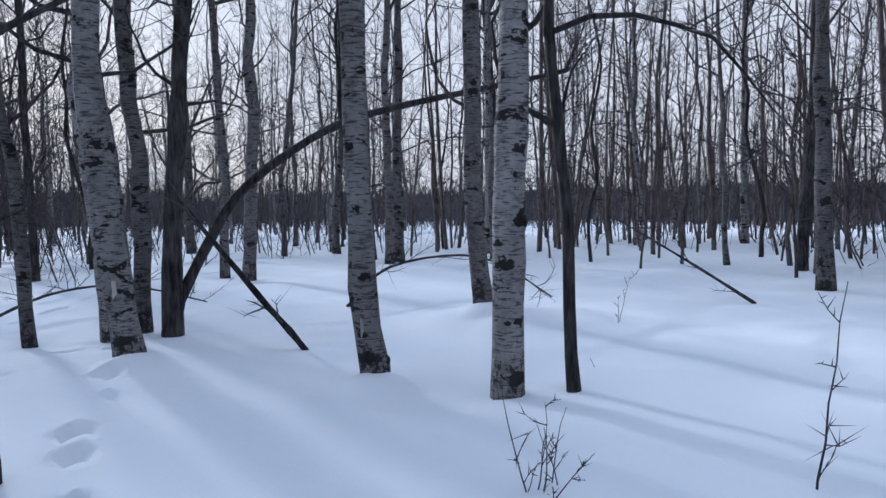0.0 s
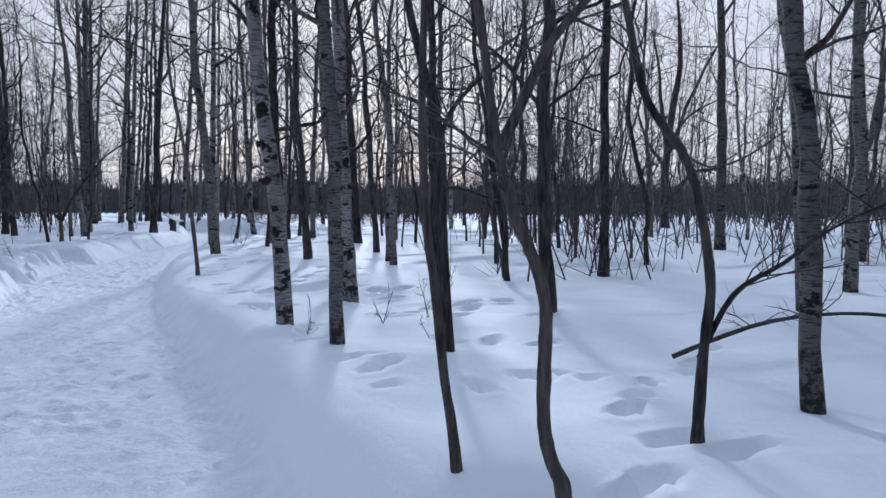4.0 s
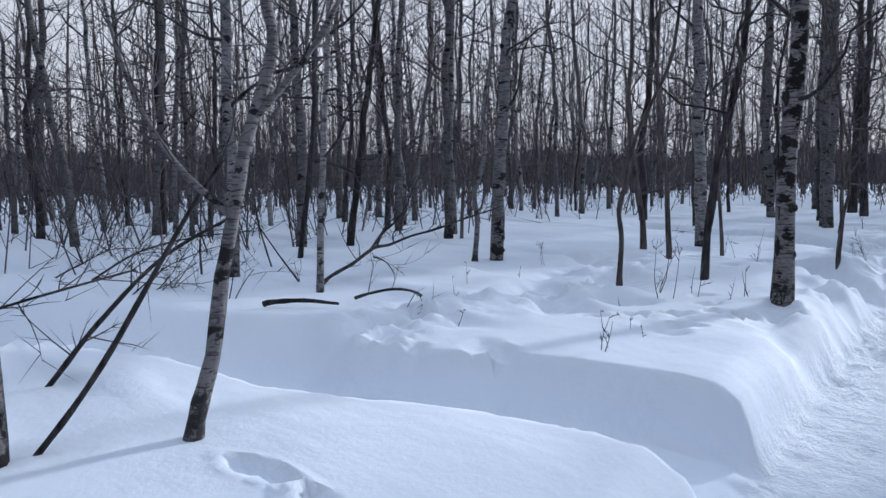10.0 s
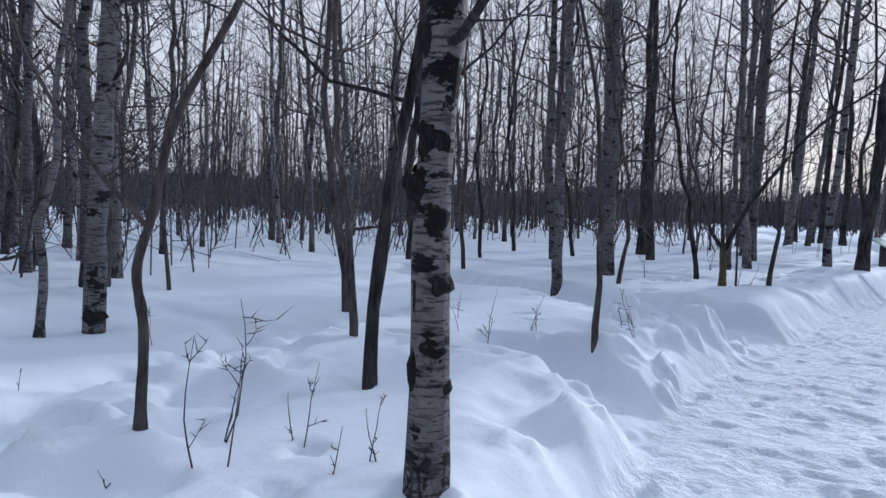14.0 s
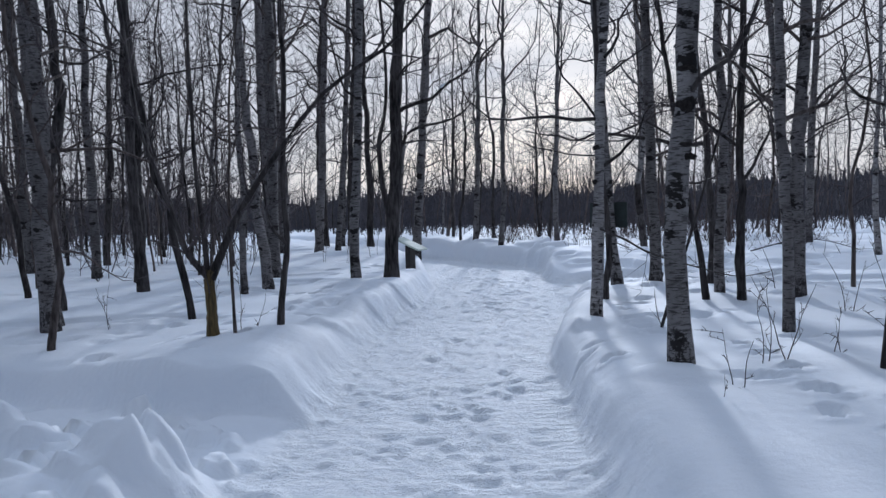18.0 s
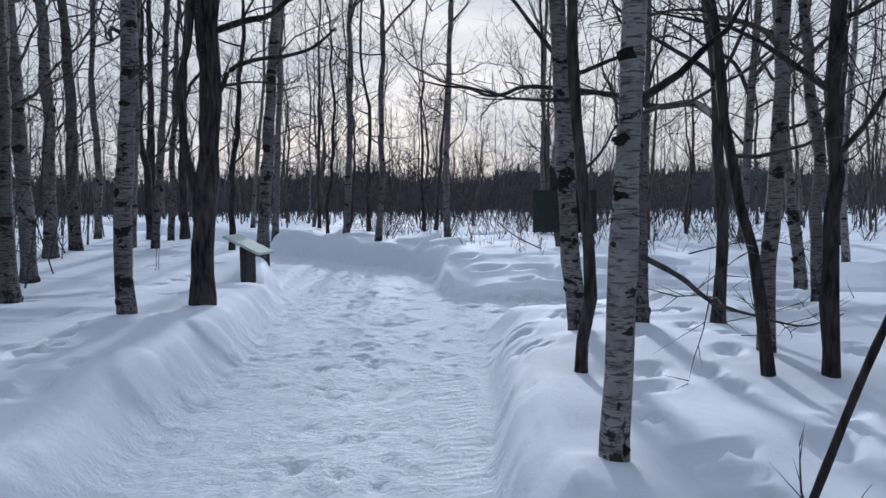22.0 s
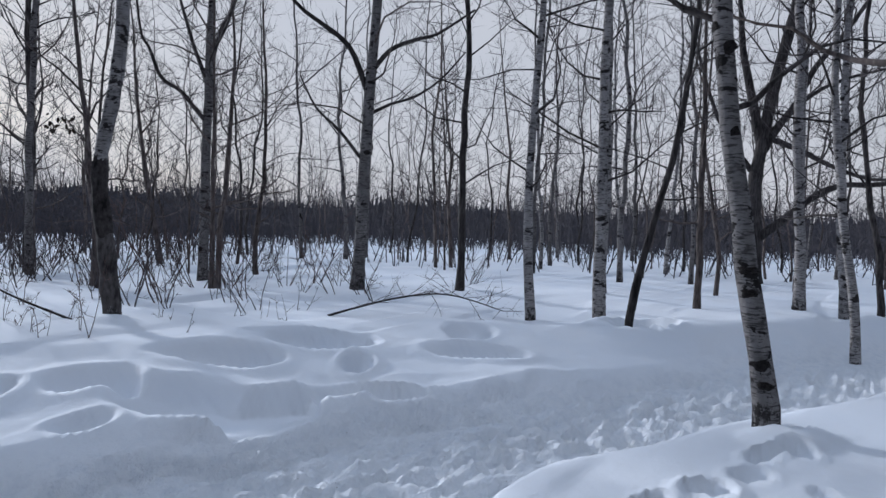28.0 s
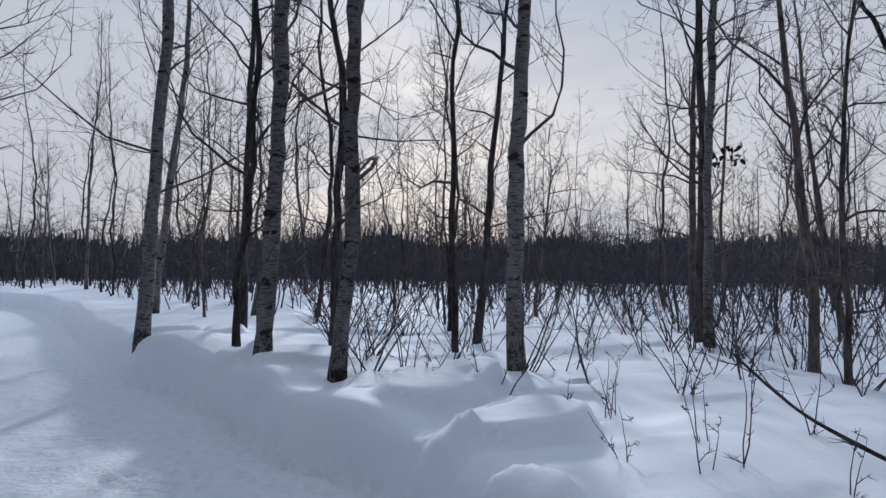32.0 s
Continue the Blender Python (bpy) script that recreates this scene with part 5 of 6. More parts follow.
# crooked trees, leaning stems and fallen wood beside the track
# further trees of the wood, and crooked ones among them
tree("aspen", 13.46, 7.65, 0.100, 14.0, (0.011, -0.011), bend=0.45)
tree("dark", 11.81, 5.35, 0.066, 10.0, (-0.002, 0.003), bend=0.70)
tree("aspen", 6.40, 17.47, 0.100, 14.0, (0.011, -0.003), bend=0.45)
tree("dark", 23.64, 3.80, 0.100, 12.0, (-0.016, 0.044), bend=0.70)
tree("aspen", 3.47, 10.81, 0.051, 11.1, (0.032, -0.006), bend=0.45)
tree("brown", 4.67, 7.92, 0.033, 5.3, (-0.018, 0.006), bend=0.70)
tree("aspen", 12.34, 5.24, 0.075, 12.5, (-0.033, 0.047), bend=0.45)
tree("dark", 13.41, 6.79, 0.052, 9.1, (-0.021, 0.028), bend=0.70)
tree("dark", 9.75, 18.28, 0.100, 12.0, (-0.011, 0.004), bend=0.70)
tree("dark", -9.60, 10.03, 0.058, 9.5, (0.075, 0.132), bend=0.70)
tree("aspen", -10.63, 11.99, 0.065, 11.9, (0.006, 0.009), bend=0.45)
tree("aspen", -19.00, 8.34, 0.100, 14.0, (0.006, 0.036), bend=0.45)
tree("dark", -15.72, 7.40, 0.071, 10.3, (0.003, 0.018), bend=0.70)
tree("aspen", -18.15, 7.22, 0.090, 13.4, (0.002, 0.021), bend=0.45)
tree("birch", -19.69, 13.26, 0.100, 13.0, (0.004, 0.010), bend=0.45)
tree("dark", -13.64, 9.80, 0.053, 9.2, (0.004, 0.010), bend=0.70)
tree("aspen", -13.86, 8.81, 0.064, 11.8, (0.016, 0.058), bend=0.45)
tree("dark", -14.38, 13.58, 0.061, 9.6, (0.007, 0.012), bend=0.70)
tree("dark", -11.81, 12.81, 0.065, 9.9, (-0.049, -0.078), bend=0.70)
tree("brown", -9.18, 12.14, 0.032, 5.3, (-0.012, -0.015), bend=0.70)
tree("brown", -8.53, 12.53, 0.023, 4.9, (0.002, 0.003), bend=0.70)
tree("dark", -9.42, 18.90, 0.091, 11.5, (-0.007, -0.004), bend=0.70)
tree("aspen", -13.79, 9.48, 0.047, 10.8, (0.011, 0.044), bend=0.45)
tree("dark", -14.06, 9.02, 0.063, 9.8, (0.008, 0.038), bend=0.70)
tree("aspen", -14.55, 14.81, 0.086, 13.1, (-0.005, -0.008), bend=0.45)
tree("aspen", -15.58, 14.37, 0.090, 13.4, (-0.004, -0.008), bend=0.45)
tree("brown", -4.79, 17.57, 0.035, 5.4, (-0.019, -0.006), bend=0.70)
tree("dark", -3.92, 19.26, 0.041, 8.5, (-0.097, -0.018), bend=0.70)
tree("brown", -7.75, 18.19, 0.041, 5.6, (-0.037, -0.021), bend=0.70)
tree("aspen", -3.58, 22.39, 0.087, 13.2, (-0.083, -0.011), bend=0.45)
tree("aspen", -9.30, 11.96, 0.072, 12.3, (-0.011, -0.009), bend=0.45)
tree("dark", -5.87, 20.22, 0.079, 10.7, (-0.048, -0.014), bend=0.70)
tree("dark", -8.45, 28.39, 0.084, 11.0, (0.011, 0.004), bend=0.70)
tree("dark", -3.70, 34.20, 0.100, 12.0, (0.027, 0.002), bend=0.70)
tree("aspen", -3.11, 33.09, 0.081, 12.9, (0.048, 0.003), bend=0.45)
tree("aspen", -5.28, 35.89, 0.100, 14.0, (0.035, 0.007), bend=0.45)
tree("dark", -1.59, 29.86, 0.066, 9.9, (0.016, 0.001), bend=0.70)
tree("dark", -11.90, 46.12, 0.100, 12.0, (0.070, 0.026), bend=0.70)
tree("dark", 0.74, 33.63, 0.049, 9.0, (-0.003, 0.000), bend=0.70)
tree("dark", 1.90, 34.17, 0.063, 9.8, (0.009, -0.001), bend=0.70)
tree("dark", 3.37, 33.56, 0.045, 8.7, (0.023, -0.006), bend=0.70)
tree("brown", 9.97, 31.33, 0.055, 6.2, (-0.002, 0.002), bend=0.70)
tree("dark", 13.04, 21.02, 0.052, 9.1, (0.001, 0.054), bend=0.70)
tree("brown", 14.09, 23.64, 0.045, 5.8, (-0.006, 0.034), bend=0.70)
tree("aspen", -3.9, 21.86, 0.055, 11.0, (-0.01, 0.0))
bent_tree("crooked_tree", -7.15, 10.27, 0.038, [(0, 0, 0), (0.03, 0.02, 0.5), (0.0, 0.0, 0.9), (0.06, 0.05, 1.15), (0.10, 0.10, 1.5), (0.05, 0.12, 2.0), (0.15, 0.2, 2.8)], ASPEN, "crooked grey young tree standing in snow", [([(0.02, 0.01, 0.95), (-0.1, -0.1, 1.15), (-0.15, -0.2, 1.6)], 0.014)], 7.0, 30, 31)
bent_tree("arching_tree", 4.5, 0.2, 0.055, [(0, 0, 0), (0.03, -0.01, 0.27), (0.3, -0.1, 0.84), (0.65, -0.22, 1.35), (1.43, -0.48, 1.9), (2.3, -0.65, 2.2), (3.67, -0.93, 2.55), (5.0, -1.2, 2.9)],
          DARK, "dark bare tree arching low over the snow", height=3.4, twigs=34, seed=4)
bent_tree("crooked_tree", 1.66, 0.33, 0.033, [(0, 0, 0), (0.03, -0.01, 0.17), (0.03, -0.01, 0.37), (-0.01, 0, 0.47), (-0.04, 0.01, 0.61), (-0.04, 0.01, 0.88), (-0.04, 0.01, 1.04), (-0.08, 0.02, 1.2), (-0.15, 0.04, 1.36), (-0.2, 0.05, 1.54), (-0.22, 0.06, 1.65), (-0.25, 0.07, 1.89), (-0.3, 0.08, 2.26)], BROWN,
          "thin crooked brown tree growing from the snow bank", [([(-0.2, 0.05, 1.6), (-0.11, 0.03, 1.8), (-0.04, 0.01, 1.95), (0.06, -0.02, 2.08), (0.19, -0.05, 2.22), (0.35, -0.08, 2.33), (0.7, -0.2, 2.6)], 0.022)], 4.8, 30, 5, z=0.14)
bent_tree("forked_tree", 2.03, 2.69, 0.042, [(0, 0, 0), (-0.04, 0.01, 0.77), (-0.06, 0.02, 1.48), (-0.19, 0.05, 2.02), (-0.29, 0.08, 2.5)], DARK,
          "dark forked bare tree standing in snow", [([(-0.06, 0.03, 1.4), (0.0, 0, 1.64), (0.15, -0.08, 1.84), (0.4, -0.2, 2.1), (0.6, -0.2, 2.9)], 0.022)], 6.5, 40, 6)
bent_tree("crooked_tree", 1.45, 0.81, 0.024, [(0, 0, 0), (-0.05, 0.01, 0.38), (-0.09, 0.02, 0.76), (-0.13, 0.03, 1.08), (-0.14, 0.04, 1.55), (-0.13, 0.03, 2.05)], BROWN,
          "thin brown sapling leaning from the snow bank", height=4.5, twigs=22, seed=7)
bent_tree("crooked_tree", 2.62, 0.77, 0.028, [(0, 0, 0), (0.01, -0.01, 0.39), (0.03, -0.02, 0.78), (-0.06, 0.04, 1.28), (-0.22, 0.14, 1.58), (-0.3, 0.19, 1.98)], DARK,
          "dark crooked sapling with a low side limb", [([(0, 0, 0.39), (0.12, -0.07, 0.69), (0.29, -0.18, 0.84), (0.46, -0.28, 1.0), (0.75, -0.4, 1.15)], 0.016)], 4.8, 26, 8)
bent_tree("crooked_tree", 0.16, 9.6, 0.034, [(0, 0, 0), (-0.07, 0, 0.93), (-0.16, 0, 1.97), (-0.32, 0.01, 2.92)], BROWN, "thin dark bent tree beside the track", height=6.0, twigs=24, seed=9)
tree("burnt", -4.18, 4.06, 0.076, 11.0, (0.03, 0.065), label="pale birch with a black foot beside leaning poles")
bent_tree("crooked_tree", -4.32, 3.96, 0.018, [(0, 0, 0), (0.02, 0.04, 0.47), (0.03, 0.09, 1.08), (0.04, 0.11, 1.42), (0.07, 0.18, 1.95)], DARK, "thin dark sapling beside a birch", height=5.0, twigs=24, seed=10)
bent_tree("crooked_tree", -3.79, 4.78, 0.038, [(0, 0, 0), (0.04, 0.08, 0.35), (0.06, 0.13, 0.69), (0.09, 0.19, 1.0), (0.11, 0.25, 1.28), (0.16, 0.35, 1.64), (0.15, 0.33, 1.87)], ASPEN,
          "crooked grey tree with knots leaning over the snow", [([(0.08, 0.17, 0.95), (-0.1, 0.0, 1.2), (-0.3, -0.1, 1.6), (-0.4, -0.2, 2.3)], 0.018), ([(0.12, 0.27, 1.35), (0.3, 0.5, 1.7), (0.5, 0.8, 2.4)], 0.02)], 5.5, 40, 11)
bent_tree("crooked_tree", -4.36, 9.2, 0.027, [(0, 0, 0), (0.01, 0.01, 0.43), (-0.01, -0.01, 0.71), (0.03, 0.04, 0.96), (0.08, 0.12, 1.38), (0.25, 0.35, 1.97)], BROWN,
          "mossy crooked young tree standing in snow", [([(0.02, 0.02, 0.9), (-0.15, -0.15, 1.2), (-0.4, -0.3, 1.7), (-0.5, -0.5, 2.4)], 0.014)], 5.0, 30, 12)
bent_tree("forked_tree", -3.25, 17.3, 0.050, [(0, 0, 0), (0, 0, 0.25), (-0.01, 0, 0.5), (0.01, 0, 0.58)], MOSSY, "forked dark tree with yellow mossy foot and long arching stem",
          [([(0.01, 0, 0.5), (0.16, 0.05, 0.87), (0.30, 0.10, 1.15), (0.57, 0.18, 1.57), (1.04, 0.32, 2.18), (1.75, 0.55, 2.75), (2.4, 0.7, 3.6)], 0.040),
           ([(0, 0, 0.5), (-0.16, -0.05, 0.72), (-0.25, -0.08, 1.0), (-0.37, -0.12, 1.44), (-0.5, -0.15, 1.9), (-0.6, -0.2, 3.2)], 0.032),
           ([(-0.02, 0, 0.5), (-0.05, 0.02, 1.0), (-0.1, 0.05, 1.6), (-0.12, 0.1, 3.0), (-0.05, 0.1, 4.2)], 0.028),
           ([(-0.14, -0.04, 0.7), (-0.16, 0.02, 1.1), (-0.2, 0.05, 1.5), (-0.26, 0.1, 2.6)], 0.018)], 1.0, 3, 13, finish=False, limb_bark=DARK, taper=0.1)
bent_tree("crooked_tree", -2.71, 17.64, 0.034, [(0, 0, 0), (0.04, 0.01, 0.4), (0.09, 0.02, 0.79), (0.07, 0.02, 1.31), (0.12, 0.03, 2.34)], DARK, "thin dark tree on the edge of the snow bank",
          [([(0.09, 0.02, 0.75), (-0.05, -0.05, 0.95), (-0.1, -0.05, 1.4), (-0.12, -0.05, 2.2)], 0.02)], 6.0, 30, 14)
bent_tree("crooked_tree", -3.11, 17.54, 0.016, [(0, 0, 0), (-0.01, 0, 0.65), (0, 0, 1.32)], BROWN, "thin brown sapling beside a forked tree", height=4.2, twigs=18, seed=15)
bent_tree("crooked_tree", -4.81, 12.56, 0.026, [(0, 0, 0), (-0.03, -0.03, 0.57), (-0.06, -0.05, 0.92)], BROWN, "thin brown sapling standing in snow", height=3.6, twigs=20, seed=16)
bent_tree("crooked_aspen", 4.65, 27.7, 0.088, [(0, 0, 0), (-0.06, 0.04, 0.78), (-0.12, 0.07, 1.51), (-0.01, 0.01, 2.32), (0.04, -0.03, 3.13), (0, 0, 4.02)], SCARRED,
          "crooked grey aspen with a wide black scar", [([(0.02, 0, 3.9), (-0.4, 0.3, 4.5), (-0.7, 0.5, 5.6)], 0.03), ([(0.0, 0, 4.0), (0.3, -0.3, 4.5), (0.5, -0.4, 5.5)], 0.03)], 9.5, 50, 17, sleeves=((-0.05, 1.0, OLD), (0.68, 1.8, SCAR), (2.55, 2.75, SCAR)))
bent_tree("spreading_tree", 18.74, 23.63, 0.20, [(0, 0, 0), (0, 0.03, 1.2), (-0.01, 0.06, 2.36), (0.01, -0.08, 3.45), (0.03, -0.28, 4.79), (0.06, -0.52, 5.96), (0.08, -0.66, 6.73)], DARK,
          "large dark spreading tree with low heavy limbs",
          [([(0.01, -0.05, 3.3), (-0.03, 0.22, 4.55), (-0.06, 0.45, 5.66), (-0.08, 0.57, 6.89), (-0.3, 0.8, 8.5)], 0.13), ([(0, -0.05, 1.07), (0.1, -0.76, 1.69), (0.16, -1.21, 2.1), (0.24, -1.78, 2.37), (0.36, -2.64, 2.42), (0.5, -4.3, 2.85), (0.5, -6.0, 3.6)], 0.11),
           ([(0.01, -0.1, 3.55), (0.13, -0.93, 3.17), (0.22, -1.65, 2.77), (0.35, -2.63, 2.51), (0.5, -4.0, 3.1)], 0.08), ([(0.03, -0.1, 3.2), (0.05, -0.35, 3.7), (0.1, -0.75, 4.3), (0.14, -1.1, 5.1), (0.2, -1.7, 5.9), (0.29, -2.2, 6.7), (0.5, -3.2, 8.0)], 0.11), ([(0.05, -0.5, 3.95), (0.1, -1.1, 4.5), (0.15, -1.7, 4.8), (0.2, -2.6, 5.0), (0.3, -3.8, 5.3)], 0.06),
           ([(0, 0.06, 2.6), (-0.5, 0.9, 4.0), (-0.8, 1.6, 6.5)], 0.08)], 11.0, 110, 18, taper=0.95)
bent_tree("broken_snag", 3.81, 35.7, 0.062, [(0, 0, 0), (-0.03, 0.01, 1.04), (-0.11, 0.03, 1.65)], DARK, "dark broken stump standing in the brush", twigs=3, seed=19, finish=False)
bent_tree("crooked_tree", 2.9, 20.55, 0.062, [(0, 0, 0), (0.03, 0, 0.8), (-0.02, 0.02, 1.5), (-0.03, 0.05, 2.1), (-0.12, 0.1, 2.9), (-0.2, 0.1, 3.8)], DARK, "dark bare tree with a long level limb",
          [([(-0.02, 0.03, 1.80), (0.40, 1.00, 2.07), (0.10, 1.20, 2.05), (-0.15, 1.40, 2.17), (-0.40, 1.55, 2.23), (-0.70, 2.05, 2.35), (-0.90, 2.45, 2.41), (-1.10, 2.55, 2.33), (-1.30, 2.55, 2.32), (-1.50, 2.65, 2.41), (-1.73, 2.80, 2.45), (-2.00, 3.05, 2.55)], 0.040),
           ([(-0.40, 1.55, 2.23), (-0.50, 1.95, 2.26), (-0.55, 2.15, 2.25), (-0.60, 2.65, 2.30), (-0.80, 2.95, 2.34), (-1.12, 3.25, 2.38), (-1.30, 3.40, 2.47)], 0.021), ([(-0.60, 2.60, 2.30), (-0.45, 2.85, 2.15), (-0.28, 3.15, 2.00), (-0.25, 3.30, 1.85), (0.00, 3.55, 1.80)], 0.010),
           ([(-1.73, 2.80, 2.45), (-1.78, 2.87, 2.35), (-1.74, 2.95, 2.23), (-1.75, 3.05, 2.10)], 0.008), ([(-0.90, 2.45, 2.41), (-0.88, 2.50, 2.55), (-1.00, 2.55, 2.70), (-0.95, 2.65, 2.95)], 0.012)], 8.0, 40, 20)
snowless_log("dead_pole", 0.82, 17.26, 0.019, [(-0.08, 0.05, -0.3), (0, 0, 0), (0.11, -0.08, 0.46), (0.22, -0.16, 0.87), (0.34, -0.25, 1.4), (0.5, -0.36, 2.1)], "dark dead pole leaning out of the snow", twigs=3)
snowless_log("dead_pole", -4.13, 4.27, 0.018, [(-0.1, -0.2, -0.25), (0, 0, 0), (0.12, 0.23, 0.35), (0.27, 0.55, 0.95), (0.34, 0.7, 1.2)], "dark dead pole leaning out of the snow", twigs=2)
snowless_log("dead_pole", -5.12, 4.59, 0.020, [(-0.1, -0.2, -0.25), (0, 0, 0), (0.11, 0.23, 0.32), (0.26, 0.56, 0.68), (0.45, 0.95, 0.92)], "dark dead branch leaning on a tree", twigs=8)
snowless_log("fallen_log", -6.25, 6.66, 0.030, [(-0.06, -0.05, 0.01), (0.0, 0.0, 0.03), (0.24, 0.17, 0.05), (0.5, 0.34, 0.03)], "short dark log lying in the snow", z=0.43)
snowless_log("fallen_branch", -5.45, 7.08, 0.015, [(-0.1, -0.06, 0.02), (0, 0, 0.06), (0.16, 0.12, 0.10), (0.34, 0.18, 0.10), (0.5, 0.2, 0.05), (0.68, 0.22, -0.04)], "curved dark branch lying in the snow", twigs=5, z=0.51)
snowless_log("fallen_branch", -7.0, 7.8, 0.022, [(-0.03, -0.1, -0.05), (0, 0, 0.07), (0.07, 0.27, 0.2), (0.14, 0.5, 0.35), (0.19, 0.7, 0.38), (0.26, 0.95, 0.46), (0.35, 1.25, 0.52), (0.43, 1.57, 0.61), (0.6, 2.1, 0.75)],
             "dark fallen branch rising from the snow", twigs=12)
for _b, _a in (([(0.13, 0.46, 0.32), (0.17, 0.62, 0.52), (0.21, 0.75, 0.62), (0.25, 0.89, 0.78), (0.26, 0.95, 0.91), (0.3, 1.1, 1.2)], 0.018), ([(0.15, 0.54, 0.36), (0.18, 0.66, 0.6), (0.23, 0.85, 0.71), (0.3, 1.1, 0.9)], 0.013),
               ([(0.21, 0.74, 0.39), (0.21, 0.74, 0.51), (0.25, 0.89, 0.6)], 0.010), ([(0.14, 0.5, 0.26), (0.18, 0.66, 0.18), (0.21, 0.77, 0.0)], 0.010)):
    snowless_log("fallen_branch", -7.0, 7.8, _a, _b, "side branch of a fallen branch over the snow", twigs=6, seed=int(_a * 3000))
snowless_log("dead_pole", 4.75, -1.23, 0.035, [(0.05, -0.05, -0.2), (0, 0, 0), (-0.25, 0.25, 0.45), (-0.5, 0.55, 0.95), (-0.62, 0.7, 1.2)], "dark dead pole leaning out of the snow", twigs=6)
def dead_bough(x, y, boughs, label, seed):
    """A dead bough whose fan of limbs and twigs rests on the snow."""
    rng = random.Random(seed)
    ob = empty("dead_bough", pose(x, y, ground_z(x, y)), label, "branch")
    for bends, a in boughs:
        line = smooth_line([Vector(b) for b in bends], 4)
        s = Soup()
        s.tube(line, [0.7 * a * (1 - 0.7 * k / (len(line) - 1)) for k in range(len(line))], 5, lumps=0.06, rng=rng)
        twiggy(s, rng, line, 0.8 * a, 9, 0.42)
        part("limb", s.mesh("limb", DARK), ob)


dead_bough(-7.68, 6.09, [([(-0.05, -0.12, -0.08), (0.03, 0.22, 0.2), (0.12, 0.42, 0.30), (0.2, 0.63, 0.38), (0.25, 0.9, 0.42)], 0.013), ([(0, -0.05, -0.06), (0.0, 0.2, 0.17), (-0.1, 0.5, 0.52), (-0.15, 0.66, 0.7)], 0.010),
                         ([(0, 0, -0.05), (0.1, 0.27, 0.06), (0.25, 0.5, 0.05), (0.4, 0.75, 0.12)], 0.008), ([(0, 0.1, -0.06), (0.05, 0.3, 0.15), (0.0, 0.52, 0.42), (0.05, 0.66, 0.62)], 0.009),
                         ([(0, 0.25, -0.08), (0.1, 0.4, 0.15), (0.15, 0.6, 0.46), (0.2, 0.72, 0.78)], 0.009), ([(-0.1, 0.0, -0.06), (-0.2, 0.1, 0.2), (-0.2, 0.05, 0.45)], 0.008), ([(0.1, 0.1, -0.05), (0.3, 0.35, 0.22), (0.4, 0.5, 0.3)], 0.008)],
           "tangle of dead dark twigs lying on the snow", 61)
dead_bough(-9.9, 6.1, [([(0, -0.3, -0.1), (0, 0.0, 0.06), (0.02, 0.24, 0.17), (0.04, 0.48, 0.28), (0.1, 0.75, 0.29), (0.2, 1.35, 0.22)], 0.016), ([(0, 0, 0.06), (0.3, 0.25, 0.25), (0.5, 0.6, 0.48)], 0.010), ([(0, 0.4, 0.24), (-0.2, 0.7, 0.5), (-0.2, 0.9, 0.6)], 0.009)],
           "low dead bough with bare side limbs on the snow", 62)
for _x, _y, _a, _b in ((-7.26, 7.6, 0.012, [(0.04, 0.06, -0.12), (0, 0, 0), (-0.07, -0.19, 0.3), (-0.13, -0.35, 0.57), (-0.16, -0.45, 0.72)]), (-8.66, 8.13, 0.012, [(0, 0.02, -0.1), (-0.04, -0.12, 0.44), (-0.06, -0.17, 0.79), (-0.1, -0.2, 1.2)]),
                       (-6.73, 6.46, 0.011, [(0, 0, -0.12), (0.01, 0.06, 0.34), (0.02, 0.10, 0.65), (0.03, 0.16, 0.85), (0.04, 0.25, 1.3)]), (-6.87, 6.64, 0.007, [(0, -0.03, -0.06), (0.02, 0.09, 0.14), (0.04, 0.19, 0.26)]),
                       (-6.9, 6.58, 0.006, [(0, 0, -0.08), (0.01, 0.06, 0.18), (0.02, 0.09, 0.45)]), (-8.67, 7.2, 0.014, [(0, 0, -0.1), (0, -0.01, 0.29), (0, 0.01, 0.51), (0.02, 0.04, 1.4)])):
    snowless_log("dead_sapling", _x, _y, _a, _b, "thin dead stem sticking out of the snow", twigs=3, seed=int(-_x * 90))
snowless_log("fallen_branch", 4.25, 27.92, 0.016, [(0.15, -0.15, -0.08), (0, 0, 0.02), (-0.23, 0.22, 0.16), (-0.43, 0.41, 0.31), (-0.66, 0.62, 0.58)], "thin dark branch lying among the shrubs", twigs=4)
snowless_log("fallen_branch", 7.4, 26.2, 0.016, [(-0.5, 0.6, 0.0), (0, 0, 0.22), (0.5, -0.5, 0.28), (1.1, -1.0, 0.06)], "dead branch with fine twigs lying on the snow", twigs=26, seed=8)
snowless_log("dead_branch", -5.6, 3.6, 0.014, [(0, 0, 0), (0.2, 0.3, 0.3), (0.5, 0.8, 0.5), (0.7, 1.4, 0.65)], "tangled dead twigs lying on the snow", twigs=40, seed=21)
snowless_log("dead_branch", -9.3, 6.2, 0.014, [(0, 0, 0), (0.3, 0.4, 0.3), (0.6, 0.9, 0.45), (0.8, 1.6, 0.5)], "tangled dead twigs lying on the snow", twigs=44, seed=22)
snowless_log("dead_branch", 6.6, 0.2, 0.02, [(0, 0, 0), (0.3, -0.4, 0.45), (0.9, -1.2, 0.55), (1.3, -1.9, 0.1)], "dark dead branch bowed over the snow", twigs=14, seed=23)
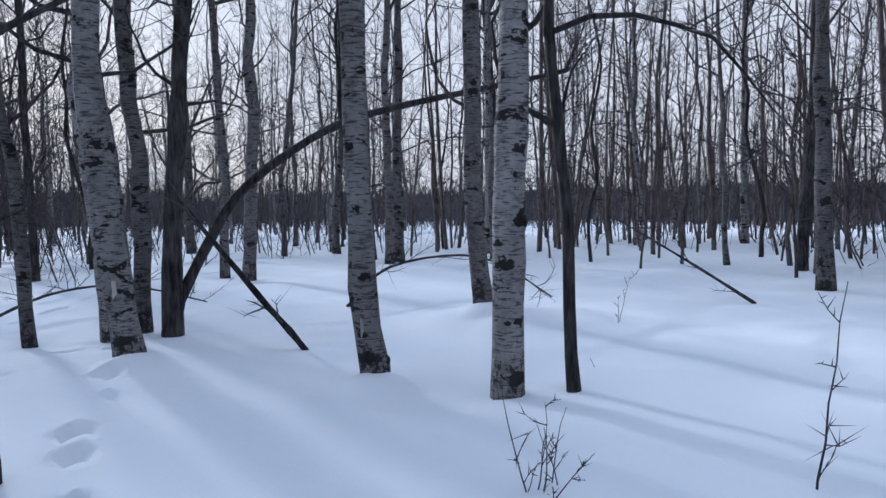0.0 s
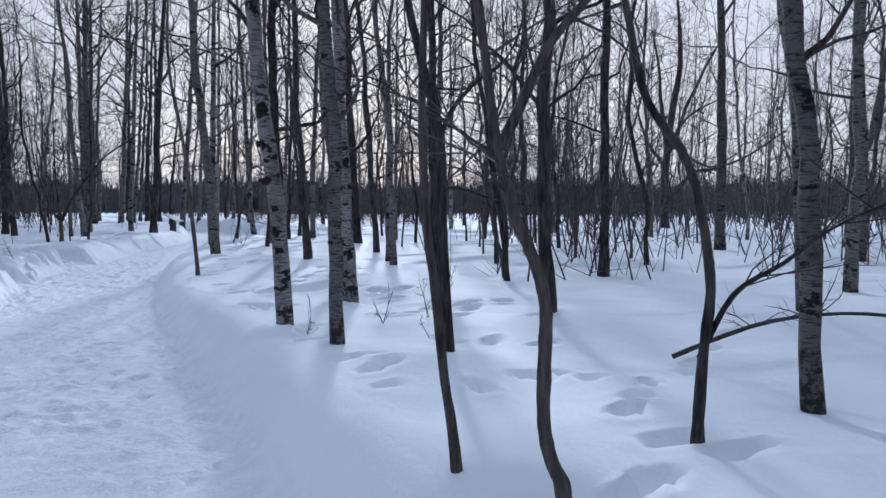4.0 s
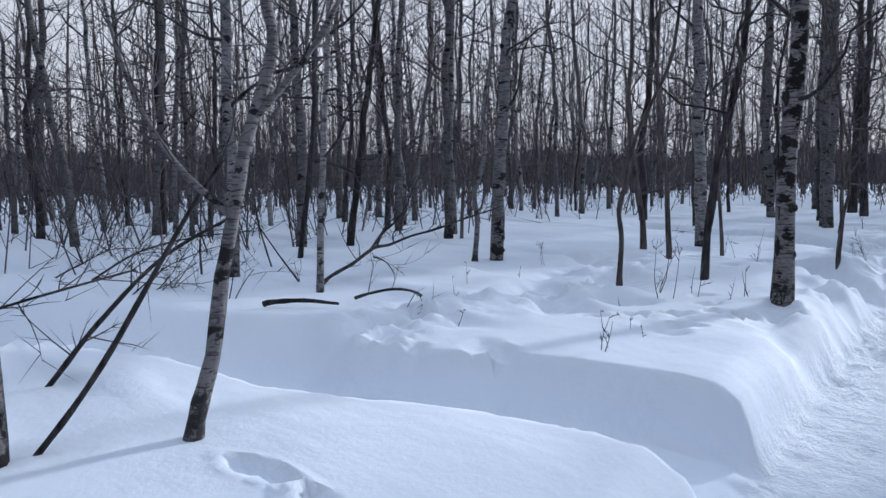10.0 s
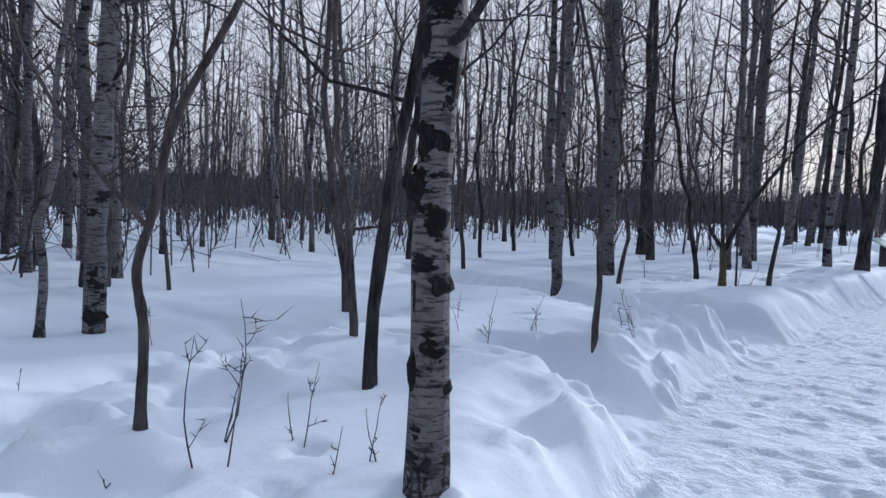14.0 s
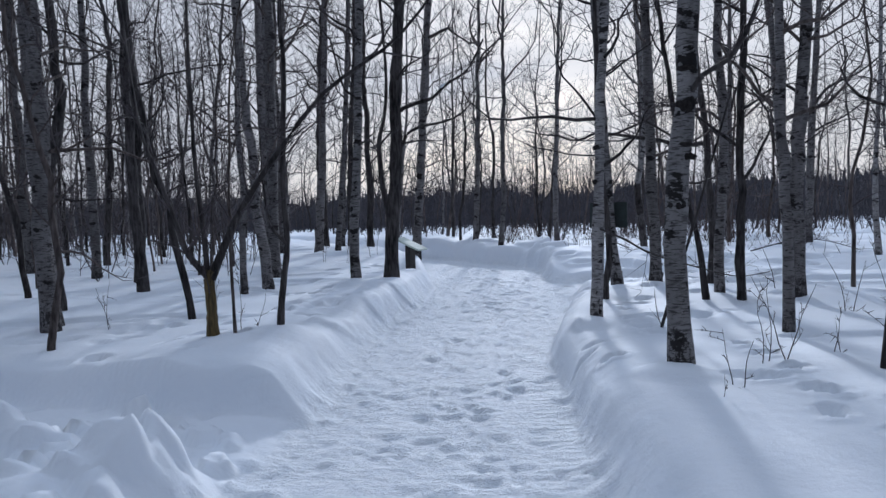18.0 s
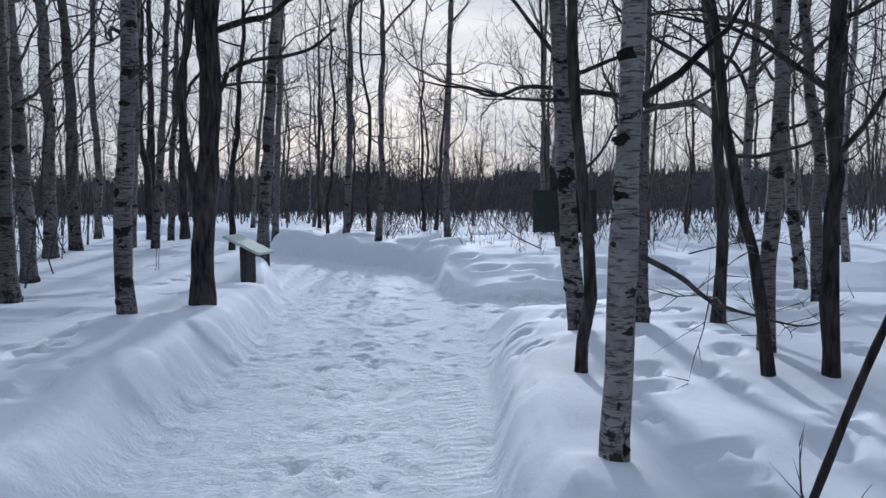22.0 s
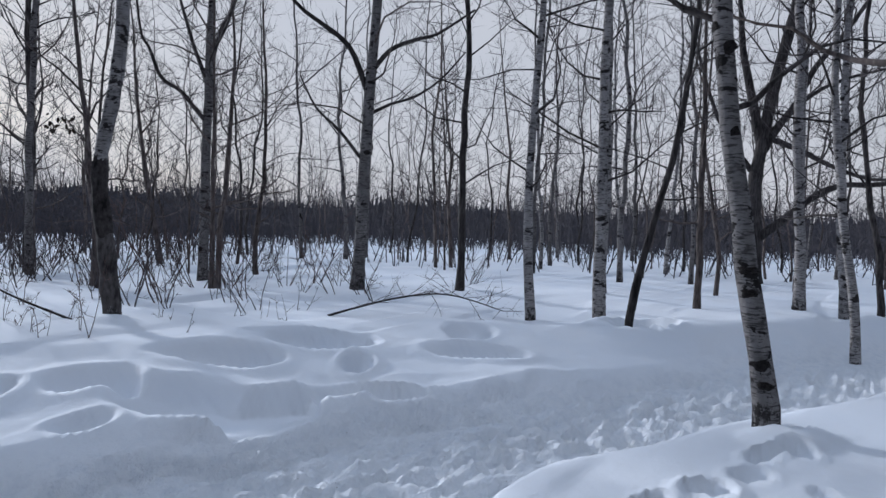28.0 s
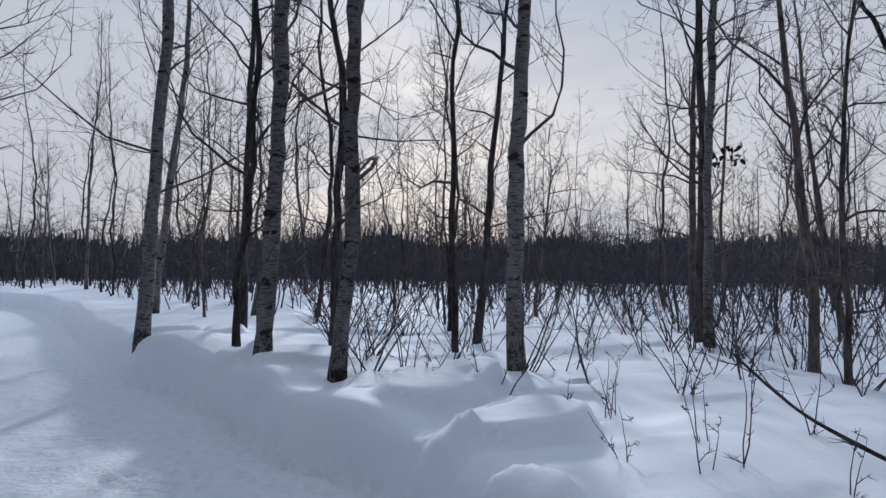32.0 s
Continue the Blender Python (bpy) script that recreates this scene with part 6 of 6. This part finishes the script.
snowless_log("dead_branch", 3.6, 2.3, 0.018, [(0, 0, 0.05), (0.5, -0.4, 0.35), (1.1, -0.8, 0.42), (1.8, -1.2, 0.2)], "dark dead branch bowed over the snow", twigs=16, seed=24)
snowless_log("dead_branch", 9.6, -3.4, 0.022, [(0, 0, 0), (-0.5, 0.6, 0.5), (-0.9, 1.3, 1.0)], "dark dead pole leaning out of the snow", twigs=8, seed=25)
snowless_log("dead_branch", 0.40, 17.64, 0.013, [(-0.02, 0.0, 1.34), (0.30, 0.22, 1.22), (0.58, 0.44, 1.09), (0.95, 0.75, 0.97), (1.38, 1.10, 0.855), (1.8, 1.35, 0.74), (2.21, 1.55, 0.66), (2.7, 1.75, 0.68)], "thin dead branch hanging from a birch over the snow", twigs=10, seed=26, z=0.0)


# ---------------------------------------------------------------- shrubs
def shrub(x, y, height, stems, seed, mat=None, label="bare leafless shrub standing in the snow", spread=0.35, group="", fine=False, twigs=6, thick=0.62):
    rng = random.Random(seed)
    ob = empty("shrub", pose(x, y, ground_z(x, y)), label, "shrub", group)
    for k in range(stems):
        az = rng.uniform(0, 6.28)
        d = Vector((math.cos(az) * spread, math.sin(az) * spread, 1))
        h = height * rng.uniform(0.55, 1.05)
        w = wander(rng, (rng.uniform(-0.06, 0.06), rng.uniform(-0.06, 0.06), -0.12), d, h + 0.12, 6, 0.17, 0.03)
        a = 0.0055 + 0.0045 * height * rng.uniform(0.6, 1.1)
        if fine:
            a *= thick
        s = Soup()
        s.tube(w, [a * (1 - 0.75 * i / 6) for i in range(7)], 5, cap=False)
        twiggy(s, rng, w, a * 1.6, twigs if fine else 4, h * 0.34, 1 if fine else 0)
        part("stem", s.mesh("stem", mat or TWIG), ob)
    return ob


def leaf_bunch(ob, at, seed):
    """A few withered leaves that still hang on a twig."""
    rng = random.Random(seed)
    for _ in range(16):
        s = Soup()
        c = Vector(at) + Vector((rng.gauss(0, 0.085), rng.gauss(0, 0.085), rng.gauss(0, 0.10)))
        m = Euler((rng.uniform(0, 6.3), rng.uniform(0, 6.3), rng.uniform(0, 6.3))).to_matrix()
        w = rng.uniform(0.035, 0.06)
        for x, y, z in ((-1.2, 0, 0), (-0.5, 0.7, 0.25), (-0.5, 0, -0.05), (-0.5, -0.7, 0.25), (0.5, 0.65, 0.3), (0.5, 0, 0.0), (0.5, -0.65, 0.3), (1.4, 0, 0.2)):
            s.v.append(c + m @ Vector((x * w, y * w, z * w)))
        s.f += [(0, 2, 1), (0, 3, 2), (1, 2, 5, 4), (2, 3, 6, 5), (4, 5, 7), (5, 6, 7)]
        part("leaf", s.mesh("leaf", LEAF), ob, "withered dark leaf")


LEAF = wood_material("withered_leaf", (0.018, 0.012, 0.008), (0.045, 0.03, 0.02), 20.0, 20.0, 0.4)
leaf_bunch(leafy_tree, (0.28, -0.18, 2.72), 71)
leaf_bunch(leafy_tree, (0.5, -0.32, 2.85), 72)


def shrubs(rows, group, mat=None):
    """Single shrubs by foot and height; the tall ones have more stems."""
    for k, (x, y, h) in enumerate(rows):
        shrub(x, y, h * 1.05, 1 if h < 0.3 or h > 0.9 else 2, int(x * 100 + y * 37 + 5000), mat, "small leafless shrub sticking out of the snow" if h < 0.45 else "bare leafless shrub standing in the snow", 0.24, group, True, 3)


shrub(4.14, -5.0, 1.15, 1, 77, None, "tall thin leafless shrub standing in the snow", 0.06, "shrubs beside the track", True)
shrub(3.5, -4.06, 0.52, 4, 78, None, "bare leafless shrub standing in the snow", 0.34, "shrubs beside the track", True, 4)
shrubs(((3.66, -4.09, 0.32), (7.28, -2.75, 0.43), (5.41, -3.46, 0.13), (1.20, 4.09, 0.41), (2.21, 3.63, 0.23),
        (1.95, 4.39, 0.42), (2.5, 4.6, 0.7), (3.0, 5.6, 0.9)), "shrubs beside the track")
shrubs(((-3.22, 7.11, 0.32), (-3.23, 7.56, 0.14), (-3.91, 9.20, 0.66), (-3.86, 9.70, 0.40), (-3.38, 9.38, 0.27), (-3.27, 9.53, 0.33), (-3.56, 7.58, 0.18), (-3.40, 7.82, 0.11),
        (-5.73, 8.55, 0.29), (-5.69, 9.35, 0.13), (-6.30, 10.62, 0.37), (-5.01, 7.71, 0.15), (-4.45, 7.01, 0.13), (-4.10, 9.38, 0.65), (-4.24, 8.99, 0.09)), "shrubs in the glade")
shrubs(((-4.41, 12.57, 0.80), (-4.20, 13.16, 0.38), (-3.27, 13.29, 0.30), (-3.48, 13.66, 0.24), (-3.59, 14.02, 0.23), (-5.02, 13.24, 0.27), (-3.42, 13.68, 0.37), (-3.04, 17.81, 0.44),
        (-4.6, 18.6, 0.5), (-3.9, 20.2, 0.4), (-2.6, 26.9, 0.9), (-2.1, 27.9, 1.0), (-1.9, 28.8, 1.1), (-3.2, 27.6, 0.8)), "shrubs on the bank")
shrubs(((0.46, 15.17, 0.52), (1.04, 15.60, 0.78), (0.88, 15.63, 0.60), (0.16, 14.92, 0.15), (1.59, 15.83, 0.41), (0.97, 17.25, 0.14), (1.9, 15.6, 0.9), (2.6, 16.5, 0.9), (2.9, 17.6, 0.8),
        (3.4, 19.8, 1.0)), "shrubs under the birches")
_r = random.Random(31)
made = 0
while made < 170:
    x, y = _r.uniform(1.6, 12.5), _r.uniform(26.2, 38)
    if y < 27.2 + max(0, (3.5 - x)) * 0.9 or y < 31.5 - x * 0.7 or near_line(np.array([x]), np.array([y]), MAIN)[0][0] < 1.9 or math.hypot(x - 4.4, y - 25) < 2.2:
        continue
    shrub(x, y, _r.uniform(0.5, 1.7), _r.choice((2, 2, 3, 4, 5)), made, RED_TWIG if made % 3 == 0 else TWIG, "bare leafless shrub in the snowy clearing", 0.6, "shrubs in the clearing", True, 3, 0.85)
    made += 1
shrubs(((4.72, 26.62, 0.27), (3.99, 27.14, 0.48), (3.65, 27.27, 0.32), (5.07, 27.49, 0.35), (6.10, 26.65, 0.33), (6.37, 27.36, 0.31), (3.70, 27.83, 0.37), (3.59, 27.08, 0.34), (3.94, 27.00, 0.74),
        (3.61, 27.56, 0.31), (3.41, 28.20, 0.65), (3.17, 28.19, 0.40), (3.01, 28.51, 0.33), (3.06, 29.48, 0.34), (3.58, 29.80, 0.58), (4.26, 28.74, 0.71)), "shrubs in the clearing", RED_TWIG)
shrubs(((3.03, 31.58, 0.74), (2.41, 31.17, 0.42), (5.04, 27.32, 0.25), (5.32, 29.02, 0.88), (4.27, 30.18, 0.72), (6.20, 30.52, 0.70), (3.40, 29.67, 0.55), (3.49, 28.65, 0.54), (5.98, 27.38, 0.41),
        (4.61, 32.50, 0.78), (4.53, 29.65, 0.48), (4.26, 27.81, 0.46)), "shrubs in the clearing")


# ---------------------------------------------------------------- wood behind
PROTO = []
for k in range(16):
    kind = ("aspen", "birch", "brown", "dark", "aspen", "brown", "dark", "aspen")[k % 8]
    r = {"aspen": 0.060, "birch": 0.058, "brown": 0.025, "dark": 0.043}[kind] * (0.8 + 0.45 * random.Random(k).random())
    h = {"aspen": 12, "birch": 11, "brown": 6.5, "dark": 10}[kind] * (0.85 + 0.02 * k)
    PROTO.append((kind, r, h))
SPOTS = []
_r = random.Random(77)


def free(x, y, gap):
    return all((x - a) ** 2 + (y - b) ** 2 > gap * gap for a, b in SPOTS)


for ob in list(scene.collection.objects):
    if ob.parent is None and ob.get("category") == "tree":
        SPOTS.append((ob.location.x, ob.location.y))


def scatter(count, x0, x1, y0, y1, keep, kinds, gap=0.8):
    done = tries = 0
    while done < count and tries < count * 40:
        tries += 1
        x, y = _r.uniform(x0, x1), _r.uniform(y0, y1)
        if not keep(x, y) or not free(x, y, gap):
            continue
        k = _r.choice(kinds)
        if k not in MODEL:
            kind, r, h = PROTO[k]
            MODEL[k] = tree(kind, x, y, r, h, (_r.uniform(-0.03, 0.03), _r.uniform(-0.03, 0.03)), seed=500 + k, limbs=22, twigs=4, sides=6, bend=0.9 if kind in ("dark", "brown") else 0.6, lone=False)
        else:
            copy_thing(MODEL[k], pose(x, y, ground_z(x, y), _r.uniform(-2, 2), _r.uniform(-2, 2), _r.uniform(0, 360)))
        SPOTS.append((x, y))
        done += 1


MODEL = {}


def off(x, y):
    return min(near_line(np.array([x]), np.array([y]), MAIN)[0][0], near_line(np.array([x]), np.array([y]), BRANCH)[0][0])


ALL = list(range(16))
PALE = [0, 1, 4, 7, 8, 9, 12, 15]
THIN = [2, 5, 10, 13, 3, 6]
scatter(135, -27, -8.0, -2, 38, lambda x, y: seen_from(x, y) > 11.5 - 0.12 * abs(y - 10), ALL + PALE)
scatter(26, -18, -8, -8, 4, lambda x, y: seen_from(x, y) > 9, ALL + PALE)
scatter(115, 9, 27, -12, 18, lambda x, y: seen_from(x, y) > 11.5 + 1.5 * (y < 3), ALL + THIN)
scatter(20, 3.5, 9, 8, 18, lambda x, y: seen_from(x, y) > 5.5, THIN, 1.3)
scatter(12, -9, -4.5, 18, 30, lambda x, y: seen_from(x, y) > 4.5, THIN, 1.3)
scatter(40, -16, -4, 27, 48, lambda x, y: off(x, y) > 3.6, ALL, 1.2)
scatter(6, 3.2, 6.0, 14.5, 20.5, lambda x, y: seen_from(x, y) > 4.2, THIN, 0.9)
scatter(24, 14, 28, 22, 36, lambda x, y: off(x, y) > 2.5, ALL, 1.3)
scatter(20, 14, 28, 16, 30, lambda x, y: off(x, y) > 2.5, ALL, 1.3)
scatter(46, 3.5, 23, 33, 54, lambda x, y: off(x, y) > 3, THIN + [2, 5, 10, 13], 1.1)
scatter(26, -10, 4, 38, 58, lambda x, y: off(x, y) > 2.2, THIN + [0, 4, 7], 1.6)


def off_many(x, y):
    return np.minimum(near_line(x, y, MAIN)[0], near_line(x, y, BRANCH)[0])


def ring(rng, count, near, deep, power, keep, stretch=1.0):
    """Random places round the clearing, with the height of the snow at each."""
    g = np.random.default_rng(rng)
    a, d = g.uniform(0, 2 * math.pi, count * 4), near + deep * g.random(count * 4) ** power
    x, y = d * np.cos(a), 14 + stretch * d * np.sin(a)
    ok = (off_many(x, y) > 2.6) & keep(a, d, x, y, g.random(count * 4))
    x, y = x[ok][:count], y[ok][:count]
    return list(zip(x.tolist(), y.tolist(), ground(x, y)[0].tolist(), a[ok][:count].tolist()))


def far_woods():
    """The trees beyond, past counting, as one piece."""
    rng = random.Random(9)
    s, t = Soup(), Soup()

    def keep(a, d, x, y, u):
        open_side = (a < 2.05)
        return ~open_side | (u < np.where(d < 42, 0.10, 0.34))

    nearer = ring(19, 150, 15, 20, 1.0, lambda a, d, x, y, u: (x > 10) & (y < 9) & (np.hypot(x - 1, y + 4) > 13))
    for x, y, z, a in ring(9, 1900, 22, 62, 1.15, keep) + nearer:
        h = rng.uniform(5, 13) * (0.75 if a < 2.05 else 1.0)
        r = rng.uniform(0.018, 0.060)
        line, px, py = [], x, y
        lx, ly = rng.uniform(-0.09, 0.09), rng.uniform(-0.09, 0.09)
        for q in (0, 0.13, 0.27, 0.42, 0.6, 0.8, 1):
            line.append(Vector((px + lx * h * q, py + ly * h * q, z - 0.2 + h * q)))
            px, py = px + rng.uniform(-0.13, 0.13), py + rng.uniform(-0.13, 0.13)
        s.tube(line, [r * 1.15, r, r * 0.9, r * 0.75, r * 0.55, r * 0.35, 0], 4, tip=True)
        open_side = a < 2.05
        for k in range(20 if open_side else 12):
            q = rng.uniform(0.10, 0.97) * 6
            i = min(int(q), 5)
            p = line[i].lerp(line[i + 1], q - i)
            az = rng.uniform(0, 6.28)
            le = rng.uniform(0.5, 1.9) * (1.25 - q / 7.5) * (1.25 if open_side else 1.0)
            w = wander(rng, p, (math.cos(az), math.sin(az), rng.uniform(0.2, 1.5)), le, 2, 0.4, 0.1)
            t.tube(w, [0.015, 0.010, 0], 3, tip=True)
            for _ in range(4):
                v = wander(rng, w[0].lerp(w[2], rng.uniform(0.2, 1)), (rng.uniform(-1, 1), rng.uniform(-1, 1), rng.uniform(0, 1.1)), le * rng.uniform(0.3, 0.7), 1, 0.2, 0.1)
                t.tube(v, [0.008, 0], 3, tip=True)
    ob = empty("far_woods", pose(0, 0, 0), "bare grey woods standing behind the snow", "trees", kind="stuff")
    tagged(part("trunks", s.mesh("trunks", BROWN), ob), kind="stuff")
    tagged(part("branches", t.mesh("branches", TWIG), ob), kind="stuff")


def brush(s, rng, x, y, z, h, thick, twigs):
    az = rng.uniform(0, 6.28)
    w = wander(rng, (x, y, z - 0.1), (0.3 * math.cos(az), 0.3 * math.sin(az), 1), h, 3, 0.22, 0.03)
    s.tube(w, [thick, thick * 0.8, thick * 0.6, 0], 3, tip=True)
    for _ in range(twigs):
        i = rng.choice((0, 1, 1, 2))
        p = w[i].lerp(w[i + 1], rng.random())
        v = wander(rng, p, (rng.uniform(-1, 1), rng.uniform(-1, 1), rng.uniform(0.1, 1.2)), h * rng.uniform(0.15, 0.42), 1, 0.1, 0.0)
        s.tube(v, [max(0.006, thick * 0.55), 0], 3, tip=True)


def thicket():
    """Leafless brush that closes the view at the edge of the woods."""
    rng = random.Random(10)
    s = Soup()
    for x, y, z, a in ring(10, 11500, 21, 42, 0.8, lambda a, d, x, y, u: ((hash_noise(x / 7.0, y / 7.0, 40) > -0.24) | (d > 36)) & ~((x > 3) & (y < 13) & (d < 36)), 1.1):
        d = math.hypot(x, y - 14)
        far = min(1, max(0, (d - 26) / 24))
        tall = (1 + 0.5 * float(hash_noise(x / 5, y / 5, 44))) * (0.62 if x < 0 or y < 13 else 0.9)
        brush(s, rng, x, y, z, rng.uniform(1.0, 2.6) * rng.choice((0.8, 1.0, 1.0, 1.3)) * (1 + far) * tall, rng.uniform(0.012, 0.024) * (1 + 0.7 * far), 8)
    for x, y, z, a in ring(17, 4600, 57, 10, 1.0, lambda a, d, x, y, u: d > 0, 1.0):
        brush(s, rng, x, y, z, rng.uniform(2.2, 4.6) * (1 + 0.5 * float(hash_noise(x / 6, y / 6, 45))), rng.uniform(0.03, 0.055), 5)
    tagged(new("thicket", s.mesh("thicket", BRUSH)), "dense dark leafless brush along the edge of the snow", "brush", kind="stuff")


def backdrop():
    """Bands of distant woods with a ragged top, beyond the brush."""
    rng = random.Random(15)
    s = Soup()
    for dist, high in ((68, 2.8), (78, 3.5), (88, 4.2)):
        n = 5200
        k0 = len(s.v)
        rise = 0.5 + hash_noise(np.arange(n) * (2 * math.pi * 14 / n), np.full(n, float(dist)), 50)
        for i in range(n):
            a = 2 * math.pi * i / n
            x, y = dist * math.cos(a), 14 + dist * math.sin(a)
            top = high * (0.56 + 0.5 * rise[i] + 0.34 * rng.random() ** 2)
            s.v += [Vector((x, y, -1.5)), Vector((x, y, top))]
        for i in range(n):
            j = (i + 1) % n
            s.f.append((k0 + 2 * i, k0 + 2 * j, k0 + 2 * j + 1, k0 + 2 * i + 1))
    tagged(new("backdrop", s.mesh("backdrop", HAZE, False)), "distant band of dark bare woods with haze in its colour", "woods", kind="structure")


def undergrowth():
    """Thin leafless saplings between the trunks of the woods."""
    rng = random.Random(12)
    s = Soup()
    for x, y, z, a in ring(14, 1500, 7, 24, 0.9, lambda a, d, x, y, u: (off_many(x, y) > 4.5) & ~((x > 0) & (y > 19)) & ~((x > 0) & (y < 4) & (x < 9)) & ~((x > -10) & (x < 0) & (y < 25)) & ~((x > 0) & (y < 7) & (d < 23))):
        brush(s, rng, x, y, z, rng.uniform(1.2, 5.5), rng.uniform(0.006, 0.018), 14)
    tagged(new("undergrowth", s.mesh("undergrowth", TWIG)), "thin leafless saplings among the trees", "saplings", kind="stuff")


BRUSH = wood_material("dark_brush_bark", (0.034, 0.032, 0.038), (0.088, 0.082, 0.092), 20.0, 30.0, 0.0)
# the far woods' colour has the grey-blue haze of distance mixed into it
HAZE = wood_material("hazed_far_brush", (0.044, 0.046, 0.056), (0.082, 0.084, 0.098), 0.6, 3.5, 0.0)
far_woods()
thicket()
backdrop()
undergrowth()


# ---------------------------------------------------------------- signs
def box(soup, c, size, m=None):
    """A block with slightly bevelled edges, centred at c, turned by m."""
    bm = bmesh.new()
    bmesh.ops.create_cube(bm, size=1.0, matrix=Matrix.Diagonal((*size, 1)))
    bmesh.ops.bevel(bm, geom=bm.edges[:], offset=min(size) * 0.12, segments=2, affect="EDGES")
    k = len(soup.v)
    for v in bm.verts:
        p = v.co.copy()
        if m:
            p = m @ p
        soup.v.append(p + Vector(c))
    bm.verts.index_update()
    for f in bm.faces:
        soup.f.append(tuple(k + v.index for v in f.verts))
    bm.free()


def plain(name, colour, rough=0.5, wear=0.12):
    m, n, l, b = material(name)
    co = n.new("ShaderNodeTexCoord")
    t = node(n, "TexNoise", Scale=9.0, Detail=6.0, Roughness=0.65)
    l.new(co.outputs["Object"], t.inputs["Vector"])
    r = ramp(n, [(0.3, tuple(c * (1 - wear * 2) for c in colour)), (0.7, tuple(min(1, c * (1 + wear)) for c in colour))])
    l.new(t.outputs["Fac"], r.inputs["Fac"])
    l.new(r.outputs["Color"], b.inputs["Base Color"])
    b.inputs["Roughness"].default_value = rough
    return m


def sign_stand(x, y, turn):
    """A low stand: a thick wooden slab with a tilted white board on it."""
    ob = empty("sign_stand", pose(x, y, 0.31, 0, 0, turn), "low wooden stand with a tilted white board", "sign")
    s = Soup()
    box(s, (0, 0, 0.12), (0.10, 0.30, 0.90))
    part("post", s.mesh("post", POST, False), ob, "dark weathered wooden slab")
    tilt = Euler((0, radians(24), 0)).to_matrix()
    s = Soup()
    box(s, (0.02, 0, 0.585), (0.62, 0.46, 0.035), tilt)
    part("board", s.mesh("board", BOARD, False), ob, "white board with faded green print")
    s = Soup()
    box(s, (0.02, 0, 0.555), (0.50, 0.08, 0.03), tilt)
    part("bracket", s.mesh("bracket", POST, False), ob)
    return tagged(ob, "low wooden stand with a tilted white board in the snow", "sign")


BOARD = plain("faded_white_board", (0.60, 0.65, 0.58), 0.75, 0.14)
GREEN = plain("dark_green_paint", (0.022, 0.032, 0.030), 0.6, 0.2)
sign_stand(-1.2, 25.75, -28)


def tree_board(x, y, z, turn):
    """A dark board nailed to the back of a trunk."""
    ob = empty("sign_board", pose(x, y, z, 0, 0, turn), "dark green board fixed to a birch trunk", "sign")
    s = Soup()
    for k in range(3):
        box(s, (-0.03, 0, (k - 1) * 0.118), (0.53, 0.022, 0.1175))
        part("plank", s.mesh("plank", GREEN, False), ob)
        s = Soup()
    for sx in (-0.18, 0.13):
        box(s, (sx, 0.022, 0), (0.04, 0.02, 0.34))
        part("batten", s.mesh("batten", GREEN, False), ob)
        s = Soup()
    box(s, (-0.055, -0.016, 0.02), (0.024, 0.004, 0.13))
    part("paper", s.mesh("paper", BOARD, False), ob, "torn white paper")
    return ob


tree_board(1.45, 20.57, 1.44, -36)
